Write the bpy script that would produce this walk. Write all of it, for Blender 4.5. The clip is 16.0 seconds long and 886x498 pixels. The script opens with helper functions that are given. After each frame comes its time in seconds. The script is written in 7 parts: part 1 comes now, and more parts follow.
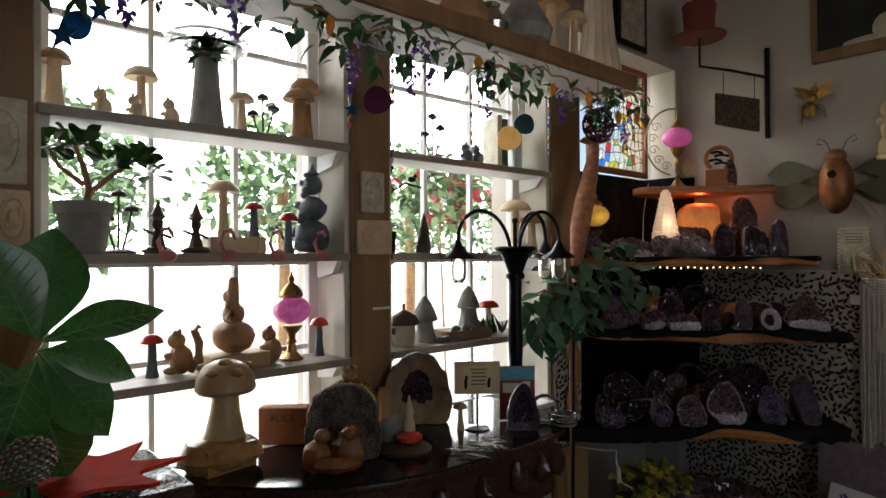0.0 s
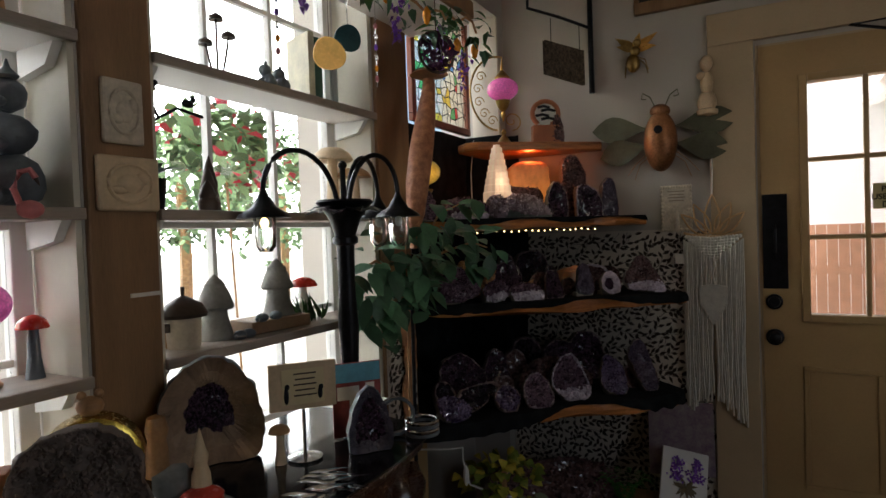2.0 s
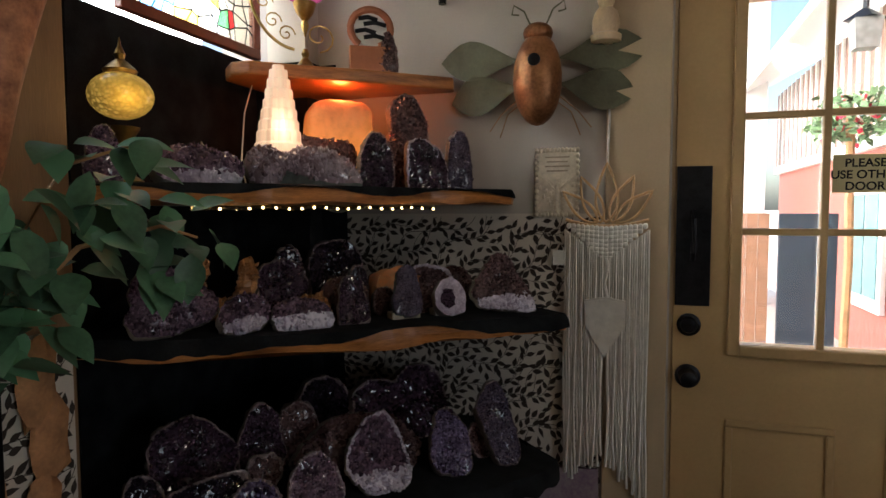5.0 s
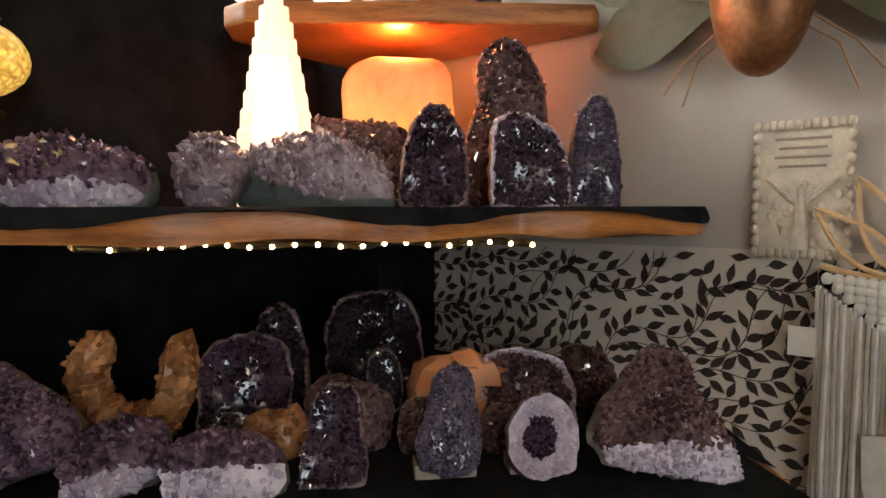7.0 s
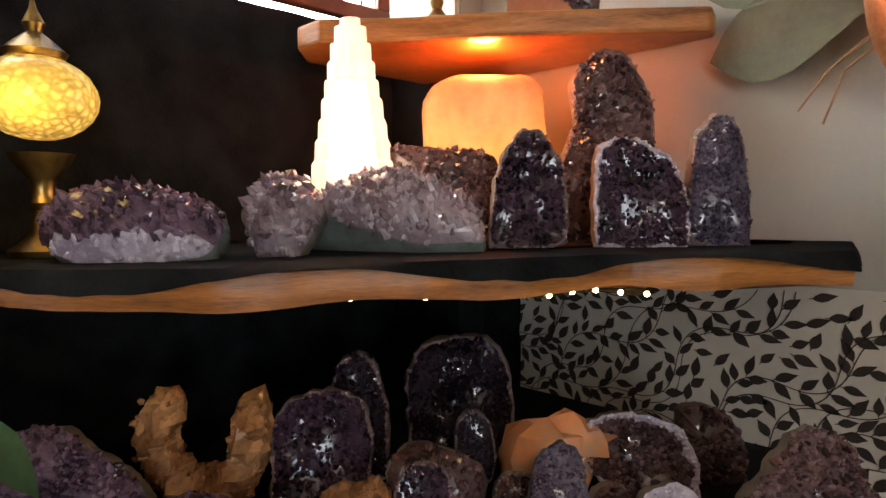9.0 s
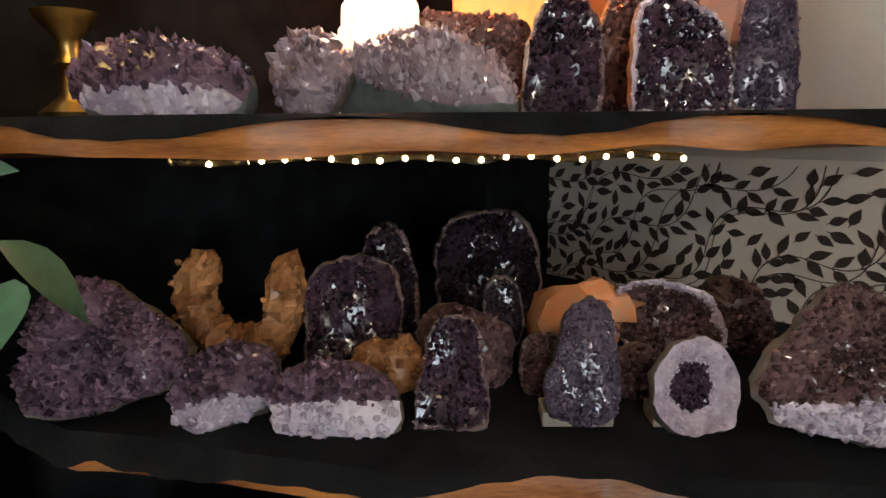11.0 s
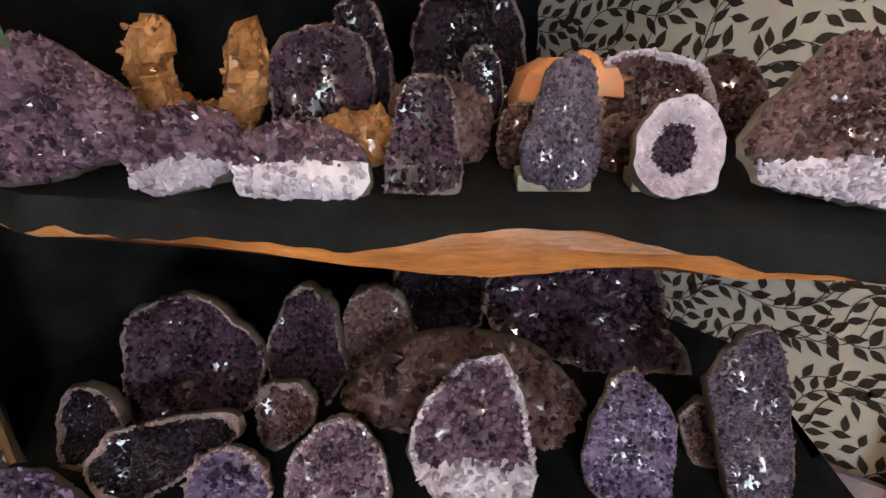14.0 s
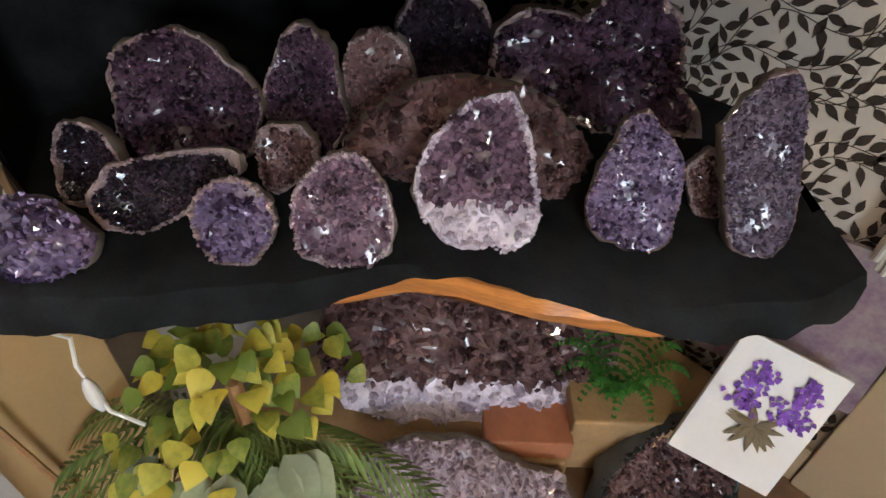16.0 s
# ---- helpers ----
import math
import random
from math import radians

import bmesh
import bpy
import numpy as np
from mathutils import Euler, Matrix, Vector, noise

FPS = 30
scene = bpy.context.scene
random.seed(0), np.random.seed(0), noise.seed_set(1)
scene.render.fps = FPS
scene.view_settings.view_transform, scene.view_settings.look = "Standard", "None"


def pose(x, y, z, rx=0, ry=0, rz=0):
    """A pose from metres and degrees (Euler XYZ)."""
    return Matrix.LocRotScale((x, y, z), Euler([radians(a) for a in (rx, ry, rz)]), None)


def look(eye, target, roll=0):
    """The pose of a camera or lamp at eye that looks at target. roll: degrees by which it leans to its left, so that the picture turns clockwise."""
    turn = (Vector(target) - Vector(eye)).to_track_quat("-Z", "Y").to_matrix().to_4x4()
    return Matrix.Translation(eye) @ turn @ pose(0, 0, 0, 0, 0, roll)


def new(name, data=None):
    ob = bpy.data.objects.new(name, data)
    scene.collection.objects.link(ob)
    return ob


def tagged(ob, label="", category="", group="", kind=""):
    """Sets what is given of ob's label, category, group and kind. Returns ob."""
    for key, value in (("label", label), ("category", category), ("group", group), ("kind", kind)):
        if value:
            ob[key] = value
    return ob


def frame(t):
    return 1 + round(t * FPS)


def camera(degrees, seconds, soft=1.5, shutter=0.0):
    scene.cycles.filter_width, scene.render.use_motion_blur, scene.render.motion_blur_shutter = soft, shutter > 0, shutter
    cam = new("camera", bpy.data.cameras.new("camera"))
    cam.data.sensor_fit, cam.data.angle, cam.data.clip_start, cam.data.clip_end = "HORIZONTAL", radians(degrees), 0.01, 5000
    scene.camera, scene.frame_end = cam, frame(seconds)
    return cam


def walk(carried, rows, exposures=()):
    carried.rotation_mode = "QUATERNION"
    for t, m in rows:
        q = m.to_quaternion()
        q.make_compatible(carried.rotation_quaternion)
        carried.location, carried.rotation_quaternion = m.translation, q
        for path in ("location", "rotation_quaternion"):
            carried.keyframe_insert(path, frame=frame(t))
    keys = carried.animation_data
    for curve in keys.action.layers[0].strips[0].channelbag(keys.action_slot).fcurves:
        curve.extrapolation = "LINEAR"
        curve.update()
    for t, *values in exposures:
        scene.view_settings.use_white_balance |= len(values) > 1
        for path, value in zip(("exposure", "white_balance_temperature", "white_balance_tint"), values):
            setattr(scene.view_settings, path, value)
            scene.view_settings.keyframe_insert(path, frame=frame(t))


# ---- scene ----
cam = camera(72.3, 16.0)
METRES, EYE, TILT, LEAN, TURN = 2.9, 1.44, 0.0, 0.0, 45.0
PATH = [
    (0, (0.212, 0.074, 1.406), (-1.281, 1.405, 1.423), -0.3),
    (0.5, (0.094, 0.187, 1.391), (-1.339, 1.582, 1.405), -0.1),
    (1, (-0.064, 0.226, 1.366), (-1.328, 1.776, 1.369), -0.4),
    (1.5, (-0.165, 0.266, 1.356), (-1.218, 1.966, 1.331), -1.4),
    (2, (-0.219, 0.4, 1.339), (-1.167, 2.16, 1.29), -2.0),
    (2.5, (-0.285, 0.511, 1.33), (-1.025, 2.368, 1.26), -1.6),
    (3, (-0.332, 0.625, 1.338), (-0.9, 2.54, 1.25), -1.5),
    (3.5, (-0.301, 0.815, 1.329), (-0.868, 2.729, 1.214), -1.5),
    (4, (-0.28, 0.994, 1.328), (-0.855, 2.905, 1.195), -0.6),
    (4.2, (-0.283, 1.069, 1.334), (-0.865, 2.978, 1.197), -0.3),
    (6.3, (-0.407, 1.913, 1.334), (-1.334, 3.683, 1.244), -0.2),
    (6.5, (-0.416, 1.987, 1.349), (-1.426, 3.71, 1.242), -0.1),
    (7, (-0.438, 2.15, 1.388), (-1.659, 3.729, 1.254), -0.1),
    (7.5, (-0.488, 2.211, 1.405), (-1.809, 3.707, 1.276), -0.2),
    (8, (-0.521, 2.222, 1.44), (-1.891, 3.673, 1.31), -0.5),
    (8.2, (-0.524, 2.22, 1.457), (-1.901, 3.664, 1.326), -0.5),
    (10.3, (-0.528, 2.198, 1.397), (-1.94, 3.597, 1.176), -1.2),
    (10.5, (-0.529, 2.198, 1.392), (-1.943, 3.589, 1.135), -0.8),
    (11, (-0.531, 2.201, 1.379), (-1.952, 3.549, 0.976), -0.6),
    (11.5, (-0.53, 2.208, 1.355), (-1.935, 3.517, 0.8), -0.8),
    (12, (-0.532, 2.21, 1.332), (-1.907, 3.499, 0.663), -0.5),
    (12.5, (-0.529, 2.214, 1.313), (-1.877, 3.489, 0.569), -0.3),
    (13, (-0.525, 2.216, 1.305), (-1.856, 3.49, 0.528), -0.1),
    (13.5, (-0.525, 2.219, 1.299), (-1.842, 3.487, 0.488), -0.2),
    (14, (-0.522, 2.22, 1.284), (-1.82, 3.477, 0.427), -0.2),
    (14.5, (-0.519, 2.21, 1.253), (-1.77, 3.427, 0.277), -0.4),
    (15, (-0.518, 2.203, 1.226), (-1.695, 3.355, 0.092), -0.2),
    (15.5, (-0.517, 2.196, 1.204), (-1.62, 3.287, -0.059), 0.7),
    (16, (-0.512, 2.192, 1.191), (-1.557, 3.235, -0.158), 1.6),
]
walk(cam, [(t, look(eye, target, roll)) for t, eye, target, roll in PATH],
     exposures=[(0, 0.75), (1, 0.5), (1.5, 0.5), (2, 0.6), (2.5, 1.05), (3, 1.45), (3.5, 1.3), (4, 1.0), (4.2, 1.0), (6.3, 2.5), (7.5, 2.6), (8.2, 2.6), (10.5, 2.95), (11.5, 3.1), (12.5, 3.8), (16, 3.95)])

# ---- world, sun, lamps ----
world = bpy.data.worlds.new("world")
scene.world = world
world.use_nodes = True
wn = world.node_tree.nodes
sky = wn.new("ShaderNodeTexSky")
sky.sky_type, sky.sun_disc = "NISHITA", False
sky.sun_elevation, sky.sun_rotation = radians(60), radians(200)
world.node_tree.links.new(sky.outputs[0], wn["Background"].inputs[0])
sky.dust_density, sky.air_density = 3.0, 1.0
wn["Background"].inputs[1].default_value = 0.15


def lamp(name, kind, m, power, colour, size=0.1, size_y=None):
    data = bpy.data.lights.new(name, kind)
    data.energy, data.color = power, colour
    if kind == "SUN":
        data.angle = radians(size)
    elif kind == "AREA":
        data.shape, data.size, data.size_y = "RECTANGLE", size, size_y or size
    else:
        data.shadow_soft_size = size
    ob = new(name, data)
    ob.matrix_world = m
    return ob


lamp("sun", "SUN", look((0, 0, 10), (-0.5, 0.35, 8.6)), 5.0, (1.0, 0.95, 0.87), 0.6)
lamp("ceiling_lamp_light", "POINT", pose(0.35, 1.45, 2.1), 1.7, (1.0, 0.88, 0.75), 0.07)
lamp("window_daylight", "AREA", look((2.46, 0.4, 1.55), (0, 0.6, 1.2)), 3.6, (0.84, 0.92, 1.0), 0.9, 1.1)

# ---- materials ----


def mat(name, col, rough=0.6, metal=0.0, var=0.25, scale=12.0, bump=0.15, fine=120.0, emit=None, power=0.0,
        island=0.0, trans=0.0, coat=0.0, col2=None, stretch=(1, 1, 1), ior=1.45):
    m = bpy.data.materials.new(name)
    m.use_nodes = True
    nt = m.node_tree
    n, l = nt.nodes, nt.links
    b = n["Principled BSDF"]
    tc, mp = n.new("ShaderNodeTexCoord"), n.new("ShaderNodeMapping")
    mp.inputs["Scale"].default_value = stretch
    l.new(tc.outputs["Object"], mp.inputs[0])
    a, f = n.new("ShaderNodeTexNoise"), n.new("ShaderNodeTexNoise")
    a.inputs["Scale"].default_value, a.inputs["Detail"].default_value = scale, 5
    f.inputs["Scale"].default_value, f.inputs["Detail"].default_value = fine, 4
    l.new(mp.outputs[0], a.inputs[0])
    l.new(mp.outputs[0], f.inputs[0])
    ramp = n.new("ShaderNodeValToRGB")
    lo = tuple(c * (1 - var) for c in col) if col2 is None else col2
    hi = tuple(min(1, c * (1 + var)) for c in col)
    ramp.color_ramp.elements[0].position, ramp.color_ramp.elements[1].position = 0.32, 0.68
    ramp.color_ramp.elements[0].color, ramp.color_ramp.elements[1].color = (*lo, 1), (*hi, 1)
    mix = n.new("ShaderNodeMath")
    mix.operation = "MULTIPLY_ADD"
    mix.inputs[1].default_value, mix.inputs[2].default_value = 0.3, 0.0
    l.new(f.outputs[0], mix.inputs[0])
    add = n.new("ShaderNodeMath")
    add.operation = "MULTIPLY_ADD"
    add.inputs[1].default_value = 0.7
    l.new(a.outputs[0], add.inputs[0])
    l.new(mix.outputs[0], add.inputs[2])
    last = add
    if island:
        geo, sh = n.new("ShaderNodeNewGeometry"), n.new("ShaderNodeMath")
        sh.operation = "MULTIPLY_ADD"
        sh.inputs[1].default_value = island
        l.new(geo.outputs["Random Per Island"], sh.inputs[0])
        l.new(add.outputs[0], sh.inputs[2])
        sub = n.new("ShaderNodeMath")
        sub.operation = "SUBTRACT"
        sub.inputs[1].default_value = island / 2
        l.new(sh.outputs[0], sub.inputs[0])
        last = sub
    l.new(last.outputs[0], ramp.inputs[0])
    l.new(ramp.outputs[0], b.inputs["Base Color"])
    b.inputs["Metallic"].default_value, b.inputs["IOR"].default_value = metal, ior
    rr = n.new("ShaderNodeMapRange")
    rr.inputs["To Min"].default_value, rr.inputs["To Max"].default_value = max(0.02, rough - 0.12), min(1, rough + 0.12)
    l.new(f.outputs[0], rr.inputs[0])
    l.new(rr.outputs[0], b.inputs["Roughness"])
    b.inputs["Transmission Weight"].default_value, b.inputs["Coat Weight"].default_value = trans, coat
    if bump:
        bp = n.new("ShaderNodeBump")
        bp.inputs["Strength"].default_value, bp.inputs["Distance"].default_value = bump, 0.004
        l.new(add.outputs[0], bp.inputs["Height"])
        l.new(bp.outputs[0], b.inputs["Normal"])
    if emit:
        b.inputs["Emission Color"].default_value, b.inputs["Emission Strength"].default_value = (*emit, 1), power
    return m


WALL = mat("wall_paint", (0.48, 0.44, 0.39), 0.75, var=0.06, scale=3, bump=0.25, fine=180)
CREAM = mat("cream_paint", (0.66, 0.61, 0.50), 0.5, var=0.06, scale=4, bump=0.1)
TAN = mat("tan_door_paint", (0.44, 0.29, 0.13), 0.42, var=0.10, scale=3, bump=0.08)
TRIM = mat("tan_trim_paint", (0.50, 0.38, 0.24), 0.5, var=0.08, scale=5, bump=0.1)
POSTM = mat("brown_post_wood", (0.27, 0.155, 0.075), 0.55, var=0.3, scale=6, stretch=(3, 3, 0.3), bump=0.3)
WHITE = mat("white_paint", (0.78, 0.77, 0.74), 0.4, var=0.04, scale=6, bump=0.06)
SHELFW = mat("grey_shelf_wood", (0.36, 0.30, 0.25), 0.45, var=0.22, scale=8, stretch=(3, 0.4, 3), bump=0.2)
FLOORM = mat("floor_wood", (0.20, 0.12, 0.07), 0.4, var=0.3, scale=5, stretch=(0.5, 4, 1), bump=0.2)
CEIL = mat("ceiling_paint", (0.55, 0.48, 0.38), 0.8, var=0.05)
EDGEW = mat("live_edge_cedar", (0.50, 0.20, 0.055), 0.36, var=0.45, scale=9, stretch=(0.7, 0.7, 6), bump=0.35, fine=90, col2=(0.20, 0.07, 0.02))
CLOTH = mat("black_velvet", (0.012, 0.013, 0.014), 0.95, var=0.6, scale=18, bump=0.5, fine=260)
CLOTH.node_tree.nodes["Principled BSDF"].inputs["Specular IOR Level"].default_value = 0.12
LEAFPRINT = mat("dark_leaf_print", (0.045, 0.032, 0.024), 0.7, var=0.3, scale=25, bump=0)
PAPER = mat("wallpaper_ground", (0.66, 0.60, 0.52), 0.75, var=0.06, scale=9, bump=0.1)
BLACKM = mat("black_iron", (0.015, 0.015, 0.017), 0.4, 0.7, var=0.4, scale=30, bump=0.4)
DARKWOOD = mat("dark_table_wood", (0.055, 0.022, 0.012), 0.28, var=0.4, scale=7, bump=0.25, stretch=(1, 1, 4), coat=0.3)
BRASS = mat("aged_brass", (0.42, 0.28, 0.10), 0.35, 1.0, var=0.35, scale=25, bump=0.2)
COPPER = mat("copper_glaze", (0.42, 0.19, 0.085), 0.42, 0.6, var=0.35, scale=9, bump=0.05, col2=(0.13, 0.055, 0.02))
CORD = mat("macrame_cotton", (0.72, 0.69, 0.62), 0.9, var=0.12, scale=40, bump=0.6, fine=400)
RATTAN = mat("rattan", (0.62, 0.40, 0.20), 0.5, var=0.2, scale=40, bump=0.2)
RESIN = mat("carved_resin", (0.62, 0.54, 0.42), 0.6, var=0.2, scale=30, bump=0.5)
TERRA = mat("terracotta", (0.42, 0.16, 0.08), 0.65, var=0.15, scale=15, bump=0.15)
STONEG = mat("grey_stone", (0.27, 0.26, 0.24), 0.75, var=0.3, scale=20, bump=0.6)
SLATE = mat("blue_grey_resin", (0.12, 0.14, 0.16), 0.5, var=0.3, scale=18, bump=0.4)
MUSHB = mat("brown_carved_wood", (0.40, 0.22, 0.10), 0.5, var=0.35, scale=14, bump=0.35)
MUSHC = mat("cream_carved_wood", (0.66, 0.50, 0.32), 0.5, var=0.2, scale=14, bump=0.25)
DARKB = mat("dark_brown_resin", (0.07, 0.045, 0.03), 0.45, var=0.4, scale=20, bump=0.4)
REDM = mat("red_glaze", (0.55, 0.035, 0.02), 0.25, var=0.2, scale=18, bump=0.1, coat=0.4)
REDPETAL = mat("red_petals", (0.65, 0.04, 0.08), 0.6, var=0.3, scale=20, island=0.4)
PINKF = mat("pink_glaze", (0.62, 0.20, 0.20), 0.4, var=0.2, scale=20)
SPOTW = mat("white_spots", (0.8, 0.76, 0.68), 0.5, var=0.1)
LEAFG = mat("green_leaf", (0.045, 0.13, 0.028), 0.38, var=0.5, scale=14, island=0.5, bump=0.2)
LEAFB = mat("blue_green_leaf", (0.07, 0.165, 0.085), 0.45, var=0.4, scale=14, island=0.5, bump=0.2)
LEAFY = mat("yellow_green_leaf", (0.42, 0.36, 0.05), 0.5, var=0.35, scale=14, island=0.6, bump=0.2, col2=(0.14, 0.20, 0.03))
HEDGE = mat("hedge_leaf", (0.22, 0.34, 0.17), 0.6, var=0.5, scale=8, island=0.6, bump=0)
PURPLEF = mat("purple_petals", (0.20, 0.07, 0.42), 0.6, var=0.35, scale=20, island=0.5)
ORANGEF = mat("orange_glass", (0.85, 0.30, 0.03), 0.2, var=0.3, scale=20)
ROCK = mat("geode_shell", (0.22, 0.19, 0.16), 0.75, var=0.4, scale=25, bump=0.7)
ROCKG = mat("green_grey_matrix", (0.22, 0.25, 0.23), 0.55, var=0.35, scale=25, bump=0.6)
RIMQ = mat("quartz_rim", (0.29, 0.21, 0.215), 0.3, var=0.4, scale=40, bump=0.6, island=0.4)
QUARTZ = mat("white_quartz", (0.68, 0.62, 0.69), 0.25, var=0.3, scale=26, bump=0.4, fine=160, island=0.25, col2=(0.36, 0.29, 0.38))
def druse(name, col, low, rough, grain=16, isl=0.42):
    return mat(name, col, rough, var=0.45, scale=grain, bump=0.3, fine=150, island=isl, coat=0.45, col2=low)


TONES = {
    "deep": druse("amethyst_deep", (0.085, 0.046, 0.076), (0.018, 0.010, 0.017), 0.17),
    "mid": druse("amethyst_mid", (0.20, 0.125, 0.175), (0.06, 0.035, 0.055), 0.2),
    "brown": druse("amethyst_brown", (0.175, 0.105, 0.105), (0.055, 0.028, 0.030), 0.2),
    "blue": druse("amethyst_blue", (0.19, 0.145, 0.255), (0.035, 0.02, 0.05), 0.17, 20, 0.5),
    "dark": druse("amethyst_black", (0.035, 0.022, 0.034), (0.010, 0.007, 0.011), 0.16),
    "pale": druse("amethyst_pale", (0.40, 0.33, 0.37), (0.22, 0.15, 0.17), 0.22),
    "citrine": druse("citrine_druse", (0.48, 0.25, 0.11), (0.26, 0.11, 0.04), 0.3, 24, 0.35),
    "grey": druse("smoky_druse", (0.13, 0.105, 0.15), (0.05, 0.035, 0.06), 0.16, 30, 0.35),
}
TONES["stone"] = mat("taupe_stone", (0.15, 0.115, 0.10), 0.75, var=0.35, scale=22, bump=0.7)
SHINY = mat("polished_silver", (0.55, 0.55, 0.56), 0.18, 1.0, var=0.1)


def glass(name, col=(0.95, 0.97, 0.96), rough=0.0):
    m = bpy.data.materials.new(name)
    m.use_nodes = True
    b = m.node_tree.nodes["Principled BSDF"]
    b.inputs["Base Color"].default_value = (*col, 1)
    b.inputs["Roughness"].default_value, b.inputs["Transmission Weight"].default_value = rough, 1.0
    b.inputs["IOR"].default_value = 1.45
    return m


PANE = glass("window_glass")
JARG = glass("clear_jar_glass")


def glow(name, col, power, cells=60.0, dark=0.25):
    m = mat(name, col, 0.2, var=0.2, scale=cells, bump=0)
    nt = m.node_tree
    v, tc, ramp = nt.nodes.new("ShaderNodeTexVoronoi"), nt.nodes.new("ShaderNodeTexCoord"), nt.nodes.new("ShaderNodeValToRGB")
    v.feature = "DISTANCE_TO_EDGE"
    v.inputs["Scale"].default_value = cells
    nt.links.new(tc.outputs["Object"], v.inputs[0])
    nt.links.new(v.outputs[0], ramp.inputs[0])
    ramp.color_ramp.elements[0].color = (*[c * dark for c in col], 1)
    ramp.color_ramp.elements[1].color, ramp.color_ramp.elements[1].position = (*col, 1), 0.3
    b = nt.nodes["Principled BSDF"]
    nt.links.new(ramp.outputs[0], b.inputs["Emission Color"])
    b.inputs["Emission Strength"].default_value = power
    return m


# ---- mesh tools ----
class M:
    """Collects plain mesh data."""

    def __init__(self):
        self.v, self.f = [], []

    def add(self, verts, faces):
        k = len(self.v)
        self.v += [tuple(p) for p in verts]
        self.f += [tuple(i + k for i in q) for q in faces]
        return self

    def box(self, c, s, rz=0.0, top=1.0):
        ca, sa = math.cos(radians(rz)), math.sin(radians(rz))
        out = []
        for z in (-0.5, 0.5):
            k = top if z > 0 else 1.0
            for x, y in ((-0.5, -0.5), (0.5, -0.5), (0.5, 0.5), (-0.5, 0.5)):
                a, b = x * s[0] * k, y * s[1] * k
                out.append((c[0] + a * ca - b * sa, c[1] + a * sa + b * ca, c[2] + z * s[2]))
        return self.add(out, [(3, 2, 1, 0), (4, 5, 6, 7), (0, 1, 5, 4), (1, 2, 6, 5), (2, 3, 7, 6), (3, 0, 4, 7)])

    def span(self, a, b):
        return self.box([(a[i] + b[i]) / 2 for i in range(3)], [abs(b[i] - a[i]) for i in range(3)])

    def lathe(self, prof, c=(0, 0, 0), seg=20, wob=0.0, fl=0, flute=0.0, sx=1.0, sy=1.0):
        out, faces, n = [], [], len(prof)
        ph = random.uniform(0, 6)
        for r, z in prof:
            for k in range(seg):
                a = 2 * math.pi * k / seg
                rr = max(r, 1e-4) * (1 + wob * math.sin(3 * a + ph + z * 20) + flute * math.cos(fl * a))
                out.append((c[0] + sx * rr * math.cos(a), c[1] + sy * rr * math.sin(a), c[2] + z))
        for j in range(n - 1):
            for k in range(seg):
                k2 = (k + 1) % seg
                faces.append((j * seg + k, j * seg + k2, (j + 1) * seg + k2, (j + 1) * seg + k))
        faces += [tuple(range(seg))[::-1], tuple(range((n - 1) * seg, n * seg))]
        return self.add(out, faces)

    def ell(self, c, r, seg=14, rot=None, rough=0.0):
        if not isinstance(r, (tuple, list)):
            r = (r, r, r)
        out, faces, ring = [], [], max(6, seg // 2)
        for j in range(ring + 1):
            b = -math.pi / 2 + math.pi * j / ring
            for k in range(seg):
                a = 2 * math.pi * k / seg
                p = Vector((math.cos(a) * math.cos(b), math.sin(a) * math.cos(b), math.sin(b)))
                if rough:
                    p *= 1 + rough * noise.noise(p * 2.2 + Vector(c) * 31)
                p = Vector((p.x * r[0], p.y * r[1], p.z * r[2]))
                if rot is not None:
                    p = rot @ p
                out.append((p.x + c[0], p.y + c[1], p.z + c[2]))
        for j in range(ring):
            for k in range(seg):
                k2 = (k + 1) % seg
                faces.append((j * seg + k, j * seg + k2, (j + 1) * seg + k2, (j + 1) * seg + k))
        return self.add(out, faces)

    def tube(self, pts, r, seg=8, r2=None):
        pts = [Vector(p) for p in pts]
        out, faces, n = [], [], len(pts)
        ref = Vector((0.13, 0.31, 0.94))
        for i, p in enumerate(pts):
            d = (pts[min(i + 1, n - 1)] - pts[max(i - 1, 0)]).normalized()
            u = d.cross(ref if abs(d.dot(ref)) < 0.95 else Vector((1, 0, 0))).normalized()
            w = d.cross(u)
            rr = r[i] if isinstance(r, tuple) else (r if r2 is None else r + (r2 - r) * i / max(1, n - 1))
            for k in range(seg):
                a = 2 * math.pi * k / seg
                out.append(p + (u * math.cos(a) + w * math.sin(a)) * rr)
        for i in range(n - 1):
            for k in range(seg):
                k2 = (k + 1) % seg
                faces.append((i * seg + k, i * seg + k2, (i + 1) * seg + k2, (i + 1) * seg + k))
        faces += [tuple(range(seg))[::-1], tuple(range((n - 1) * seg, n * seg))]
        return self.add(out, faces)

    def leaf(self, p, d, up, L, W, bend=0.25, n=5, tip=0.6):
        p, d, up = Vector(p), Vector(d).normalized(), Vector(up)
        side = d.cross(up)
        if side.length < 1e-3:
            side = d.cross(Vector((1, 0.2, 0)))
        side.normalize()
        nn = side.cross(d).normalized()
        out, faces = [], []
        for i in range(n + 1):
            t = i / n
            w = W * 0.5 * math.sin(math.pi * min(1, t ** tip)) + 0.0004
            m = p + d * (L * t) - nn * (bend * L * t * t)
            out += [m - side * w + nn * w * 0.25, m, m + side * w + nn * w * 0.25]
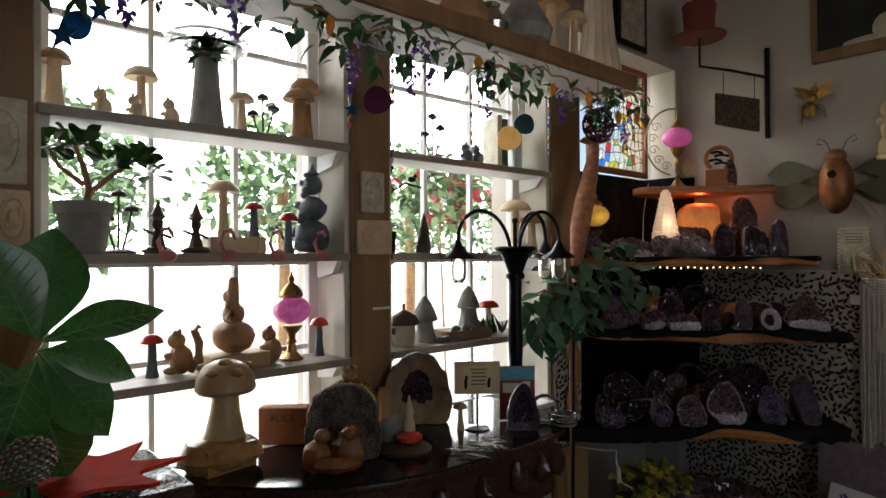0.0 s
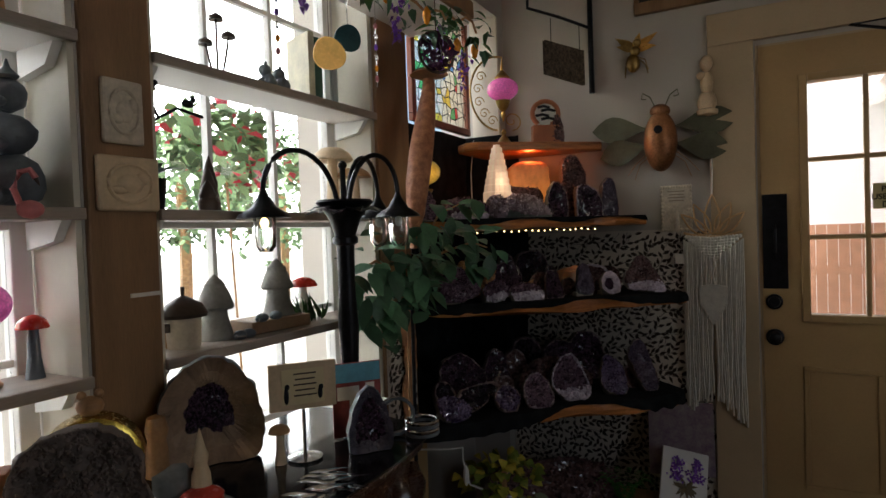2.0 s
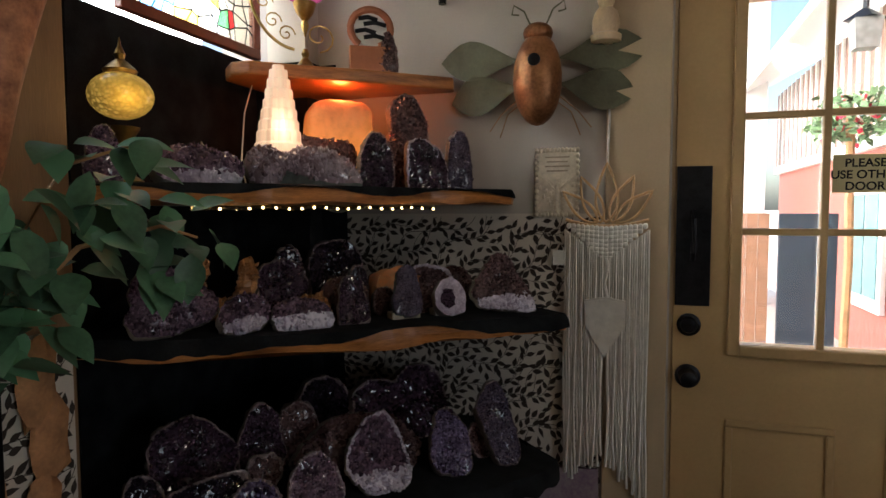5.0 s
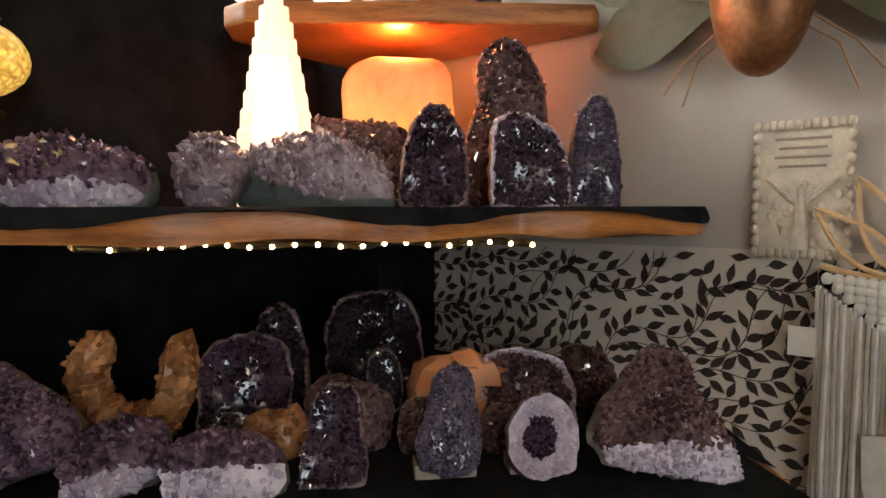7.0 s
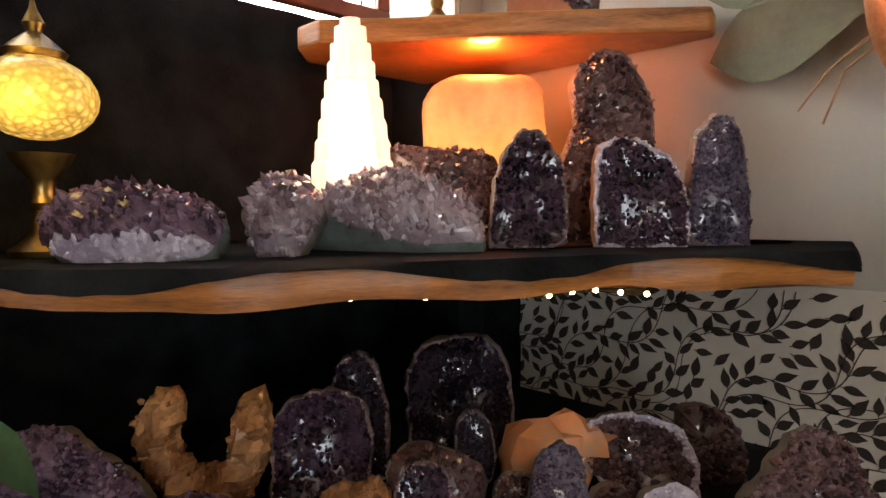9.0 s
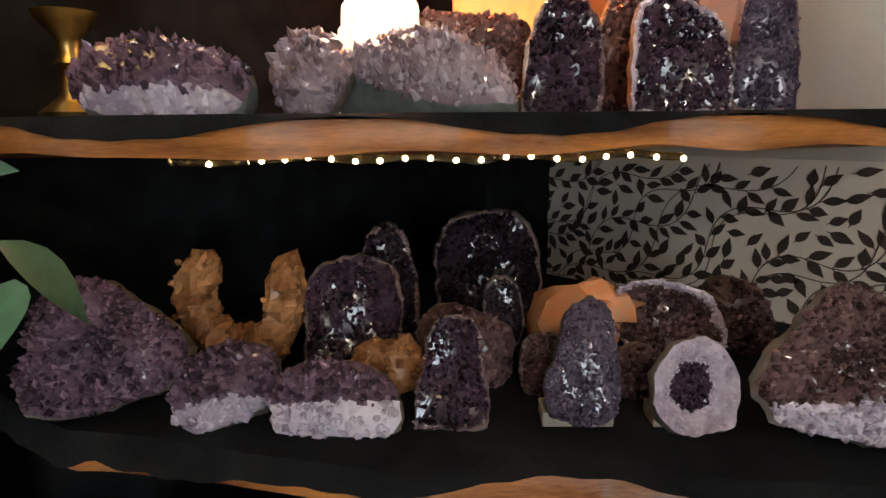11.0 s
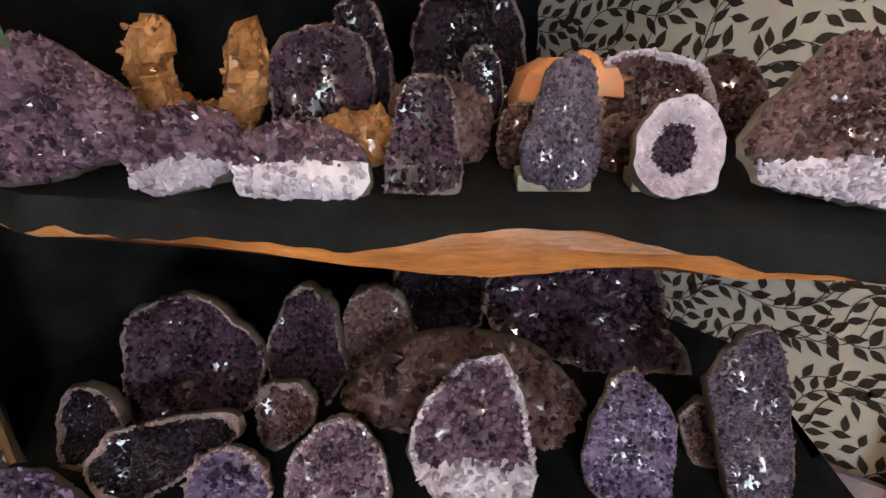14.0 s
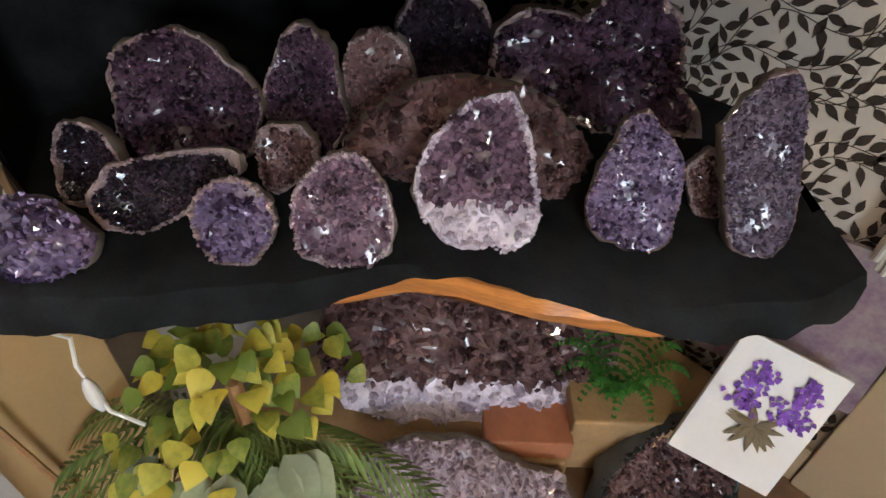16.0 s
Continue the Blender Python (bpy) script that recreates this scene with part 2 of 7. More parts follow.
        for i in range(n):
            a = i * 3
            faces += [(a, a + 1, a + 4, a + 3), (a + 1, a + 2, a + 5, a + 4)]
        return self.add(out, faces)

    def prism(self, poly, z0, z1):
        n = len(poly)
        return self.add([(x, y, z0) for x, y in poly] + [(x, y, z1) for x, y in poly],
                        [tuple(range(n))[::-1], tuple(range(n, 2 * n))] + [(i, (i + 1) % n, (i + 1) % n + n, i + n) for i in range(n)])

    def turned(self, m):
        self.v = [tuple(m @ Vector(p)) for p in self.v]
        return self


STUFF = {"leaf_spray", "blue_leaf_spray", "wisteria", "ivy", "leaves", "crystal_face", "rim", "quartz_band", "heart_leaves", "palm_fronds", "grey_leaves", "fronds", "crown", "blossoms", "beads", "flowers", "greenery", "painted_lilac", "painted_leaves"}


def mesh_of(name, shape, material, smooth=True):
    me = bpy.data.meshes.new(name)
    me.from_pydata(shape.v, [], shape.f)
    me.materials.append(material)
    if smooth:
        me.shade_smooth()
        me.set_sharp_from_angle(angle=radians(38))
    me.update()
    return me


def part(name, shape, material, parent, label="", smooth=True, bev=0.0):
    ob = new(name, mesh_of(name, shape, material, smooth))
    ob.parent = parent
    if bev:
        b = ob.modifiers.new("bevel", "BEVEL")
        b.width, b.segments, b.limit_method = bev, 2, "ANGLE"
    if label:
        ob["label"] = label
    if name in STUFF:
        ob["kind"] = "stuff"
    return ob


def thing(name, m, label, category, group="", kind=""):
    ob = new(name)
    ob.empty_display_size = 0.02
    ob.matrix_world = m
    return tagged(ob, label, category, group, kind)


def solid(name, shape, material, label, category, group="", kind="", smooth=False, bev=0.0):
    ob = part(name, shape, material, None, "", smooth, bev)
    return tagged(ob, label, category, group, kind)


R2 = math.sqrt(0.5)


def at_shelf(s, q):
    """Plan place from the way along the corner shelves and the depth into the corner."""
    return (s - q) * R2, (s + q) * R2


# ---- the large structure ----
WX, DY, CZ = -1.34, 3.165, 2.75
GX = -1.50
BAYS = ((0.285, 1.075), (1.227, 2.034), (2.238, 3.10))
w = M()
w.span((WX, -2.6, 0), (-1.66, 0.285, CZ))
w.span((WX, 1.075, 0), (-1.66, 1.227, CZ))
w.span((WX, 2.034, 0), (-1.66, 2.238, CZ))
w.span((WX, 3.10, 0), (-1.66, 3.4, CZ))
for i, (a, b) in enumerate(BAYS):
    w.span((WX, a, 0), (-1.66, b, 0.80 if i < 2 else 0.02))
    w.span((WX, a, 2.36), (-1.66, b, CZ))
w.span((-1.53, 2.238, 0.02), (-1.66, 3.10, 1.80))
solid("wall_west", w, WALL, "grey-beige painted plaster wall with deep window bays", "wall", kind="structure")
w = M()
w.span((-1.66, DY, 0), (-0.256, DY + 0.16, CZ))
w.span((-0.256, DY, 2.05), (0.672, DY + 0.16, CZ))
w.span((0.672, DY, 0), (2.6, DY + 0.16, CZ))
solid("wall_north", w, WALL, "grey-beige painted plaster wall with a door", "wall", kind="structure")
w = M()
w.span((2.5, -2.6, 0), (2.62, -0.1, CZ))
w.span((2.5, 0.9, 0), (2.62, DY, CZ))
w.span((2.5, -0.1, 0), (2.62, 0.9, 0.95))
w.span((2.5, -0.1, 2.1), (2.62, 0.9, CZ))
solid("wall_east", w, WALL, "plain grey-beige wall with a window opening", "wall", kind="structure")
solid("wall_south", M().span((-1.66, -2.72, 0), (2.62, -2.6, CZ)), WALL, "plain grey-beige wall", "wall", kind="structure")
solid("ceiling", M().span((-1.7, -2.8, CZ), (2.7, DY + 0.2, CZ + 0.1)), CEIL, "plain beige painted ceiling", "ceiling", kind="structure")
solid("floor", M().span((-1.7, -2.8, -0.1), (2.7, DY + 0.2, 0.0)), FLOORM, "brown wooden floor", "floor", kind="structure")
for nm, a, b in (("post_south", 0.14, 0.283), ("post_middle", 1.08, 1.224), ("post_north", 2.04, 2.236)):
    solid(nm, M().span((WX - 0.005, a, 0.0), (WX + 0.012, b, 2.05)), POSTM, "brown wooden post between window bays", "post", "window posts", "structure", bev=0.004)
solid("left_panel", M().span((WX, -0.6, 0.0), (WX + 0.008, 0.138, 2.05)), POSTM, "brown wooden wall panel", "panel", kind="structure")
for i, (a, b) in enumerate(BAYS[:2]):
    r = M()
    r.span((WX - 0.002, a, 0.8), (GX + 0.02, a + 0.012, 2.3))
    r.span((WX - 0.002, b - 0.012, 0.8), (GX + 0.02, b, 2.3))
    solid("reveal_trim", r, CREAM, "cream painted window reveal boards", "trim", kind="structure")
r = M().span((WX - 0.002, 3.088, 1.8), (GX + 0.02, 3.1, 2.36))
solid("reveal_trim", r, CREAM, "cream painted window reveal board", "trim", kind="structure")


def window(a, b, name):
    win = thing(name, pose(0, 0, 0), "white double-hung window with narrow muntins", "window", "shop windows", "structure")
    fr = M()
    for y0, y1 in ((a + 0.012, a + 0.05), (b - 0.05, b - 0.012)):
        fr.span((GX - 0.03, y0, 0.82), (GX + 0.012, y1, 2.34))
    for z0, z1 in ((0.80, 0.84), (1.375, 1.40), (2.31, 2.345)):
        fr.span((GX - 0.028, a + 0.012, z0), (GX + 0.010, b - 0.012, z1))
    part("window_frame", fr, WHITE, win, bev=0.003, smooth=False)
    third = (b - a - 0.1) / 3
    for k in (1, 2):
        y = a + 0.05 + third * k
        part("muntin", M().span((GX - 0.02, y - 0.007, 0.84), (GX + 0.004, y + 0.007, 2.31)), WHITE, win, smooth=False)
    for z in (1.12, 2.0):
        part("muntin", M().span((GX - 0.018, a + 0.05, z - 0.007), (GX + 0.002, b - 0.05, z + 0.007)), WHITE, win, smooth=False)
    g = part("pane", M().span((GX - 0.012, a + 0.05, 0.84), (GX - 0.008, b - 0.05, 2.31)), PANE, win, smooth=False)
    g.visible_shadow = False
    part("window_sill", M().span((GX - 0.03, a, 0.795), (WX + 0.03, b, 0.815)), WHITE, win, bev=0.004, smooth=False)


window(*BAYS[0], "window_1")
window(*BAYS[1], "window_2")
for i, (a, b) in enumerate(BAYS[:2]):
    for z in (1.735, 1.41, 1.098):
        sh = thing("window_shelf", pose(0, 0, 0), "grey-brown wooden shelf across a window bay", "shelf", "window shelves")
        part("board", M().span((GX + 0.012, a + 0.013, z - 0.02), (WX + 0.006, b - 0.013, z)), SHELFW if z < 1.7 else WHITE, sh, smooth=False, bev=0.003)
        part("edge", M().span((WX + 0.007, a + 0.002, z - 0.022), (WX + 0.02, b - 0.002, z + 0.001)), SHELFW, sh, smooth=False, bev=0.003)
        for y in (a + 0.022, b - 0.022):
            br = M().add([(WX - 0.01, y - 0.009, z - 0.021), (GX + 0.03, y - 0.009, z - 0.021), (GX + 0.03, y - 0.009, z - 0.075), (WX - 0.04, y - 0.009, z - 0.06),
                          (WX - 0.01, y + 0.009, z - 0.021), (GX + 0.03, y + 0.009, z - 0.021), (GX + 0.03, y + 0.009, z - 0.075), (WX - 0.04, y + 0.009, z - 0.06)],
                         [(0, 1, 2, 3), (7, 6, 5, 4), (0, 4, 5, 1), (1, 5, 6, 2), (2, 6, 7, 3), (3, 7, 4, 0)])
            part("bracket", br, WHITE, sh, smooth=False)
pl = thing("high_plank_shelf", pose(0, 0, 0), "thick reddish wooden plank shelf above the windows", "shelf")
part("board", M().span((WX + 0.005, -0.6, 2.062), (-1.085, 2.29, 2.122)), POSTM, pl, smooth=False, bev=0.006)
part("underside", M().span((WX + 0.005, -0.6, 2.045), (-1.10, 2.28, 2.06)), WHITE, pl, "white painted underside", smooth=False)

# door
door = thing("door_1", pose(0, 0, 0), "closed tan painted door with nine glass panes", "door", kind="structure")
dx0, dx1, gx0, gx1, gz0, gz1 = -0.246, 0.662, -0.08, 0.484, 0.975, 1.88
leafm = M()
leafm.span((dx0, DY - 0.004, 0.01), (gx0, DY + 0.04, 2.04))
leafm.span((gx1, DY - 0.004, 0.01), (dx1, DY + 0.04, 2.04))
leafm.span((gx0, DY - 0.004, 0.01), (gx1, DY + 0.04, gz0))
leafm.span((gx0, DY - 0.004, gz1), (gx1, DY + 0.04, 2.04))
part("leaf", leafm, TAN, door, smooth=False)
fr = M()
for a, b in (((gx0 - 0.03, gz0 - 0.03), (gx0, gz1 + 0.03)), ((gx1, gz0 - 0.03), (gx1 + 0.03, gz1 + 0.03)), ((gx0, gz0 - 0.03), (gx1, gz0)), ((gx0, gz1), (gx1, gz1 + 0.03))):
    fr.span((a[0], DY - 0.018, a[1]), (b[0], DY - 0.005, b[1]))
part("glass_frame", fr, TAN, door, smooth=False, bev=0.004)
for k in (1, 2):
    x = gx0 + (gx1 - gx0) * k / 3
    part("muntin", M().span((x - 0.009, DY - 0.012, gz0), (x + 0.009, DY + 0.01, gz1)), TAN, door, smooth=False, bev=0.003)
    z = gz0 + (gz1 - gz0) * k / 3
    part("muntin", M().span((gx0, DY - 0.011, z - 0.009), (gx1, DY + 0.009, z + 0.009)), TAN, door, smooth=False, bev=0.003)
for i in range(3):
    for j in range(3):
        a, b = gx0 + (gx1 - gx0) * i / 3, gz0 + (gz1 - gz0) * j / 3
        g = part("pane", M().span((a + 0.009, DY + 0.012, b + 0.009), (a + (gx1 - gx0) / 3 - 0.009, DY + 0.016, b + (gz1 - gz0) / 3 - 0.009)), PANE, door, smooth=False)
        g.visible_shadow = False
for a, b in ((-0.11, 0.15), (0.26, 0.52)):
    pm = M()
    for p, q in (((a, 0.28), (b, 0.30)), ((a, 0.75), (b, 0.77)), ((a, 0.30), (a + 0.02, 0.75)), ((b - 0.02, 0.30), (b, 0.75))):
        pm.span((p[0], DY - 0.012, p[1]), (q[0], DY - 0.003, q[1]))
    part("panel_moulding", pm, TAN, door, smooth=False, bev=0.005)
part("lock_plate", M().span((-0.243, DY - 0.011, 1.075), (-0.155, DY - 0.005, 1.452)), BLACKM, door, "black lock plate", smooth=False, bev=0.002)
part("latch", M().tube([(-0.2, DY - 0.012, 1.2), (-0.2, DY - 0.035, 1.22), (-0.2, DY - 0.035, 1.31), (-0.2, DY - 0.012, 1.33)], 0.007), BLACKM, door)
for z, r in ((1.023, 0.031), (0.881, 0.033)):
    part("deadbolt" if z > 1 else "door_knob", M().lathe([(0.8 * r, 0), (r, 0.004), (r, 0.01), (0.75 * r, 0.013), (0.62 * r, 0.022 if z > 1 else 0.05), (0.3 * r, 0.024 if z > 1 else 0.056)]).turned(pose(-0.206, DY - 0.005, z, 90, 0, 0)), BLACKM, door, "black metal")
part("closer", M().span((0.30, DY - 0.07, 1.95), (0.56, DY - 0.006, 2.0)), BLACKM, door, "black door closer", smooth=False, bev=0.006)
part("closer_arm", M().tube([(0.34, DY - 0.05, 1.975), (0.05, DY - 0.16, 2.03), (0.33, DY - 0.02, 2.075)], 0.008), BLACKM, door)
solid("door_jamb", M().span((-0.262, DY + 0.001, 0.0), (-0.2465, DY + 0.12, 2.05)).span((0.6625, DY + 0.001, 0.0), (0.682, DY + 0.12, 2.05)).span((-0.246, DY + 0.001, 2.041), (0.662, DY + 0.12, 2.075)), TRIM, "tan painted door jamb", "jamb", kind="structure")
tr = M()
tr.span((-0.43, DY - 0.022, 0.0), (-0.262, DY + 0.0, 2.07))
tr.span((-0.43, DY - 0.022, 2.07), (0.85, DY, 2.2))
tr.span((0.682, DY - 0.022, 0.0), (0.85, DY, 2.07))
solid("door_trim", tr, TRIM, "wide tan painted door casing", "trim", kind="structure", bev=0.003)
solid("baseboard", M().span((-1.3, DY - 0.016, 0), (-0.432, DY, 0.11)), TRIM, "tan painted baseboard", "baseboard", kind="structure", bev=0.003)

# wallpaper with a printed vine pattern
WPX0, WPX1, WPZ = -1.335, -0.432, 1.325
solid("wallpaper", M().span((WPX0, DY - 0.003, 0.11), (WPX1, DY - 0.0005, WPZ)), PAPER, "cream wallpaper with dark vine print", "wallpaper", kind="structure")
solid("post_wallpaper", M().span((WX + 0.0125, 2.045, 0.0), (WX + 0.0145, 2.225, 1.12)), PAPER, "cream wallpaper with dark vine print on a post", "wallpaper", kind="structure")


def vines(u0, u1, v0, v1, seed):
    """Leaf shapes and thin stems of a wandering vine print, in a flat u, v plane."""
    rng = random.Random(seed)
    shape, taken = M(), {}

    def free(x, y, gap):
        cx_, cy_ = int(x / 0.03), int(y / 0.03)
        near = [p for a in (-1, 0, 1) for b in (-1, 0, 1) for p in taken.get((cx_ + a, cy_ + b), ())]
        return all((px - x) ** 2 + (py - y) ** 2 > gap * gap for px, py in near)

    def inside(x, y):
        return u0 + 0.002 < x < u1 - 0.002 and v0 + 0.002 < y < v1 - 0.002

    def leafat(x, y, b, gap=0.0165):
        L, W = rng.uniform(0.027, 0.037), rng.uniform(0.0062, 0.0085)
        d, e, hook = (math.cos(b), math.sin(b)), (-math.sin(b), math.cos(b)), rng.uniform(-0.16, 0.16)
        mx, my = x + d[0] * L * 0.6, y + d[1] * L * 0.6
        if not (inside(x, y) and inside(x + d[0] * L * 1.15, y + d[1] * L * 1.15) and inside(mx + e[0] * W, my + e[1] * W) and free(mx, my, gap)):
            return
        taken.setdefault((int(mx / 0.03), int(my / 0.03)), []).append((mx, my))
        pts = []
        for t, h in ((0, 0.07), (0.15, 0.1), (0.25, 0.55), (0.45, 0.95), (0.65, 0.85), (0.85, 0.4), (1.05, 0), (0.85, -0.4), (0.65, -0.85), (0.45, -0.95), (0.25, -0.55), (0.15, -0.1), (0, -0.07)):
            o = L * hook * t * t
            pts.append((x + d[0] * L * t + e[0] * (W * h + o), y + d[1] * L * t + e[1] * (W * h + o), 0))
        shape.add(pts, [tuple(range(13))])

    width = u1 - u0 + v1 - v0
    for k in range(int(width / 0.045)):
        start = k * 0.045 + rng.uniform(-0.01, 0.01)
        x, y = (u0 + start - (v1 - v0), v0) if start > v1 - v0 else (u0, v1 - start)
        base = rng.uniform(0.45, 0.75)
        ph, fq, step = rng.uniform(0, 6), rng.uniform(20, 30), 0
        line, way = [], 0.0
        while x < u1 and y < v1:
            a = base + 0.75 * math.sin(ph + fq * way)
            x, y, way, step = x + 0.006 * math.cos(a), y + 0.006 * math.sin(a), way + 0.006, step + 1
            line.append((x, y, a))
            if step % 3 == 0:
                sd = 1 if step % 6 else -1
                leafat(x, y, a + sd * rng.uniform(0.45, 1.0))
                if rng.random() < 0.45:
                    leafat(x, y, a - sd * rng.uniform(0.5, 1.2))
        for (xa, ya, aa), (xb, yb, ab) in zip(line, line[1:]):
            if inside(xa, ya) and inside(xb, yb):
                n1, n2 = (-math.sin(aa) * 0.0008, math.cos(aa) * 0.0008), (-math.sin(ab) * 0.0008, math.cos(ab) * 0.0008)
                shape.add([(xa - n1[0], ya - n1[1], 0), (xb - n2[0], yb - n2[1], 0), (xb + n2[0], yb + n2[1], 0), (xa + n1[0], ya + n1[1], 0)], [(0, 1, 2, 3)])
    for _ in range(int(9000 * (u1 - u0) * (v1 - v0))):
        leafat(rng.uniform(u0, u1), rng.uniform(v0, v1), rng.uniform(-0.5, 1.6), 0.0195)
    return shape


v = vines(WPX0, WPX1, 0.12, WPZ - 0.004, 3).turned(pose(0, DY - 0.0042, 0, 90, 0, 0))
solid("wallpaper_print", v, LEAFPRINT, "dark brown leafy vine print on the wallpaper", "wallpaper print", kind="stuff")
v = vines(2.045, 2.225, 0.01, 1.115, 5).turned(Matrix(((0, 0, 1, WX + 0.0157), (1, 0, 0, 0), (0, 1, 0, 0), (0, 0, 0, 1))))
solid("post_print", v, LEAFPRINT, "dark brown leafy vine print on the post", "wallpaper print", kind="stuff")

# ---- corner shelves with velvet ----


def resample(pts, step=0.012):
    out = []
    for (xa, ya), (xb, yb) in zip(pts, pts[1:]):
        n = max(1, int(math.hypot(xb - xa, yb - ya) / step))
        out += [(xa + (xb - xa) * i / n, ya + (yb - ya) * i / n) for i in range(n)]
    return out + [pts[-1]]


def corner_shelf(front, tail, z, thick, drop, label, seed):
    sh = thing("corner_shelf", pose(0, 0, 0), label, "shelf", "live-edge corner shelves")
    f = resample(front)
    edge, lower = [], []
    for i, (x, y) in enumerate(f):
        k = noise.noise((x * 7 + seed, y * 7, 0.3)) * 0.016 + noise.noise((x * 30, y * 30, seed)) * 0.004
        edge.append((x + k * R2, y - k * R2))
        k2 = k + 0.006 + noise.noise((x * 9, y * 9, seed + 5)) * 0.014
        lower.append((x + k2 * R2, y - k2 * R2))
    back = tail + [(-1.325, DY - 0.006), (-1.325, 3.085), (-1.525, 3.085), (-1.525, 2.245), (front[0][0], 2.245)]
    n, nb = len(edge), len(back)
    zt = [z - 0.004 + 0.004 * noise.noise((x * 12, y * 12, 2)) for x, y in f]
    zl = [z - thick * (1 + 0.3 * noise.noise((x * 8, y * 8, seed + 9))) for x, y in f]
    verts = [(x, y, a) for (x, y), a in zip(edge, zt)] + [(x, y, z - thick * 0.5) for x, y in lower] + [(x, y, a) for (x, y), a in zip(edge, zl)]
    verts += [(x, y, z - 0.004) for x, y in back] + [(x, y, z - thick) for x, y in back]
    faces = [(i, i + 1, n + i + 1, n + i)[::-1] for i in range(n - 1)] + [(n + i, n + i + 1, 2 * n + i + 1, 2 * n + i)[::-1] for i in range(n - 1)]
    top = list(range(n)) + list(range(3 * n, 3 * n + nb))
    low = list(range(2 * n, 3 * n)) + list(range(3 * n + nb, 3 * n + 2 * nb))
    faces += [tuple(top), tuple(low)[::-1]]
    faces += [(3 * n + i, 3 * n + i + 1, 3 * n + nb + i + 1, 3 * n + nb + i) for i in range(nb - 1)]
    faces += [(n - 1, 3 * n, 3 * n + nb, 3 * n - 1), (3 * n + nb - 1, 0, 2 * n, 3 * n + 2 * nb - 1)]
    part("plank", M().add(verts, faces), EDGEW, sh, "reddish live-edge wooden plank")
    cv, cf = [], []
    for i, (x, y) in enumerate(edge):
        s = (x + y) * R2
        d = drop(s) * (1 + 0.25 * noise.noise((s * 25, seed, 0)))
        wv = 0.004 * noise.noise((s * 30, seed, 3)) + 0.003
        hang = max(0.0, d)
        cut = min(0.0, d)
        ox, oy = lower[i][0] - edge[i][0], lower[i][1] - edge[i][1]
        cv += [(x + cut * R2 - 0.12 * R2, y - cut * R2 + 0.12 * R2, z + 0.001), (x + cut * R2, y - cut * R2, z + 0.002),
               (x + ox + (cut + wv) * R2, y + oy - (cut + wv) * R2, z - 0.5 * min(hang, 0.02) - 0.0005), (x + ox + (cut + wv * 2) * R2, y + oy - (cut + wv * 2) * R2, z - hang - 0.001)]
    for i in range(n - 1):
        for j in range(3):
            a = i * 4 + j
            cf.append((a, a + 1, a + 5, a + 4))
    k = len(cv)
    cv += [(x, y, z + 0.001) for x, y in back]
    cf.append(tuple([i * 4 for i in range(n)] + list(range(k, k + nb))))
    cl = part("velvet_cover", M().add(cv, cf), CLOTH, sh, "black velvet cover")
    return sh


def bump(s, c, wd):
    return math.exp(-((s - c) / wd) ** 2)


Z1, Z2, Z3 = 1.388, 1.084, 0.702
corner_shelf([(-1.45, 2.25), (-1.20, 2.33), (-1.04, 2.45), (-0.833, 2.815), (-0.66, 2.985), (-0.69, 3.15)], [(-0.70, DY - 0.006)], Z1, 0.036,
             lambda s: 0.010 + 0.010 * math.sin(s * 16), "live-edge corner shelf covered in black velvet, string lights beneath", 1.0)
corner_shelf([(-1.45, 2.25), (-1.189, 2.317), (-0.92, 2.48), (-0.684, 2.705), (-0.56, 2.79), (-0.50, 2.86)], [(-0.55, 2.93), (-0.72, DY - 0.006)], Z2, 0.040,
             lambda s: 0.032 - 0.038 * bump(s, 1.27, 0.14) - 0.014 * bump(s, 1.0, 0.1), "live-edge corner shelf covered in black velvet, full of amethysts", 2.0)
corner_shelf([(-1.318, 2.05), (-1.16, 2.15), (-0.957, 2.40), (-0.892, 2.51), (-0.666, 2.68), (-0.56, 2.80), (-0.52, 2.90)], [(-0.60, 2.955), (-0.78, DY - 0.006)], Z3, 0.045,
             lambda s: 0.045 - 0.058 * bump(s, 1.26, 0.15), "live-edge corner shelf draped in black velvet, full of amethysts", 3.0)
# black velvet hanging behind the shelves
def hanging(path, z0, z1, name, label):
    line = resample(path, 0.02)
    cv = [(x + 0.006 * noise.noise((i * 0.35, 0, k * 0.4)), y - 0.005 * abs(noise.noise((i * 0.3, 4, k * 0.3))), z0 + (z1 - z0) * k / 14) for i, (x, y) in enumerate(line) for k in range(15)]
    cf = [(i * 15 + k, (i + 1) * 15 + k, (i + 1) * 15 + k + 1, i * 15 + k + 1) for i in range(len(line) - 1) for k in range(14)]
    solid(name, M().add(cv, cf), CLOTH, label, "curtain", smooth=True)


hanging([(-1.335, 2.245), (-1.515, 2.25), (-1.515, 3.075), (-1.33, 3.08), (-1.325, 3.15), (-1.27, 3.152)], Z1, 1.80, "velvet_backdrop", "black velvet cloth hanging behind the top corner shelf")
hanging([(-1.335, 2.245), (-1.515, 2.25), (-1.515, 3.075), (-1.33, 3.08), (-1.325, 3.15), (-1.235, 3.152)], Z2, Z1 - 0.04, "velvet_backdrop", "black velvet cloth hanging behind the middle corner shelf")
hanging([(-1.335, 2.245), (-1.515, 2.25), (-1.515, 3.075), (-1.33, 3.08), (-1.325, 3.15), (-1.25, 3.152)], Z3, Z2 - 0.045, "velvet_backdrop", "black velvet cloth hanging behind the lower corner shelf")

# ---- amethysts ----


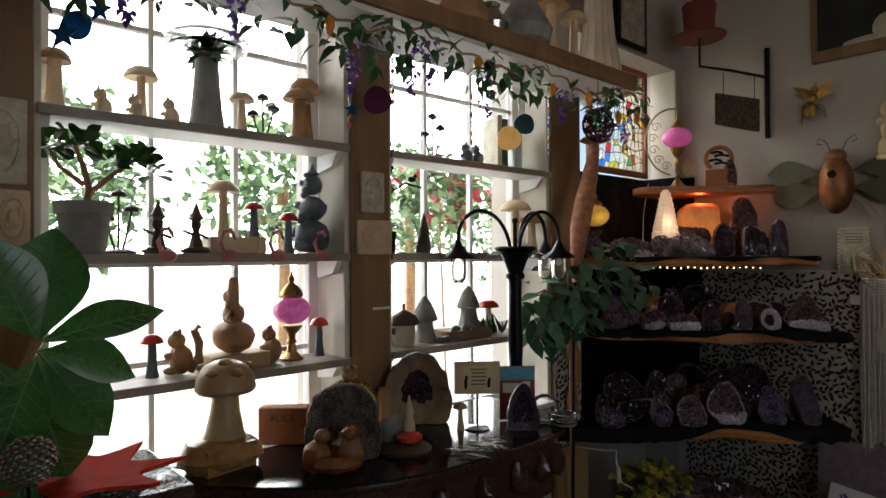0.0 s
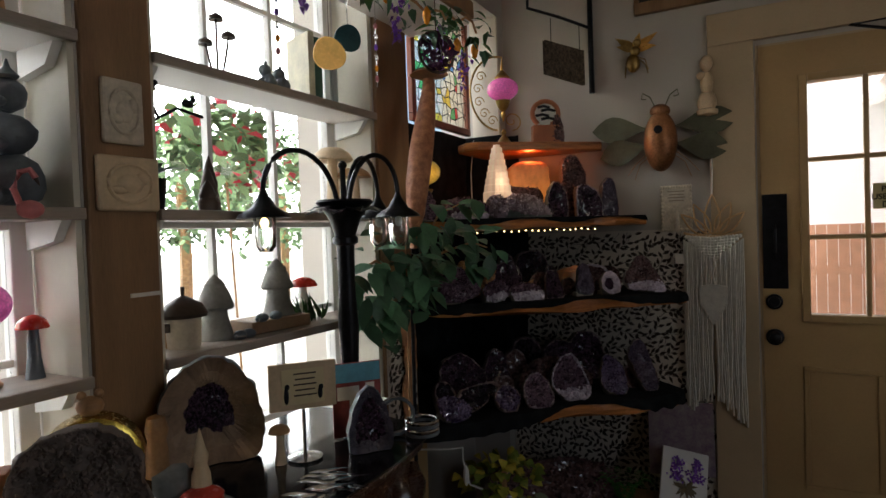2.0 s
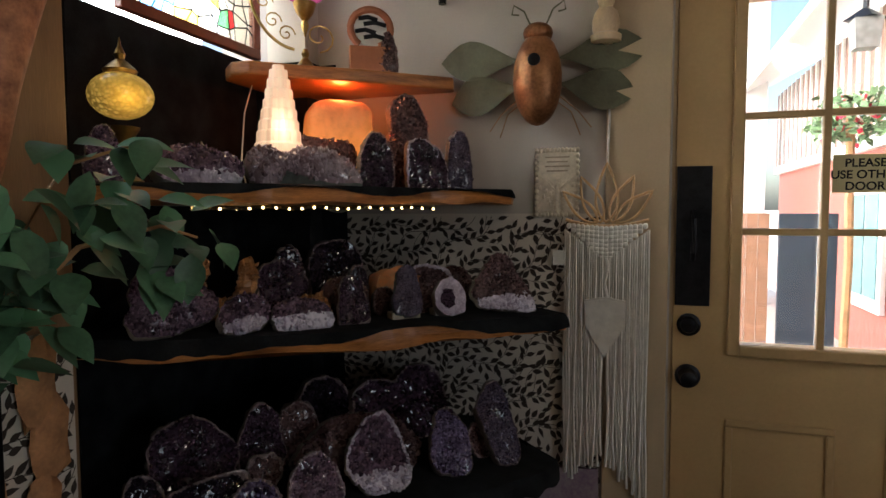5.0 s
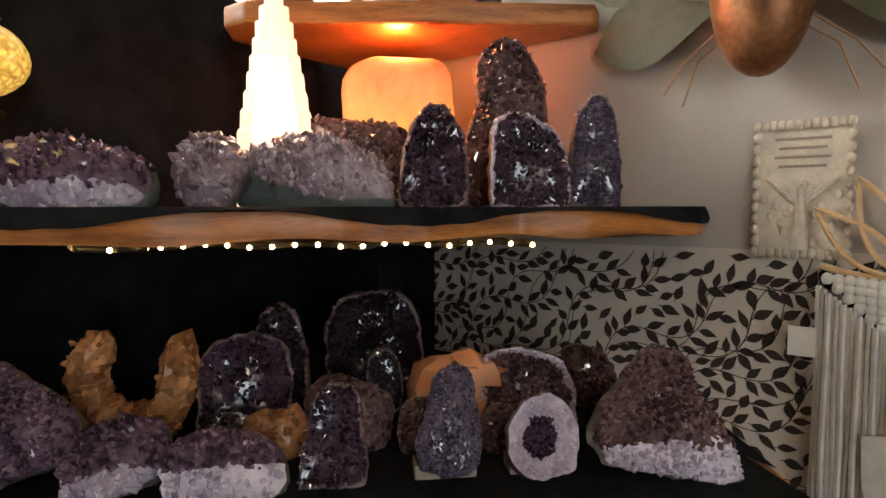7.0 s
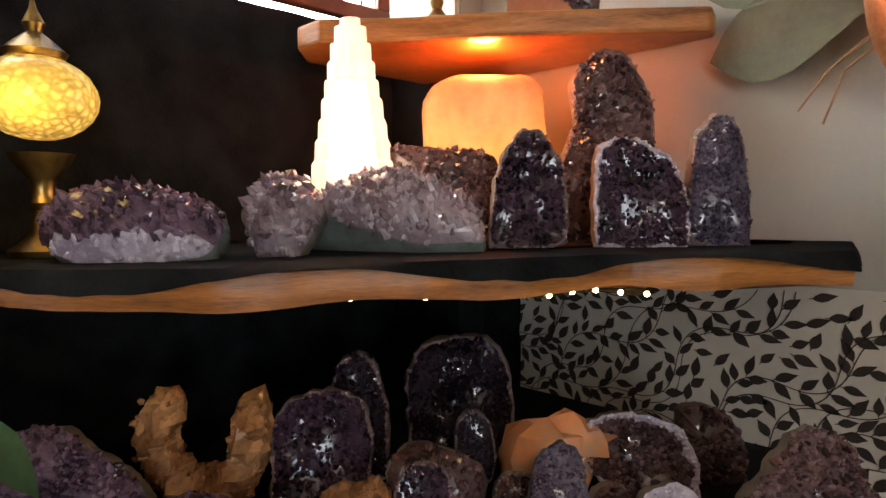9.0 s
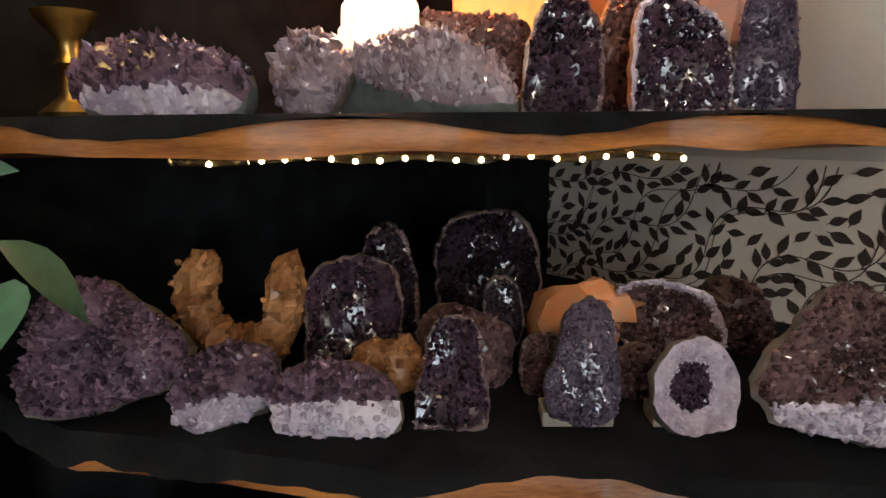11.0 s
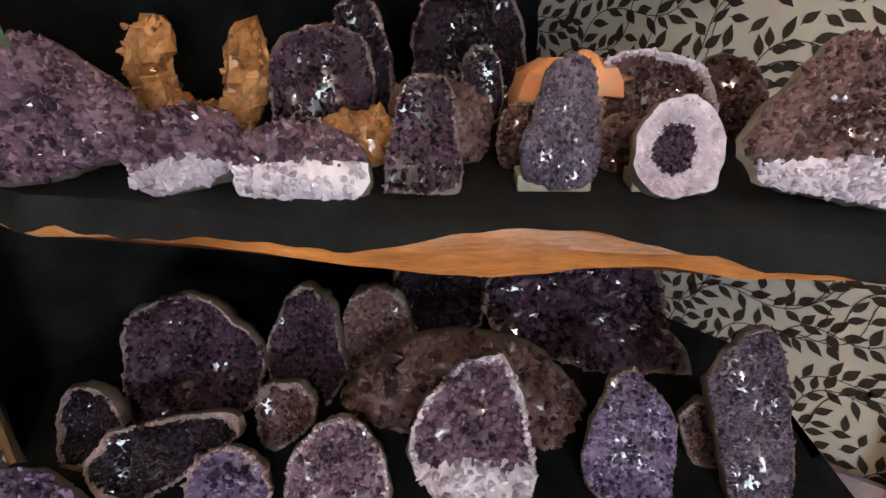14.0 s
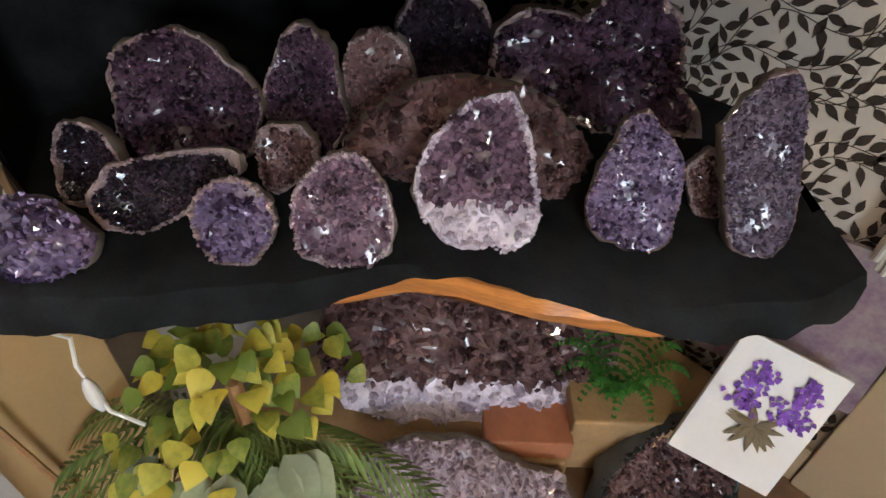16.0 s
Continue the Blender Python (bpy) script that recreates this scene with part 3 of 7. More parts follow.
def geode(label, s, q, z, w, h, d, radii, cs=0.005, tone="deep", rim=0.08, cav=0.1, tilt=12, yaw=0, shell=None, band=0.0, rimmat=None, group="", seed=0, category="amethyst", name="amethyst_geode"):
    """A cut stone: rough shell, pale rim and a face of pointed crystals. radii: the outline's radii from its right side round by the top."""
    rng = random.Random(seed * 77 + int(s * 1000))
    x, y = at_shelf(s, q)
    root = thing(name, pose(x, y, z, 0, 0, 45 + yaw) @ pose(0, 0, 0, -tilt, 0, 0), label, category, group or "amethysts on the corner shelves")
    nt, nr, m = 64, 9, len(radii)
    cs *= 0.84

    def rad(a):
        t = (a % (2 * math.pi)) / (2 * math.pi) * m
        i, f = int(t) % m, t - int(t)
        return (radii[i] * (1 - f) + radii[(i + 1) % m] * f) * (1 + 0.04 * noise.noise((math.cos(a) * 3 + s * 9, math.sin(a) * 3, q * 9)) + 0.04 * noise.noise((math.cos(a) * 9 + s * 19, math.sin(a) * 9, q * 9)))

    def pt(r, a, wob=1.0):
        k = rad(a) * r
        return w / 2 * k * math.cos(a), max(0.0, h / 2 * (1 + k * math.sin(a)))

    def depth(r, a):
        e = max(0.0, 1 - r) / 1.0
        b = cav * min(w, h) * (1 - (1 - min(1, e * 1.6)) ** 2)
        px, pz = pt(r, a)
        return b + 0.06 * min(w, h) * noise.noise((px * 28 + s * 13, pz * 28, q * 7))

    def rw(a):
        return rim * ((0.38 if rim < 0.5 else 0.5) + (0.9 if rim < 0.5 else 0.12) * max(-0.3, noise.noise((math.cos(a) * 2.2 + s * 21, math.sin(a) * 2.2, q * 5))))

    sv, sf = [], []
    prof = ((1.0, 0.0), (1.03, 0.2), (1.0, 0.55), (0.86, 0.85), (0.5, 1.0))
    for r, dd in prof:
        for k in range(nt):
            a = 2 * math.pi * k / nt
            rr = r * (1 + (0.07 * noise.noise((math.cos(a) * 4, math.sin(a) * 4, dd * 5 + s * 17)) if dd > 0 else 0))
            px, pz = pt(rr, a)
            sv.append((px, dd * d * (1 + 0.25 * noise.noise((px * 15, pz * 15, s))) + (depth(1, a) if dd == 0 else 0), pz))
    for j in range(len(prof) - 1):
        for k in range(nt):
            k2 = (k + 1) % nt
            sf.append((j * nt + k, (j + 1) * nt + k, (j + 1) * nt + k2, j * nt + k2))
    sf.append(tuple(range((len(prof) - 1) * nt, len(prof) * nt)))
    part("shell", M().add(sv, sf), shell or ROCK, root, smooth=True)
    fv, ff, fl = [], [], []
    for j in range(nr + 1):
        for k in range(nt):
            a = 2 * math.pi * k / nt
            r = (1 - rw(a)) * j / nr
            px, pz = pt(r, a)
            fv.append((px, depth(r, a), pz))
    for j in range(nr):
        for k in range(nt):
            k2 = (k + 1) % nt
            (fl if fv[(j + 1) * nt + k][2] < band * h else ff).append((j * nt + k, j * nt + k2, (j + 1) * nt + k2, (j + 1) * nt + k))
    face, low = M().add(fv, ff), M()
    if fl:
        low.add(fv, fl)
    if rim > 0:
        rv, rf = [], []
        for f_, o in ((1.0, 0.0), (0.55, -0.003), (0.0, 0.0)):
            for k in range(nt):
                a = 2 * math.pi * k / nt
                r = 1 - rw(a) * f_
                px, pz = pt(r * (1 + 0.012 * noise.noise((k * 1.7, r * 9, s))), a)
                rv.append((px, depth(r, a) + o, pz))
        for j in range(2):
            for k in range(nt):
                k2 = (k + 1) % nt
                rf.append((j * nt + k, j * nt + k2, (j + 1) * nt + k2, (j + 1) * nt + k))
        rm = M().add(rv, rf)
        for _ in range(int(90 * rim / 0.1)):
            a, r = rng.uniform(0, 6.283), 0
            r = 1 - rw(a) * rng.uniform(0.15, 1.0)
            px, pz = pt(r, a)
            spike(rm, (px, depth(r, a), pz), cs * rng.uniform(0.5, 0.9), rng)
        part("rim", rm, rimmat or RIMQ, root, smooth=False)
    count = min(1250, int(w * h * 0.8 / (cs * cs * 1.4)))
    for _ in range(count):
        a = rng.uniform(0, 6.283)
        r = (1 - rw(a)) * math.sqrt(rng.random())
        px, pz = pt(r, a)
        c = cs * rng.choice((0.5, 0.7, 0.8, 1.0, 1.0, 1.3))
        spike(low if pz < band * h * (1 + 0.25 * noise.noise((px * 40, s, 0))) else face, (px, depth(r, a), pz), c, rng)
    part("crystal_face", face, TONES[tone], root, smooth=False)
    if low.v:
        part("quartz_band", low, QUARTZ, root, "pale white quartz band", smooth=False)
    return root


def spike(shape, p, c, rng):
    """One pointed crystal that grows out of a face towards -y."""
    ax, az = rng.gauss(0, 0.42), rng.gauss(0.08, 0.42)
    d = Vector((ax, -1, az)).normalized()
    u = d.cross(Vector((0.1, 0.2, 1))).normalized()
    v = d.cross(u)
    n, tw, L = rng.choice((4, 5, 6)), rng.uniform(0, 3), c * rng.uniform(0.9, 2.0)
    p = Vector(p)
    ring = [p - d * c * 0.5 + (u * math.cos(tw + 6.283 * i / n) + v * math.sin(tw + 6.283 * i / n)) * c * 0.85 for i in range(n)]
    ring2 = [p + d * L * 0.35 + (r - p + d * c * 0.5) * 0.72 for r in ring]
    tip = p + d * L + (u * rng.uniform(-0.3, 0.3) + v * rng.uniform(-0.3, 0.3)) * c
    k = [(i, (i + 1) % n, (i + 1) % n + n, i + n) for i in range(n)] + [(i + n, (i + 1) % n + n, 2 * n) for i in range(n)]
    shape.add(ring + ring2 + [tip], k)


ROUND = (1, 1, 1, 1, 1, 1, 1, 1)
ARCH = (0.95, 1.05, 1.0, 1.05, 0.95, 1.2, 1.0, 1.2)
BLOCK = (1, 1.28, 1, 1.28, 1, 1.3, 1, 1.3)
PEAK = (0.85, 0.82, 1.0, 0.82, 0.85, 1.25, 1.0, 1.25)
TOWER = (0.9, 1.1, 1.0, 1.15, 0.9, 1.3, 1.0, 1.3)
LONG = (1, 1.05, 0.85, 1.0, 1, 1.1, 1, 1.1)
WINGL = (0.7, 0.6, 0.75, 1.2, 1.0, 1.35, 1.0, 1.15)
WINGR = (1.0, 0.75, 1.05, 0.75, 0.75, 1.2, 1.0, 1.35)
LEANR = (0.9, 1.15, 1.0, 0.7, 0.8, 1.2, 1.0, 1.15)
T2, T3 = 22, 30
# middle shelf
geode("large purple-brown amethyst slab lying on black velvet", 0.816, 2.491, Z2, 0.180, 0.151, 0.05, (0.94, 0.78, 0.71, 0.75, 0.93, 1.07, 1.04, 0.96, 0.87, 1.08, 1.2, 0.97, 0.8, 0.77, 0.87, 0.92), 0.0055, "mid", 0.0, -0.1, T2, 6)
geode("amethyst cluster with pale pointed sides", 0.948, 2.473, Z2, 0.111, 0.097, 0.06, (0.96, 0.99, 1.08, 0.95, 0.99, 0.85, 0.83, 0.86, 0.99, 1.01, 1.08, 1.04, 0.88, 0.79, 0.82, 0.92), 0.007, "mid", 0.0, -0.25, 35, 8, band=0.3)
geode("amethyst cluster, dark points above white quartz", 1.060, 2.464, Z2, 0.130, 0.077, 0.055, (0.92, 0.91, 0.92, 0.95, 0.94, 1.05, 1.08, 0.99, 0.98, 1.03, 1.24, 1.02, 0.99, 1.08, 1.23, 1.06), 0.006, "mid", 0.0, -0.2, 30, 0, band=0.42)
geode("small upright amethyst slab, polished edges, on velvet", 1.172, 2.478, Z2, 0.074, 0.112, 0.03, (0.88, 0.8, 0.98, 1.08, 0.99, 1.06, 0.91, 0.78, 0.82, 1.03, 1.34, 1.06, 1.0, 1.06, 1.35, 1.07), 0.004, "deep", 0.1, 0.05, T2, -4, shell=RIMQ)
geode("dark grey druzy egg-shaped stone on a clear stand", 1.299, 2.471, Z2 + 0.008, 0.076, 0.126, 0.03, (0.97, 1.02, 1.12, 1.06, 0.89, 0.79, 0.62, 0.58, 0.64, 1.0, 1.14, 0.97, 0.97, 1.03, 1.19, 1.08), 0.0028, "grey", 0.0, -0.12, T2, 0, shell=SLATE)
geode("pale round amethyst geode with white crystal ring", 1.408, 2.460, Z2 + 0.003, 0.084, 0.094, 0.04, (0.99, 1.05, 1.06, 1.08, 0.98, 0.96, 0.94, 0.94, 0.96, 1.07, 1.05, 1.01, 0.95, 0.95, 1.1, 0.99), 0.0038, "deep", 1.0, 0.18, T2, 2, rimmat=QUARTZ)
geode("large wing-shaped amethyst slab with white quartz base", 1.539, 2.436, Z2, 0.172, 0.160, 0.045, (0.66, 0.59, 0.61, 0.92, 0.94, 0.78, 0.67, 0.69, 0.86, 1.04, 0.99, 0.84, 0.84, 0.98, 1.32, 0.91), 0.005, "brown", 0.0, -0.1, T2, -6, band=0.27)
geode("dark square amethyst geode with pale rim", 1.053, 2.624, Z2, 0.118, 0.141, 0.06, (0.99, 1.05, 1.13, 1.07, 1.0, 1.01, 1.11, 1.08, 0.99, 1.06, 1.37, 1.08, 1.0, 1.08, 1.22, 1.01), 0.005, "deep", 0.1, 0.1, 16, 5)
geode("tall dark amethyst point in the back row", 1.087, 2.710, Z2, 0.075, 0.168, 0.05, (1.0, 0.89, 0.9, 0.95, 0.99, 0.99, 1.05, 1.07, 0.95, 0.99, 1.23, 1.08, 1.0, 1.08, 1.39, 1.07), 0.006, "dark", 0.12, 0.0, 8, 0)
geode("large dark dome-shaped amethyst in the back", 1.224, 2.770, Z2, 0.150, 0.174, 0.07, (0.99, 1.02, 1.08, 1.05, 0.99, 1.02, 1.13, 1.08, 1.0, 1.06, 1.35, 1.08, 1.0, 1.08, 1.41, 1.08), 0.006, "dark", 0.08, 0.1, 8, 0)
geode("polished black oval stone", 1.234, 2.625, Z2 + 0.03, 0.047, 0.088, 0.02, (0.99, 0.95, 0.98, 0.97, 0.98, 1.02, 1.08, 1.07, 0.94, 0.97, 0.85, 0.81, 0.9, 1.02, 1.16, 1.08), 0.003, "dark", 0.12, -0.05, 8, 0, shell=SLATE)
geode("brown smoky amethyst cluster", 1.188, 2.575, Z2, 0.111, 0.098, 0.05, (0.97, 1.0, 0.85, 0.84, 0.87, 1.05, 1.08, 1.07, 0.96, 1.01, 1.26, 1.08, 1.0, 1.08, 1.14, 1.03), 0.007, "brown", 0.0, -0.2, 18, 0)
geode("amethyst half ring with white quartz rim", 1.425, 2.600, Z2, 0.130, 0.116, 0.05, (0.99, 1.01, 1.03, 0.97, 1.0, 1.08, 1.23, 1.06, 0.95, 0.77, 0.68, 0.71, 0.88, 1.08, 1.38, 1.07), 0.005, "brown", 0.24, 0.15, 16, -4, rimmat=QUARTZ)
geode("brown-purple amethyst lump by the wallpaper", 1.539, 2.680, Z2, 0.087, 0.101, 0.05, (1.0, 0.9, 0.86, 0.92, 0.92, 1.07, 1.11, 0.89, 0.65, 0.58, 0.6, 0.75, 1.0, 1.08, 1.36, 1.06), 0.006, "brown", 0.0, -0.15, 10, -5)
geode("small brown amethyst lump", 1.277, 2.56, Z2, 0.056, 0.068, 0.04, ARCH, 0.005, "brown", 0.1, -0.15, 15, 0)
geode("small brown amethyst lump", 1.376, 2.55, Z2, 0.046, 0.06, 0.04, ARCH, 0.005, "brown", 0.0, -0.15, 15, 0)
geode("small pink and yellow citrine cluster", 1.10, 2.56, Z2, 0.082, 0.066, 0.04, LONG, 0.009, "citrine", 0.0, -0.2, 20, 0)
# upper shelf
geode("long grey-purple amethyst cluster", 0.872, 2.558, Z1, 0.195, 0.098, 0.07, (0.96, 0.92, 0.86, 0.86, 0.9, 1.03, 1.06, 1.03, 0.96, 0.93, 1.04, 1.08, 1.0, 1.08, 1.15, 0.97), 0.007, "mid", 0.0, -0.3, 32, 6, shell=ROCKG, band=0.2)
geode("small brownish amethyst cluster", 1.015, 2.610, Z1, 0.097, 0.106, 0.05, (0.98, 0.94, 0.97, 0.92, 0.98, 0.95, 0.99, 0.96, 0.93, 0.86, 0.93, 1.08, 1.0, 1.08, 0.91, 0.87), 0.008, "pale", 0.0, -0.3, 25, 0)
geode("low amethyst cluster on green-grey matrix", 1.141, 2.630, Z1 + 0.012, 0.208, 0.125, 0.11, (1.0, 0.84, 0.81, 0.81, 0.88, 1.0, 0.97, 0.98, 0.99, 0.74, 0.67, 0.69, 0.79, 1.08, 1.39, 1.07), 0.007, "pale", 0.0, -0.28, 50, 0, shell=ROCKG)
geode("low brown amethyst block behind the cluster", 1.207, 2.760, Z1, 0.166, 0.143, 0.05, (0.85, 1.01, 1.12, 0.99, 0.96, 1.08, 1.35, 1.08, 0.96, 0.99, 1.21, 1.08, 1.0, 1.08, 0.97, 0.83), 0.007, "brown", 0.0, -0.1, 15, 0)
geode("egg-shaped dark amethyst with polished rim", 1.310, 2.700, Z1, 0.100, 0.152, 0.05, (0.96, 0.95, 0.94, 1.03, 1.0, 0.92, 0.86, 0.81, 0.89, 1.05, 1.41, 1.08, 1.0, 1.08, 1.3, 1.08), 0.006, "deep", 0.12, 0.06, 6, 0)
geode("tall rough amethyst tower", 1.438, 2.800, Z1, 0.138, 0.281, 0.06, (0.99, 1.08, 1.04, 1.0, 0.96, 0.95, 0.94, 0.63, 0.77, 1.07, 1.34, 1.08, 1.0, 0.83, 0.78, 0.86), 0.007, "brown", 0.10, -0.05, 4, 0)
geode("dark amethyst with glossy white side", 1.446, 2.682, Z1, 0.112, 0.138, 0.05, (0.95, 0.92, 0.92, 0.87, 0.95, 1.06, 1.25, 1.07, 0.98, 1.05, 1.35, 1.08, 1.0, 1.08, 1.4, 1.08), 0.005, "deep", 0.14, 0.0, 6, -6, rimmat=QUARTZ)
geode("slender polished dark amethyst point", 1.546, 2.691, Z1, 0.077, 0.167, 0.05, (0.95, 0.97, 1.02, 1.03, 0.99, 0.94, 0.95, 0.82, 0.84, 0.99, 1.41, 1.08, 1.0, 1.08, 1.41, 1.05), 0.004, "grey", 0.14, -0.08, 4, -8)
geode("grey-purple stone at the dark end of the shelf", 0.70, 2.50, Z1, 0.07, 0.11, 0.04, PEAK, 0.005, "mid", 0.1, -0.1, 8, 8)
# lower shelf
geode("purple-blue amethyst cluster at the shelf's end", 0.751, 2.372, Z3, 0.122, 0.104, 0.05, (0.86, 0.68, 0.63, 0.68, 0.87, 1.02, 1.28, 1.05, 1.0, 0.95, 1.05, 1.02, 0.95, 0.9, 0.94, 0.94), 0.007, "blue", 0.0, -0.2, 42, 10)
geode("small dark amethyst with thick pale rim", 0.747, 2.507, Z3, 0.083, 0.109, 0.05, (1.0, 0.94, 0.94, 0.96, 0.99, 1.06, 1.01, 0.95, 0.93, 1.08, 1.24, 1.08, 0.84, 0.61, 0.55, 0.6), 0.004, "dark", 0.25, 0.12, 20, 8)
geode("large amethyst geode on a grey stand", 0.853, 2.599, Z3, 0.195, 0.185, 0.06, (0.94, 0.84, 0.77, 0.86, 0.95, 1.0, 1.08, 1.07, 0.97, 1.05, 1.38, 1.08, 1.0, 1.08, 1.06, 0.92), 0.0062, "deep", 0.09, 0.08, 14, 6)
geode("long amethyst slice with crusted rim", 0.859, 2.452, Z3, 0.195, 0.110, 0.05, (0.43, 1.01, 1.24, 0.99, 0.82, 0.78, 0.86, 0.84, 0.93, 0.97, 1.04, 0.93, 0.64, 0.51, 0.47, 0.42), 0.005, "dark", 0.2, 0.1, 30, 6)
geode("small blue-purple amethyst on black velvet", 0.951, 2.408, Z3, 0.097, 0.100, 0.04, (0.98, 0.98, 0.97, 0.97, 0.99, 1.01, 1.0, 0.96, 0.97, 0.95, 0.95, 1.02, 0.97, 1.02, 0.93, 0.95), 0.0065, "blue", 0.14, 0.0, T3, 3)
geode("arched blue-purple amethyst with chipped corner", 1.075, 2.413, Z3, 0.116, 0.137, 0.045, (0.93, 0.88, 0.85, 0.91, 0.93, 0.84, 0.88, 0.92, 1.0, 1.08, 1.21, 1.08, 1.0, 1.08, 1.13, 1.05), 0.006, "mid", 0.16, 0.0, T3, 2, rimmat=TONES["pale"])
geode("small cream-rimmed upright amethyst", 0.988, 2.535, Z3, 0.079, 0.099, 0.04, (0.88, 1.08, 1.04, 1.08, 0.98, 1.05, 1.17, 1.08, 0.96, 1.0, 1.11, 0.95, 0.63, 0.56, 0.59, 0.73), 0.005, "brown", 0.26, 0.05, 18, 0)
geode("tall dark amethyst with glossy grey side", 0.996, 2.630, Z3, 0.113, 0.183, 0.06, (0.85, 0.83, 0.97, 0.95, 0.99, 0.93, 0.83, 0.85, 1.0, 1.04, 1.29, 1.08, 1.0, 1.07, 1.03, 1.05), 0.005, "deep", 0.09, 0.05, 12, 0)
geode("smoky grey amethyst with pale rim", 1.094, 2.670, Z3, 0.101, 0.163, 0.05, (0.95, 0.99, 1.01, 1.0, 1.0, 0.99, 1.09, 1.05, 0.99, 1.06, 1.37, 1.08, 1.0, 0.82, 0.76, 0.84), 0.006, "brown", 0.12, 0.0, 10, 0)
geode("large dark amethyst leaning in the back", 1.177, 2.760, Z3, 0.152, 0.193, 0.07, (0.97, 1.01, 1.05, 1.0, 0.97, 1.01, 0.97, 0.98, 0.81, 0.7, 0.71, 0.85, 0.89, 0.79, 0.82, 1.01), 0.007, "dark", 0.14, 0.1, 8, 0)
geode("very large purple amethyst with pink rim", 1.412, 2.720, Z3, 0.325, 0.204, 0.09, (0.67, 0.7, 0.8, 1.05, 0.95, 0.61, 1.0, 1.08, 1.0, 0.99, 0.93, 0.88, 0.97, 1.08, 1.41, 0.75), 0.009, "deep", 0.1, 0.06, 10, -4)
geode("brown pointed crystal cluster", 1.213, 2.575, Z3, 0.338, 0.147, 0.07, (0.83, 0.78, 0.85, 0.87, 0.93, 0.88, 0.78, 0.76, 0.82, 1.01, 1.12, 1.06, 0.91, 0.92, 1.2, 1.05), 0.013, "brown", 0.0, -0.2, 18, 0)
geode("small brown crystal cluster", 1.325, 2.550, Z3, 0.093, 0.094, 0.05, (0.91, 0.84, 0.71, 0.72, 0.85, 1.08, 1.41, 1.07, 0.97, 1.04, 1.15, 0.96, 0.94, 1.01, 0.82, 0.8), 0.008, "brown", 0.0, -0.15, 15, 0)
geode("large amethyst geode with white crystal rim", 1.227, 2.445, Z3, 0.167, 0.194, 0.05, (0.7, 0.75, 0.82, 0.99, 0.85, 0.75, 0.71, 0.78, 0.87, 0.99, 0.97, 1.02, 0.98, 1.08, 1.12, 0.9), 0.008, "mid", 0.17, 0.12, T3, -2, rimmat=QUARTZ, band=0.26)
geode("triangular blue-purple amethyst slab", 1.409, 2.450, Z3, 0.113, 0.169, 0.04, (0.97, 0.97, 0.85, 0.88, 0.97, 0.92, 0.78, 0.77, 0.85, 1.07, 1.08, 0.94, 0.96, 1.08, 1.15, 1.0), 0.0045, "blue", 0.06, -0.05, T3, -3)
geode("small brown ring-shaped slice", 1.512, 2.524, Z3, 0.055, 0.094, 0.03, (0.95, 0.8, 0.76, 0.85, 0.91, 0.79, 0.81, 0.98, 0.79, 0.68, 0.68, 0.81, 1.0, 1.08, 1.41, 1.05), 0.004, "brown", 0.3, 0.1, 18, -5)
geode("tall polished purple-grey amethyst with a price tag", 1.549, 2.450, Z3, 0.107, 0.216, 0.045, (0.83, 0.84, 0.98, 1.08, 0.96, 0.88, 0.9, 1.0, 0.77, 0.68, 0.78, 0.98, 0.99, 1.06, 1.17, 1.0), 0.004, "grey", 0.06, -0.05, T3, -5)

# ---- odd stones, lamps and boxes on the corner shelves ----
x, y = at_shelf(0.915, 2.64)
u = thing("citrine_geode", pose(x, y, Z2, 0, 0, 45), "orange-brown U-shaped citrine geode standing upright", "citrine")
m = M()
arc = [(-0.045, 0.125), (-0.058, 0.105), (-0.056, 0.075), (-0.04, 0.04), (0, 0.026), (0.036, 0.035), (0.052, 0.07), (0.056, 0.10), (0.056, 0.125)]
for (xa, za), (xb, zb) in zip(arc, arc[1:]):
    for k in range(5):
        t = k / 5
        m.ell((xa + (xb - xa) * t, 0.01 * math.sin(k * 2), za + (zb - za) * t), (0.022, 0.026, 0.024), 9, rough=0.5)
rng = random.Random(4)
for _ in range(260):
    i = rng.randrange(len(arc) - 1)
    t = rng.random()
    spike(m, (arc[i][0] * (1 - t) + arc[i + 1][0] * t + rng.uniform(-0.02, 0.02), -0.016, arc[i][1] * (1 - t) + arc[i + 1][1] * t + rng.uniform(-0.018, 0.018)), 0.005, rng)
part("stone", m, TONES["citrine"], u, smooth=False)
x, y = at_shelf(1.324, 2.65)
c = thing("calcite_lump", pose(x, y, Z2, 0, 0, 40), "raw orange calcite lump", "calcite")
part("stone", M().ell((0, 0, 0.05), (0.062, 0.04, 0.052), 14, rough=0.5).ell((0.03, 0, 0.08), (0.042, 0.03, 0.026), 10, rough=0.6), mat("orange_calcite", (0.72, 0.26, 0.09), 0.4, var=0.35, scale=25, bump=0.4, col2=(0.62, 0.40, 0.25)), c)
for s in (1.297, 1.405):
    x, y = at_shelf(s, 2.50)
    st = thing("display_stand", pose(x, y, Z2 + 0.002, 0, 0, 45), "small clear acrylic display stand under a stone", "stand", "acrylic stands")
    part("base", M().box((0, 0, 0.008), (0.07, 0.035, 0.016)), mat("frosted_acrylic", (0.38, 0.34, 0.27), 0.3, var=0.1), st, smooth=False, bev=0.002)
x, y = at_shelf(1.078, 2.785)
sel = thing("selenite_lamp", pose(x, y, Z1 + 0.002, 0, 0, 30), "glowing stepped white selenite tower lamp", "lamp")
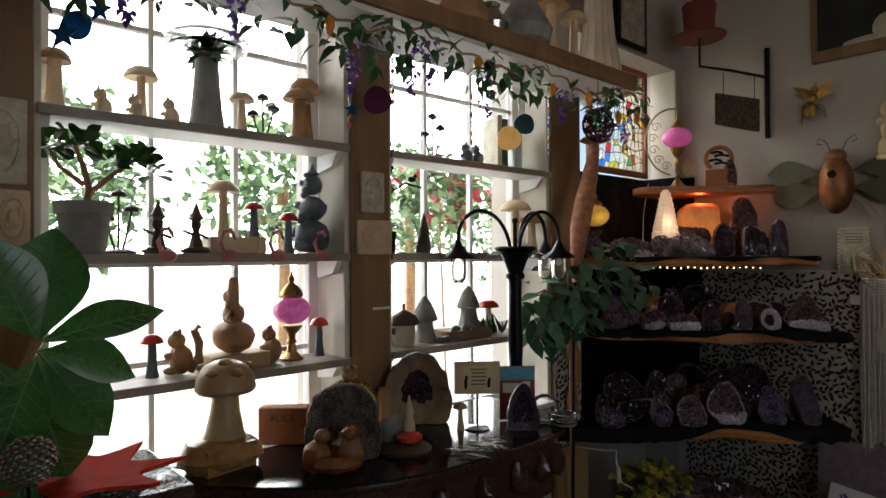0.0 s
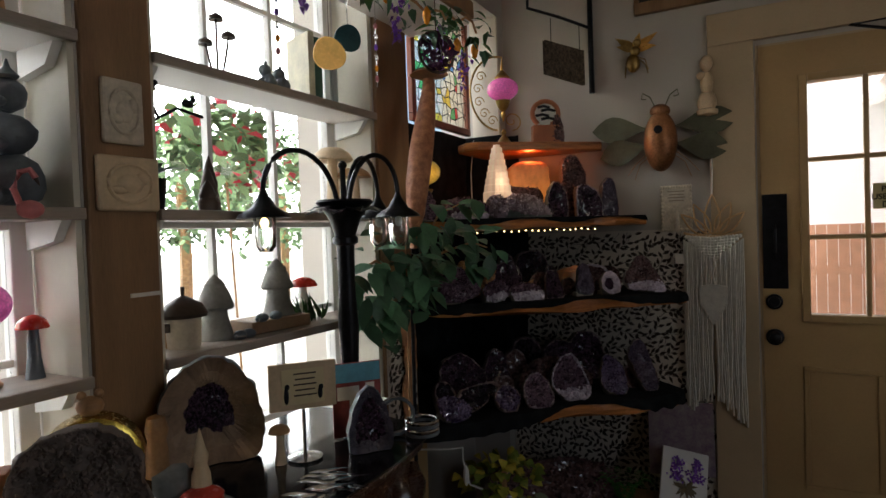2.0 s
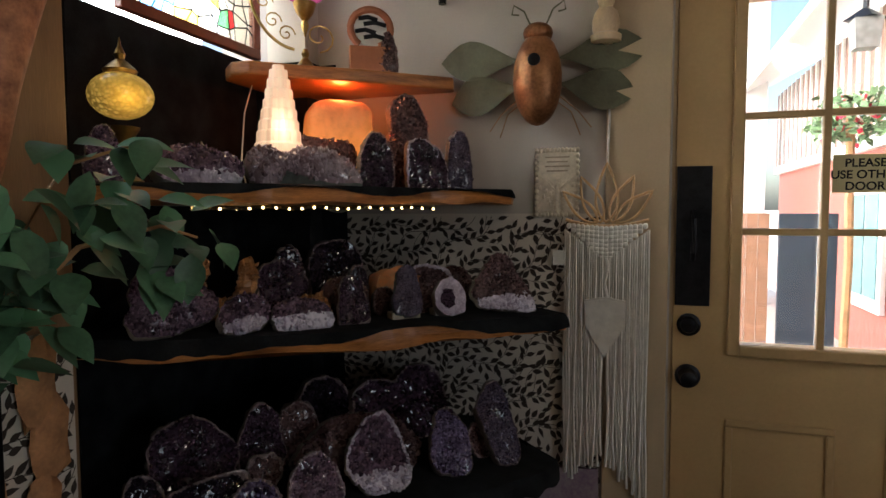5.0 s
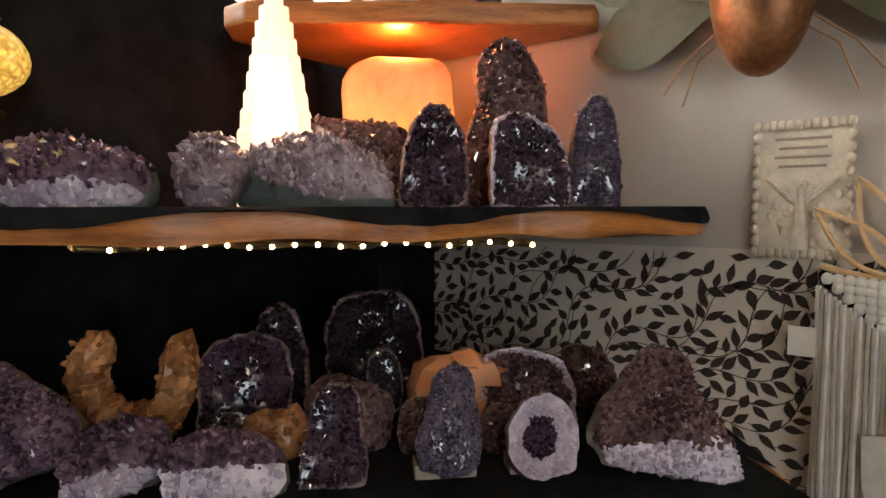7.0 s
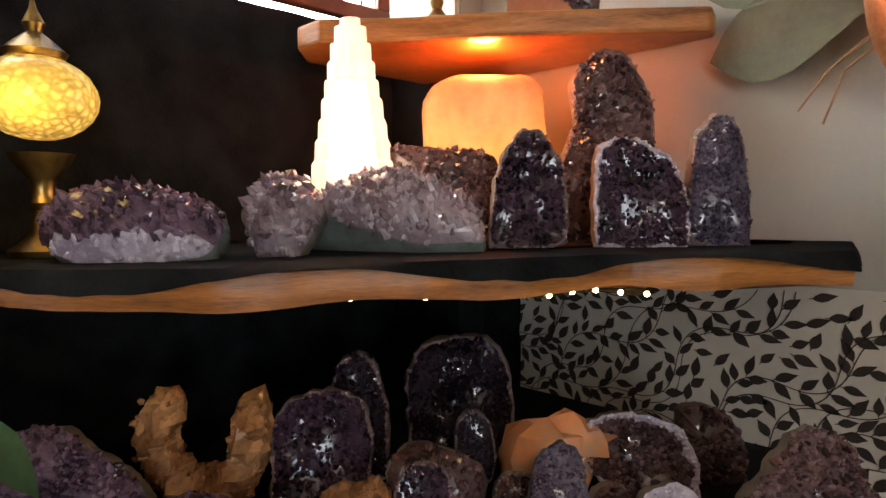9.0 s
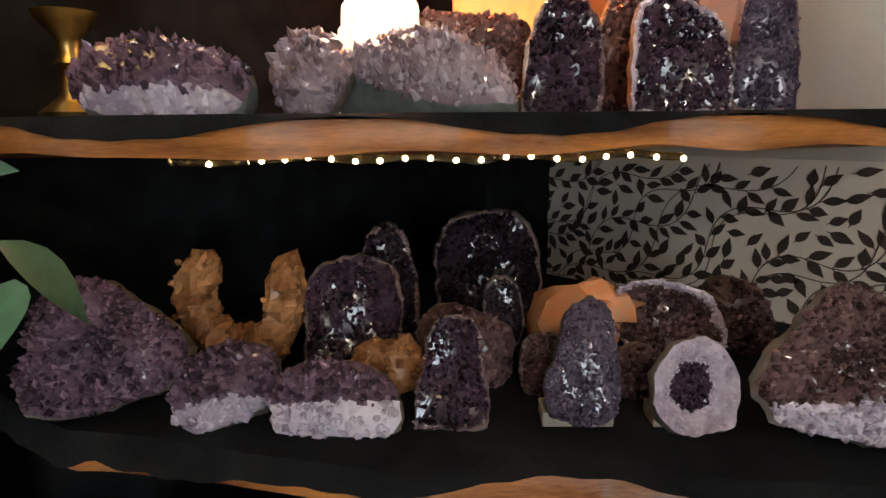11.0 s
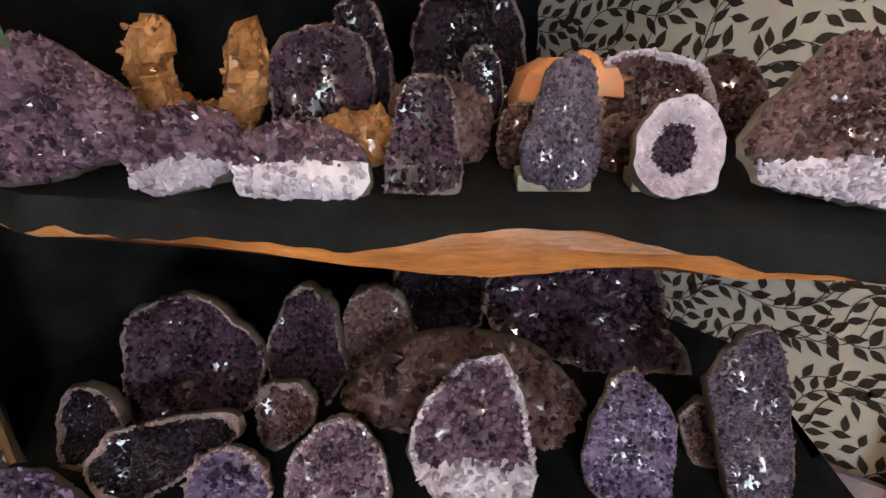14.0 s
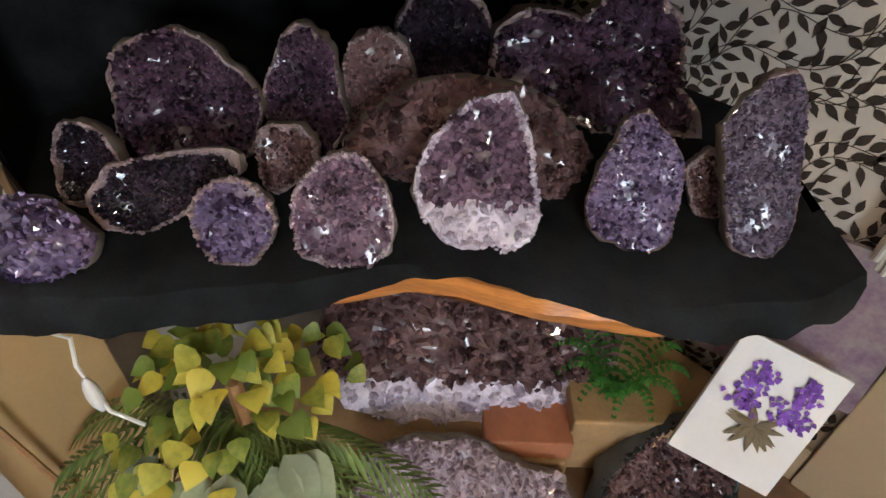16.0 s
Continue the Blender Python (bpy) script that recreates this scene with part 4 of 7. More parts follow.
SELG = mat("selenite", (0.85, 0.74, 0.62), 0.35, var=0.15, scale=12, stretch=(5, 5, 0.4), bump=0.4, emit=(1.0, 0.62, 0.38), power=0.2)
tiers = ((0.058, 0.115), (0.053, 0.145), (0.048, 0.172), (0.043, 0.20), (0.038, 0.225), (0.033, 0.25), (0.028, 0.275), (0.022, 0.298), (0.014, 0.31))
prof = [(0.056, 0.0)]
for r, z in tiers:
    prof += [(r, prof[-1][1] + 0.002), (r * 0.985, z - 0.004), (r * 0.95, z)]
part("tower", M().lathe(prof + [(0.002, 0.312)], seg=40, fl=10, flute=0.05, wob=0.025, sy=0.9), SELG, sel, smooth=False)
lamp("selenite_bulb", "POINT", pose(x + 0.055, y - 0.055, Z1 + 0.16), 0.10, (1.0, 0.72, 0.48), 0.04)
x, y = at_shelf(1.275, 2.91)
salt = thing("salt_lamp", pose(x, y, Z1 + 0.002, 0, 0, 45), "glowing orange rough salt block lamp", "lamp")
SALT = mat("pink_salt", (0.8, 0.34, 0.16), 0.5, var=0.35, scale=16, bump=0.7, fine=60)
nt = SALT.node_tree
tc, sx_, rp = nt.nodes.new("ShaderNodeTexCoord"), nt.nodes.new("ShaderNodeSeparateXYZ"), nt.nodes.new("ShaderNodeValToRGB")
nt.links.new(tc.outputs["Generated"], sx_.inputs[0])
nt.links.new(sx_.outputs["Z"], rp.inputs[0])
rp.color_ramp.elements[0].color, rp.color_ramp.elements[0].position = (1.0, 0.33, 0.055, 1), 0.3
rp.color_ramp.elements[1].color, rp.color_ramp.elements[1].position = (0.30, 0.055, 0.014, 1), 0.95
nt.links.new(rp.outputs[0], nt.nodes["Principled BSDF"].inputs["Emission Color"])
nt.nodes["Principled BSDF"].inputs["Emission Strength"].default_value = 0.26
bv, bf, nu, nv = [], [], 30, 18
for j in range(nv + 1):
    b = -math.pi / 2 + math.pi * j / nv
    for k in range(nu):
        a = 2 * math.pi * k / nu
        pw = lambda c: math.copysign(abs(c) ** 0.42, c)
        p = Vector((0.098 * pw(math.cos(a)) * pw(math.cos(b)), 0.06 * pw(math.sin(a)) * pw(math.cos(b)), 0.118 * pw(math.sin(b))))
        p *= 1 + 0.10 * noise.noise(p * 13) + 0.035 * noise.noise(p * 40)
        bv.append((p.x - 0.10 * max(0, p.z) * (1 if p.x > 0 else 0.2), p.y, p.z + 0.135))
bf = [(j * nu + k, j * nu + (k + 1) % nu, (j + 1) * nu + (k + 1) % nu, (j + 1) * nu + k) for j in range(nv) for k in range(nu)]
part("block", M().add(bv, bf), SALT, salt)
part("base", M().lathe([(0.07, 0), (0.075, 0.01), (0.07, 0.02)]), DARKWOOD, salt)
lamp("salt_bulb", "POINT", pose(x + 0.02, y - 0.03, Z1 + 0.285), 0.44, (1.0, 0.24, 0.075), 0.03)


def mosaic_globe(root, z, r, sq, material):
    part("globe", M().lathe([(r * math.cos(a) + 0.001, z + r * sq * math.sin(a)) for a in [radians(-75 + 15 * i) for i in range(11)]], seg=24), material, root, "mosaic glass globe")


YG = glow("amber_mosaic", (1.0, 0.60, 0.12), 0.15, 100, 0.10)
PG = glow("pink_mosaic", (0.80, 0.16, 0.48), 0.24, 130, 0.12)
FOOT = [(0.034, 0), (0.036, 0.006), (0.024, 0.014), (0.015, 0.022), (0.011, 0.045), (0.016, 0.052), (0.011, 0.06), (0.013, 0.075), (0.028, 0.092), (0.032, 0.1)]
x, y = at_shelf(0.728, 2.66)
yl = thing("mosaic_lamp", pose(x, y, Z1 + 0.002), "lit amber mosaic glass table lamp with brass foot", "lamp")
part("foot", M().lathe([(r_ * 1.1, z_ * 1.2) for r_, z_ in FOOT]), BRASS, yl)
mosaic_globe(yl, 0.185, 0.063, 0.78, YG)
part("cap", M().lathe([(0.03, 0.23), (0.034, 0.237), (0.02, 0.25), (0.008, 0.26), (0.012, 0.27), (0.004, 0.287), (0.001, 0.305)]), BRASS, yl)
lamp("amber_bulb", "POINT", pose(x + 0.09, y - 0.05, Z1 + 0.16), 0.05, (1.0, 0.65, 0.2), 0.04)
rope = thing("light_rope", pose(0, 0, 0), "clear light rope with warm white bulbs clipped under the shelf", "string lights")
pts = []
for i in range(61):
    t = i / 60
    px, py = at_shelf(0.865 + 0.57 * t, 2.635 + 0.014 * math.sin(t * 9 + 0.6) - 0.02 * bump(t, 0.78, 0.08))
    pts.append((px, py, Z1 - 0.0455 + 0.002 * math.sin(t * 30)))
pts = [(*at_shelf(s_, q_), Z1 - 0.047) for s_, q_ in ((0.95, 2.60), (0.91, 2.594), (0.875, 2.597), (0.858, 2.615))] + pts
part("tube", M().tube(pts, 0.005, 8), mat("clear_plastic", (0.12, 0.10, 0.06), 0.2, trans=0.5), rope)
BULB = mat("warm_bulb", (1, 0.8, 0.5), 0.3, emit=(1.0, 0.70, 0.32), power=3.0)
for i in range(1, len(pts), 3):
    part("bulb", M().ell((pts[i][0] + 0.003, pts[i][1] - 0.003, pts[i][2] - 0.002), 0.0034, 8), BULB, rope)

# corner bracket shelf and what stands on it
cs = thing("corner_bracket_shelf", pose(0, 0, 0), "small triangular reddish wooden corner shelf", "shelf")
part("plank", M().prism([(-1.42, 2.80), (-1.36, 2.745), (-1.30, 2.745), (-1.22, 2.82), (-1.08, 2.925), (-0.96, 3.03), (-0.865, 3.115), (-0.875, 3.155), (-1.335, 3.155), (-1.335, 3.082), (-1.42, 3.082)], 1.688, 1.725), EDGEW, cs, smooth=False, bev=0.006)
tl = thing("mosaic_moon_lamp", pose(-1.265, 2.96, 1.726, 0, 0, 45), "lit pink mosaic globe hanging in a scrolled crescent stand", "lamp")
part("foot", M().lathe([(0.05, 0), (0.052, 0.008), (0.03, 0.018), (0.02, 0.035), (0.008, 0.05), (0.012, 0.062), (0.006, 0.075)]), BRASS, tl)
cr = [(-0.02 - 0.135 * math.cos(radians(a)), 0, 0.235 + 0.165 * math.sin(radians(a))) for a in range(-85, 100, 8)]
part("crescent", M().tube(cr, 0.0045, 8), BRASS, tl)
for k in range(5):
    a0 = radians(-70 + 26 * k)
    cx, cz = -0.02 - 0.10 * math.cos(a0), 0.235 + 0.13 * math.sin(a0)
    part("scroll", M().tube([(cx + 0.026 * (1 - j / 16) * math.cos(j * 0.6), 0, cz + 0.026 * (1 - j / 16) * math.sin(j * 0.6)) for j in range(15)], 0.0022, 6), BRASS, tl)
part("scroll", M().tube([(0.02 + 0.05 * (1 - j / 20) * math.cos(j * 0.5 - 1.5) + 0.02, 0, 0.115 + 0.045 * (1 - j / 20) * math.sin(j * 0.5 - 1.5)) for j in range(18)], 0.0028, 6), BRASS, tl)
mosaic_globe(tl, 0.255, 0.07, 0.72, PG)
part("cap", M().lathe([(0.032, 0.300), (0.035, 0.308), (0.02, 0.325), (0.006, 0.34), (0.003, 0.38), (0.0015, 0.40)]), BRASS, tl)
part("drop", M().lathe([(0.002, 0.11), (0.006, 0.125), (0.012, 0.14), (0.008, 0.155), (0.024, 0.175), (0.034, 0.205)]), BRASS, tl)
vb = thing("cutout_ornament", pose(-1.095, 3.04, 1.726, 0, 0, 30), "terracotta box with a round black-and-white cut-out top", "ornament")
part("box", M().box((0, 0, 0.042), (0.125, 0.05, 0.084)), TERRA, vb, smooth=False, bev=0.003)
ring = [(0.058 * math.cos(radians(a)), 0, 0.138 + 0.055 * math.sin(radians(a))) for a in range(-65, 246, 12)]
part("ring", M().tube(ring, 0.011, 8), TERRA, vb)
part("disc", M().lathe([(0.05, 0), (0.05, 0.006)], seg=24).turned(pose(0, 0.004, 0.138, 90, 0, 0)), WHITE, vb)
for k, (a, b, z0) in enumerate(((-0.035, 0.02, 0.165), (-0.02, 0.045, 0.150), (-0.045, 0.015, 0.128), (-0.02, 0.045, 0.112))):
    part("branch", M().tube([(a, -0.006, z0), ((a + b) / 2, -0.006, z0 + 0.006), (b, -0.006, z0 - 0.002)], 0.006, 6), BLACKM, vb)
geode("rough grey crystal tower on the corner shelf", 1.42, 2.895, 1.726, 0.06, 0.13, 0.04, PEAK, 0.006, "brown", 0.0, -0.2, 2, -20)

# stained glass panel
sg = thing("stained_glass_panel", pose(0, 0, 0), "multicoloured leaded stained glass panel in a wooden frame", "stained glass")
fr = M()
Y0, Y1, S0, S1, SX = 2.50, 3.03, 1.80, 2.36, -1.475
for a, b in (((Y0, S0), (Y1, S0 + 0.03)), ((Y0, S1 - 0.03), (Y1, S1)), ((Y0, S0 + 0.03), (Y0 + 0.03, S1 - 0.03)), ((Y1 - 0.03, S0 + 0.03), (Y1, S1 - 0.03))):
    fr.span((SX - 0.012, a[0], a[1]), (SX + 0.012, b[0], b[1]))
part("frame", fr, mat("red_brown_frame", (0.22, 0.06, 0.03), 0.4), sg, smooth=False, bev=0.003)
cols = [glass("stained_glass_%s" % n, c, 0.15) for n, c in (("clear", (0.95, 0.93, 0.8)), ("yellow", (0.95, 0.7, 0.1)), ("green", (0.15, 0.6, 0.2)), ("blue", (0.1, 0.35, 0.9)), ("red", (0.85, 0.05, 0.05)))]
rng = random.Random(8)
ny, nz = 12, 13
grid = [[(Y0 + 0.03 + (Y1 - Y0 - 0.06) * i / ny + (rng.uniform(-0.016, 0.016) if 0 < i < ny else 0), S0 + 0.03 + (S1 - S0 - 0.06) * j / nz + (rng.uniform(-0.016, 0.016) if 0 < j < nz else 0)) for j in range(nz + 1)] for i in range(ny + 1)]
lead = M()
for i in range(ny):
    for j in range(nz):
        q = [grid[i][j], grid[i + 1][j], grid[i + 1][j + 1], grid[i][j + 1]]
        mid = (q[0][0] + q[2][0]) / 2 - (Y0 + Y1) / 2, (q[0][1] + q[2][1]) / 2 - (S0 + S1) / 2
        c = 0 if rng.random() < 0.72 else (1 if abs(mid[0]) < 0.09 and rng.random() < 0.5 else rng.choice((1, 2, 2, 3, 4)))
        p = part("glass_piece", M().add([(SX, a, b) for a, b in q] + [(SX + 0.003, a, b) for a, b in q], [(3, 2, 1, 0), (4, 5, 6, 7), (0, 1, 5, 4), (1, 2, 6, 5), (2, 3, 7, 6), (3, 0, 4, 7)]), cols[c], sg, smooth=False)
        p.visible_shadow = False
        for a, b in ((q[0], q[1]), (q[0], q[3])):
            lead.tube([(SX + 0.0015, *a), (SX + 0.0015, *b)], 0.0022, 5)
part("lead", lead, BLACKM, sg)

# ---- things on the door wall ----
bee = thing("bee_birdhouse", pose(-0.615, DY - 0.004, 1.71), "copper beetle-shaped birdhouse with green metal wings on the wall", "birdhouse")
part("body", M().ell((0, -0.06, -0.012), (0.068, 0.06, 0.128), 26), COPPER, bee)
part("head", M().ell((0, -0.055, 0.115), (0.042, 0.04, 0.03), 16), COPPER, bee)
part("hole", M().lathe([(0.017, 0), (0.017, 0.008), (0.013, 0.010)]).turned(pose(0, -0.113, 0.03, 90, 0, 0)), BLACKM, bee, "round black entrance hole")
WINGM = mat("green_wing_metal", (0.12, 0.12, 0.075), 0.5, 0.3, var=0.3, scale=14, bump=0.3)
for sx in (-1, 1):
    for dz, L in ((0.05, 0.25), (-0.02, 0.22)):
        part("wing", M().leaf((sx * 0.05, -0.03, dz), (sx, 0.06, 0.06 if dz > 0 else -0.18), (0, -1, 0), L, 0.115, 0.02, 8, 1.4), WINGM, bee)
    for k in range(2):
        part("leg", M().tube([(sx * 0.05, -0.03, -0.07 + 0.02 * k), (sx * (0.09 + 0.02 * k), -0.03, -0.10), (sx * (0.115 + 0.03 * k), -0.02, -0.165 + 0.02 * k)], 0.0016, 6), MUSHB, bee)
    part("antenna", M().tube([(sx * 0.02, -0.05, 0.135), (sx * 0.04, -0.05, 0.18), (sx * 0.07, -0.05, 0.2), (sx * 0.075, -0.05, 0.175), (sx * 0.055, -0.05, 0.172)], 0.0025, 6), WINGM, bee)
mc = thing("macrame_hanging", pose(-0.425, DY - 0.03, 1.32), "white cotton macrame hanging with a rattan lotus on top", "wall hanging")
for px, ang, L, W in ((0, 0, 0.165, 0.06), (-0.035, 24, 0.14, 0.05), (0.035, -24, 0.14, 0.05), (-0.06, 48, 0.13, 0.045), (0.06, -48, 0.13, 0.045)):
    loop = []
    for k in range(25):
        t = k / 24
        tt = t * 2 if t < 0.5 else 2 - t * 2
        wd = W / 2 * math.sin(math.pi * tt ** 0.75) * (1 if t < 0.5 else -1)
        a = radians(ang)
        loop.append((px * 0.4 + wd * math.cos(a) - L * tt * math.sin(a), -0.004, -0.02 + wd * math.sin(a) + L * tt * math.cos(a)))
    part("petal", M().tube(loop, 0.0038, 7), RATTAN, mc, "rattan petal loop")
part("rod", M().tube([(-0.112 + 0.0224 * i, 0, -0.012 - 0.018 * (1 - ((i - 5) / 5) ** 2)) for i in range(11)], 0.005, 8), RATTAN, mc)
part("hanger", M().tube([(0, 0, 0.14), (0.003, 0.005, 0.25), (0.002, 0.02, 0.36)], 0.004, 6), CORD, mc)
rng = random.Random(12)
weave = M()
for r in range(8):
    n = 17 - 2 * r
    for i in range(n):
        weave.ell(((i - (n - 1) / 2) * 0.0128, -0.006, -0.028 - 0.0115 * r - 0.01 * (1 - abs(i - (n - 1) / 2) / 9)), (0.008, 0.006, 0.0085), 7)
part("knotted_top", weave, CORD, mc)
for i in range(38):
    t = (i - 18.5) / 18.5
    if abs(t) < 0.06:
        continue
    top = -0.03 - 0.085 * (1 - abs(t)) - 0.01
    bot = -0.775 + 0.09 * (1 - abs(t) * 1.0) + rng.uniform(-0.02, 0.02) - 0.02 * t
    pts = [(t * 0.112 + 0.004 * math.sin(j * 1.3 + i) * (j / 7), -0.004 - 0.004 * (i % 3) + 0.002 * math.sin(i + j), top + (bot - top) * j / 7) for j in range(8)]
    part("strand", M().tube(pts, 0.0042, 6), CORD, mc)
part("braid", M().tube([(0.004 * math.sin(j * 1.4), -0.012, -0.12 - 0.02 * j) for j in range(8)], 0.007, 7), CORD, mc)
hv = [(0, -0.022, -0.395), (-0.052, -0.022, -0.31), (-0.056, -0.022, -0.235), (0, -0.022, -0.225), (0.056, -0.022, -0.235), (0.052, -0.022, -0.31)]
part("felt_leaf", M().add(hv + [(a, b + 0.004, c) for a, b, c in hv], [tuple(range(6)), tuple(range(11, 5, -1))] + [(i, (i + 1) % 6, (i + 1) % 6 + 6, i + 6) for i in range(6)]), CORD, mc, "white felt leaf shape", smooth=False)
part("price_tag", M().box((-0.13, -0.008, -0.12), (0.034, 0.002, 0.042)), SPOTW, mc, "square paper price tag", smooth=False)
pq = thing("tree_plaque", pose(-0.565, DY - 0.002, 1.318), "cream carved tree-of-life wall plaque with raised text", "plaque")
part("plate", M().box((0, -0.006, 0.095), (0.12, 0.012, 0.19)), RESIN, pq, smooth=False, bev=0.006)
br = M()
for i in range(44):
    a = i / 44 * 4
    sd, t = int(a), a - int(a)
    px, pz = ((-0.058 + 0.116 * t, 0.004), (0.058, 0.004 + 0.184 * t), (0.058 - 0.116 * t, 0.188), (-0.058, 0.188 - 0.184 * t))[sd]
    br.ell((px, -0.014, pz), (0.006, 0.005, 0.0075), 7)
part("leaf_border", br, RESIN, pq)
tr = M().tube([(0, -0.015, 0.01), (0.002, -0.016, 0.06), (0, -0.014, 0.09)], 0.011, 7, 0.006)
for sx, L in ((-1, 0.045), (1, 0.045), (-0.5, 0.05), (0.6, 0.048)):
    tr.tube([(0, -0.014, 0.07), (sx * 0.02, -0.015, 0.09), (sx * L, -0.014, 0.10 + 0.012 * abs(sx))], 0.005, 6, 0.002)
for k in range(30):
    tr.ell((random.uniform(-0.048, 0.048), -0.014, random.uniform(0.02, 0.105)), (0.005, 0.003, 0.007), 6)
part("tree", tr, RESIN, pq)
for k in range(4):
    part("text_line", M().box((0, -0.0125, 0.168 - 0.013 * k), (0.07 - 0.01 * (k % 2), 0.001, 0.004)), mat("faded_ink", (0.3, 0.24, 0.18), 0.7), pq, smooth=False)
cat = thing("carved_figurine", pose(-0.434, DY - 0.03, 1.79, 0, 0, 0), "carved wooden animal figure hung by the door", "figurine")
part("body", M().ell((0, 0, 0.05), (0.038, 0.028, 0.055), 14, rough=0.15).ell((0, -0.005, 0.13), (0.026, 0.024, 0.05), 12).ell((0.0, -0.006, 0.21), (0.026, 0.024, 0.034), 12).ell((-0.02, -0.02, 0.16), (0.018, 0.014, 0.016), 9).lathe([(0.03, 0), (0.04, 0.003), (0.042, 0.02), (0.02, 0.03)]), MUSHC, cat)
bug = thing("metal_bee_ornament", pose(-0.715, DY - 0.004, 2.09), "brass and glass bee wall ornament", "ornament")
part("body", M().ell((-0.01, -0.025, -0.04), (0.03, 0.022, 0.04), 14).ell((0, -0.025, 0.01), (0.022, 0.02, 0.022), 12).ell((0.01, -0.025, 0.045), (0.018, 0.018, 0.018), 10), BRASS, bug)
for dx, dz, L in ((0.09, 0.05, 0.11), (0.085, 0.0, 0.09), (-0.085, 0.06, 0.1), (-0.08, 0.02, 0.08), (0.03, 0.09, 0.07)):
    part("wing", M().leaf((0, -0.02, 0.02), (dx, -0.02, dz), (0, -1, 0), L, 0.035, 0.05), BRASS if dx < 0 else mat("amber_wing", (0.6, 0.33, 0.08), 0.3, 0.6), bug)
for k in range(4):
    part("leg", M().tube([(0, -0.02, -0.01), (0.04 * (-1) ** k, -0.02, -0.03 - 0.01 * k), (0.05 * (-1) ** k, -0.005, -0.07 - 0.008 * k)], 0.0022, 5), BRASS, bug)
bar = thing("wall_bracket_sign", pose(-0.91, DY - 0.004, 1.95), "black iron wall bracket with a hanging dark placard", "bracket sign")
part("backbar", M().tube([(0, -0.01, 0), (0, -0.01, 0.43)], 0.012, 8), BLACKM, bar)
part("arm", M().tube([(0, -0.015, 0.29), (-0.10, -0.17, 0.315), (-0.19, -0.30, 0.33), (-0.19, -0.30, 0.47)], 0.007, 8), BLACKM, bar)
for dx, dy in ((-0.035, -0.07), (-0.12, -0.21)):
    part("chain", M().tube([(dx, dy, 0.30), (dx, dy, 0.19)], 0.002, 5), BLACKM, bar)
pv = M().add([(-0.02, -0.05, 0.03), (-0.14, -0.24, 0.06), (-0.14, -0.24, 0.205), (-0.02, -0.05, 0.185)], [(0, 1, 2, 3)])
pv.add([(-0.03, -0.045, 0.03), (-0.15, -0.235, 0.06), (-0.15, -0.235, 0.205), (-0.03, -0.045, 0.185)], [(3, 2, 1, 0)])
part("placard", pv, mat("dark_collage", (0.10, 0.075, 0.05), 0.5, var=0.8, scale=60), bar, "dark patterned placard", smooth=False)
hat = thing("hanging_hat", pose(-1.10, 2.86, 2.42), "brown felt top hat on an iron bracket", "hat")
part("brim", M().lathe([(0.115, -0.01), (0.12, 0.0), (0.11, 0.004), (0.07, 0.012)], wob=0.02), mat("brown_felt", (0.16, 0.05, 0.03), 0.9), hat)
part("crown", M().lathe([(0.07, 0.012), (0.068, 0.06), (0.076, 0.14), (0.07, 0.15)]), mat("red_brown_felt", (0.2, 0.05, 0.035), 0.9), hat)
for nm, x0, x1, z0, z1, col in (("framed_picture", -0.716, -0.30, 2.255, 2.62, (0.02, 0.022, 0.02)), ("framed_picture", -0.27, 0.3, 2.235, 2.62, (0.05, 0.06, 0.04))):
    fp = thing(nm, pose(0, 0, 0), "dark painting in a brown wooden frame high on the wall", "picture", "pictures by the door")
    fm = M()
    for a, b in (((x0, z0), (x1, z0 + 0.05)), ((x0, z1 - 0.02), (x1, z1)), ((x0, z0 + 0.05), (x0 + 0.02, z1 - 0.02)), ((x1 - 0.02, z0 + 0.05), (x1, z1 - 0.02))):
        fm.span((a[0], DY - 0.03, a[1]), (b[0], DY - 0.002, b[1]))
    part("frame", fm, POSTM, fp, smooth=False, bev=0.003)
    part("canvas", M().span((x0 + 0.02, DY - 0.012, z0 + 0.05), (x1 - 0.02, DY - 0.006, z1 - 0.02)), mat("dark_canvas", col, 0.5, var=0.6, scale=6), fp, smooth=False)
    if x0 < -0.5:
        part("painted_animal", M().ell((x1 - 0.14, DY - 0.012, z0 + 0.10), (0.05, 0.002, 0.06), 14).ell((x1 - 0.20, DY - 0.012, z0 + 0.06), (0.10, 0.002, 0.02), 14), mat("painted_fur", (0.5, 0.45, 0.36), 0.6), fp)
fp = thing("framed_picture", pose(WX + 0.012, 2.62, 2.38), "small picture in a black frame above the stained glass", "picture")
part("frame", M().span((0, -0.13, -0.02), (0.025, 0.13, 0.34)), BLACKM, fp, smooth=False, bev=0.004)
part("print", M().span((0.026, -0.10, 0.01), (0.028, 0.10, 0.31)), mat("pale_print", (0.4, 0.36, 0.28), 0.6, var=0.5, scale=20), fp, smooth=False)
sw = thing("thermostat", pose(-1.31, DY - 0.001, 2.52), "small white wall thermostat", "thermostat")
part("body", M().box((0.03, -0.01, 0), (0.05, 0.02, 0.07)), WHITE, sw, smooth=False, bev=0.004)
sign = thing("door_sign", pose(0.197, DY + 0.008, 1.425), "yellowed paper sign on the door glass", "sign")
part("sheet", M().box((0, 0, 0), (0.142, 0.002, 0.096)), mat("yellow_paper", (0.62, 0.54, 0.30), 0.7, var=0.08), sign, smooth=False)
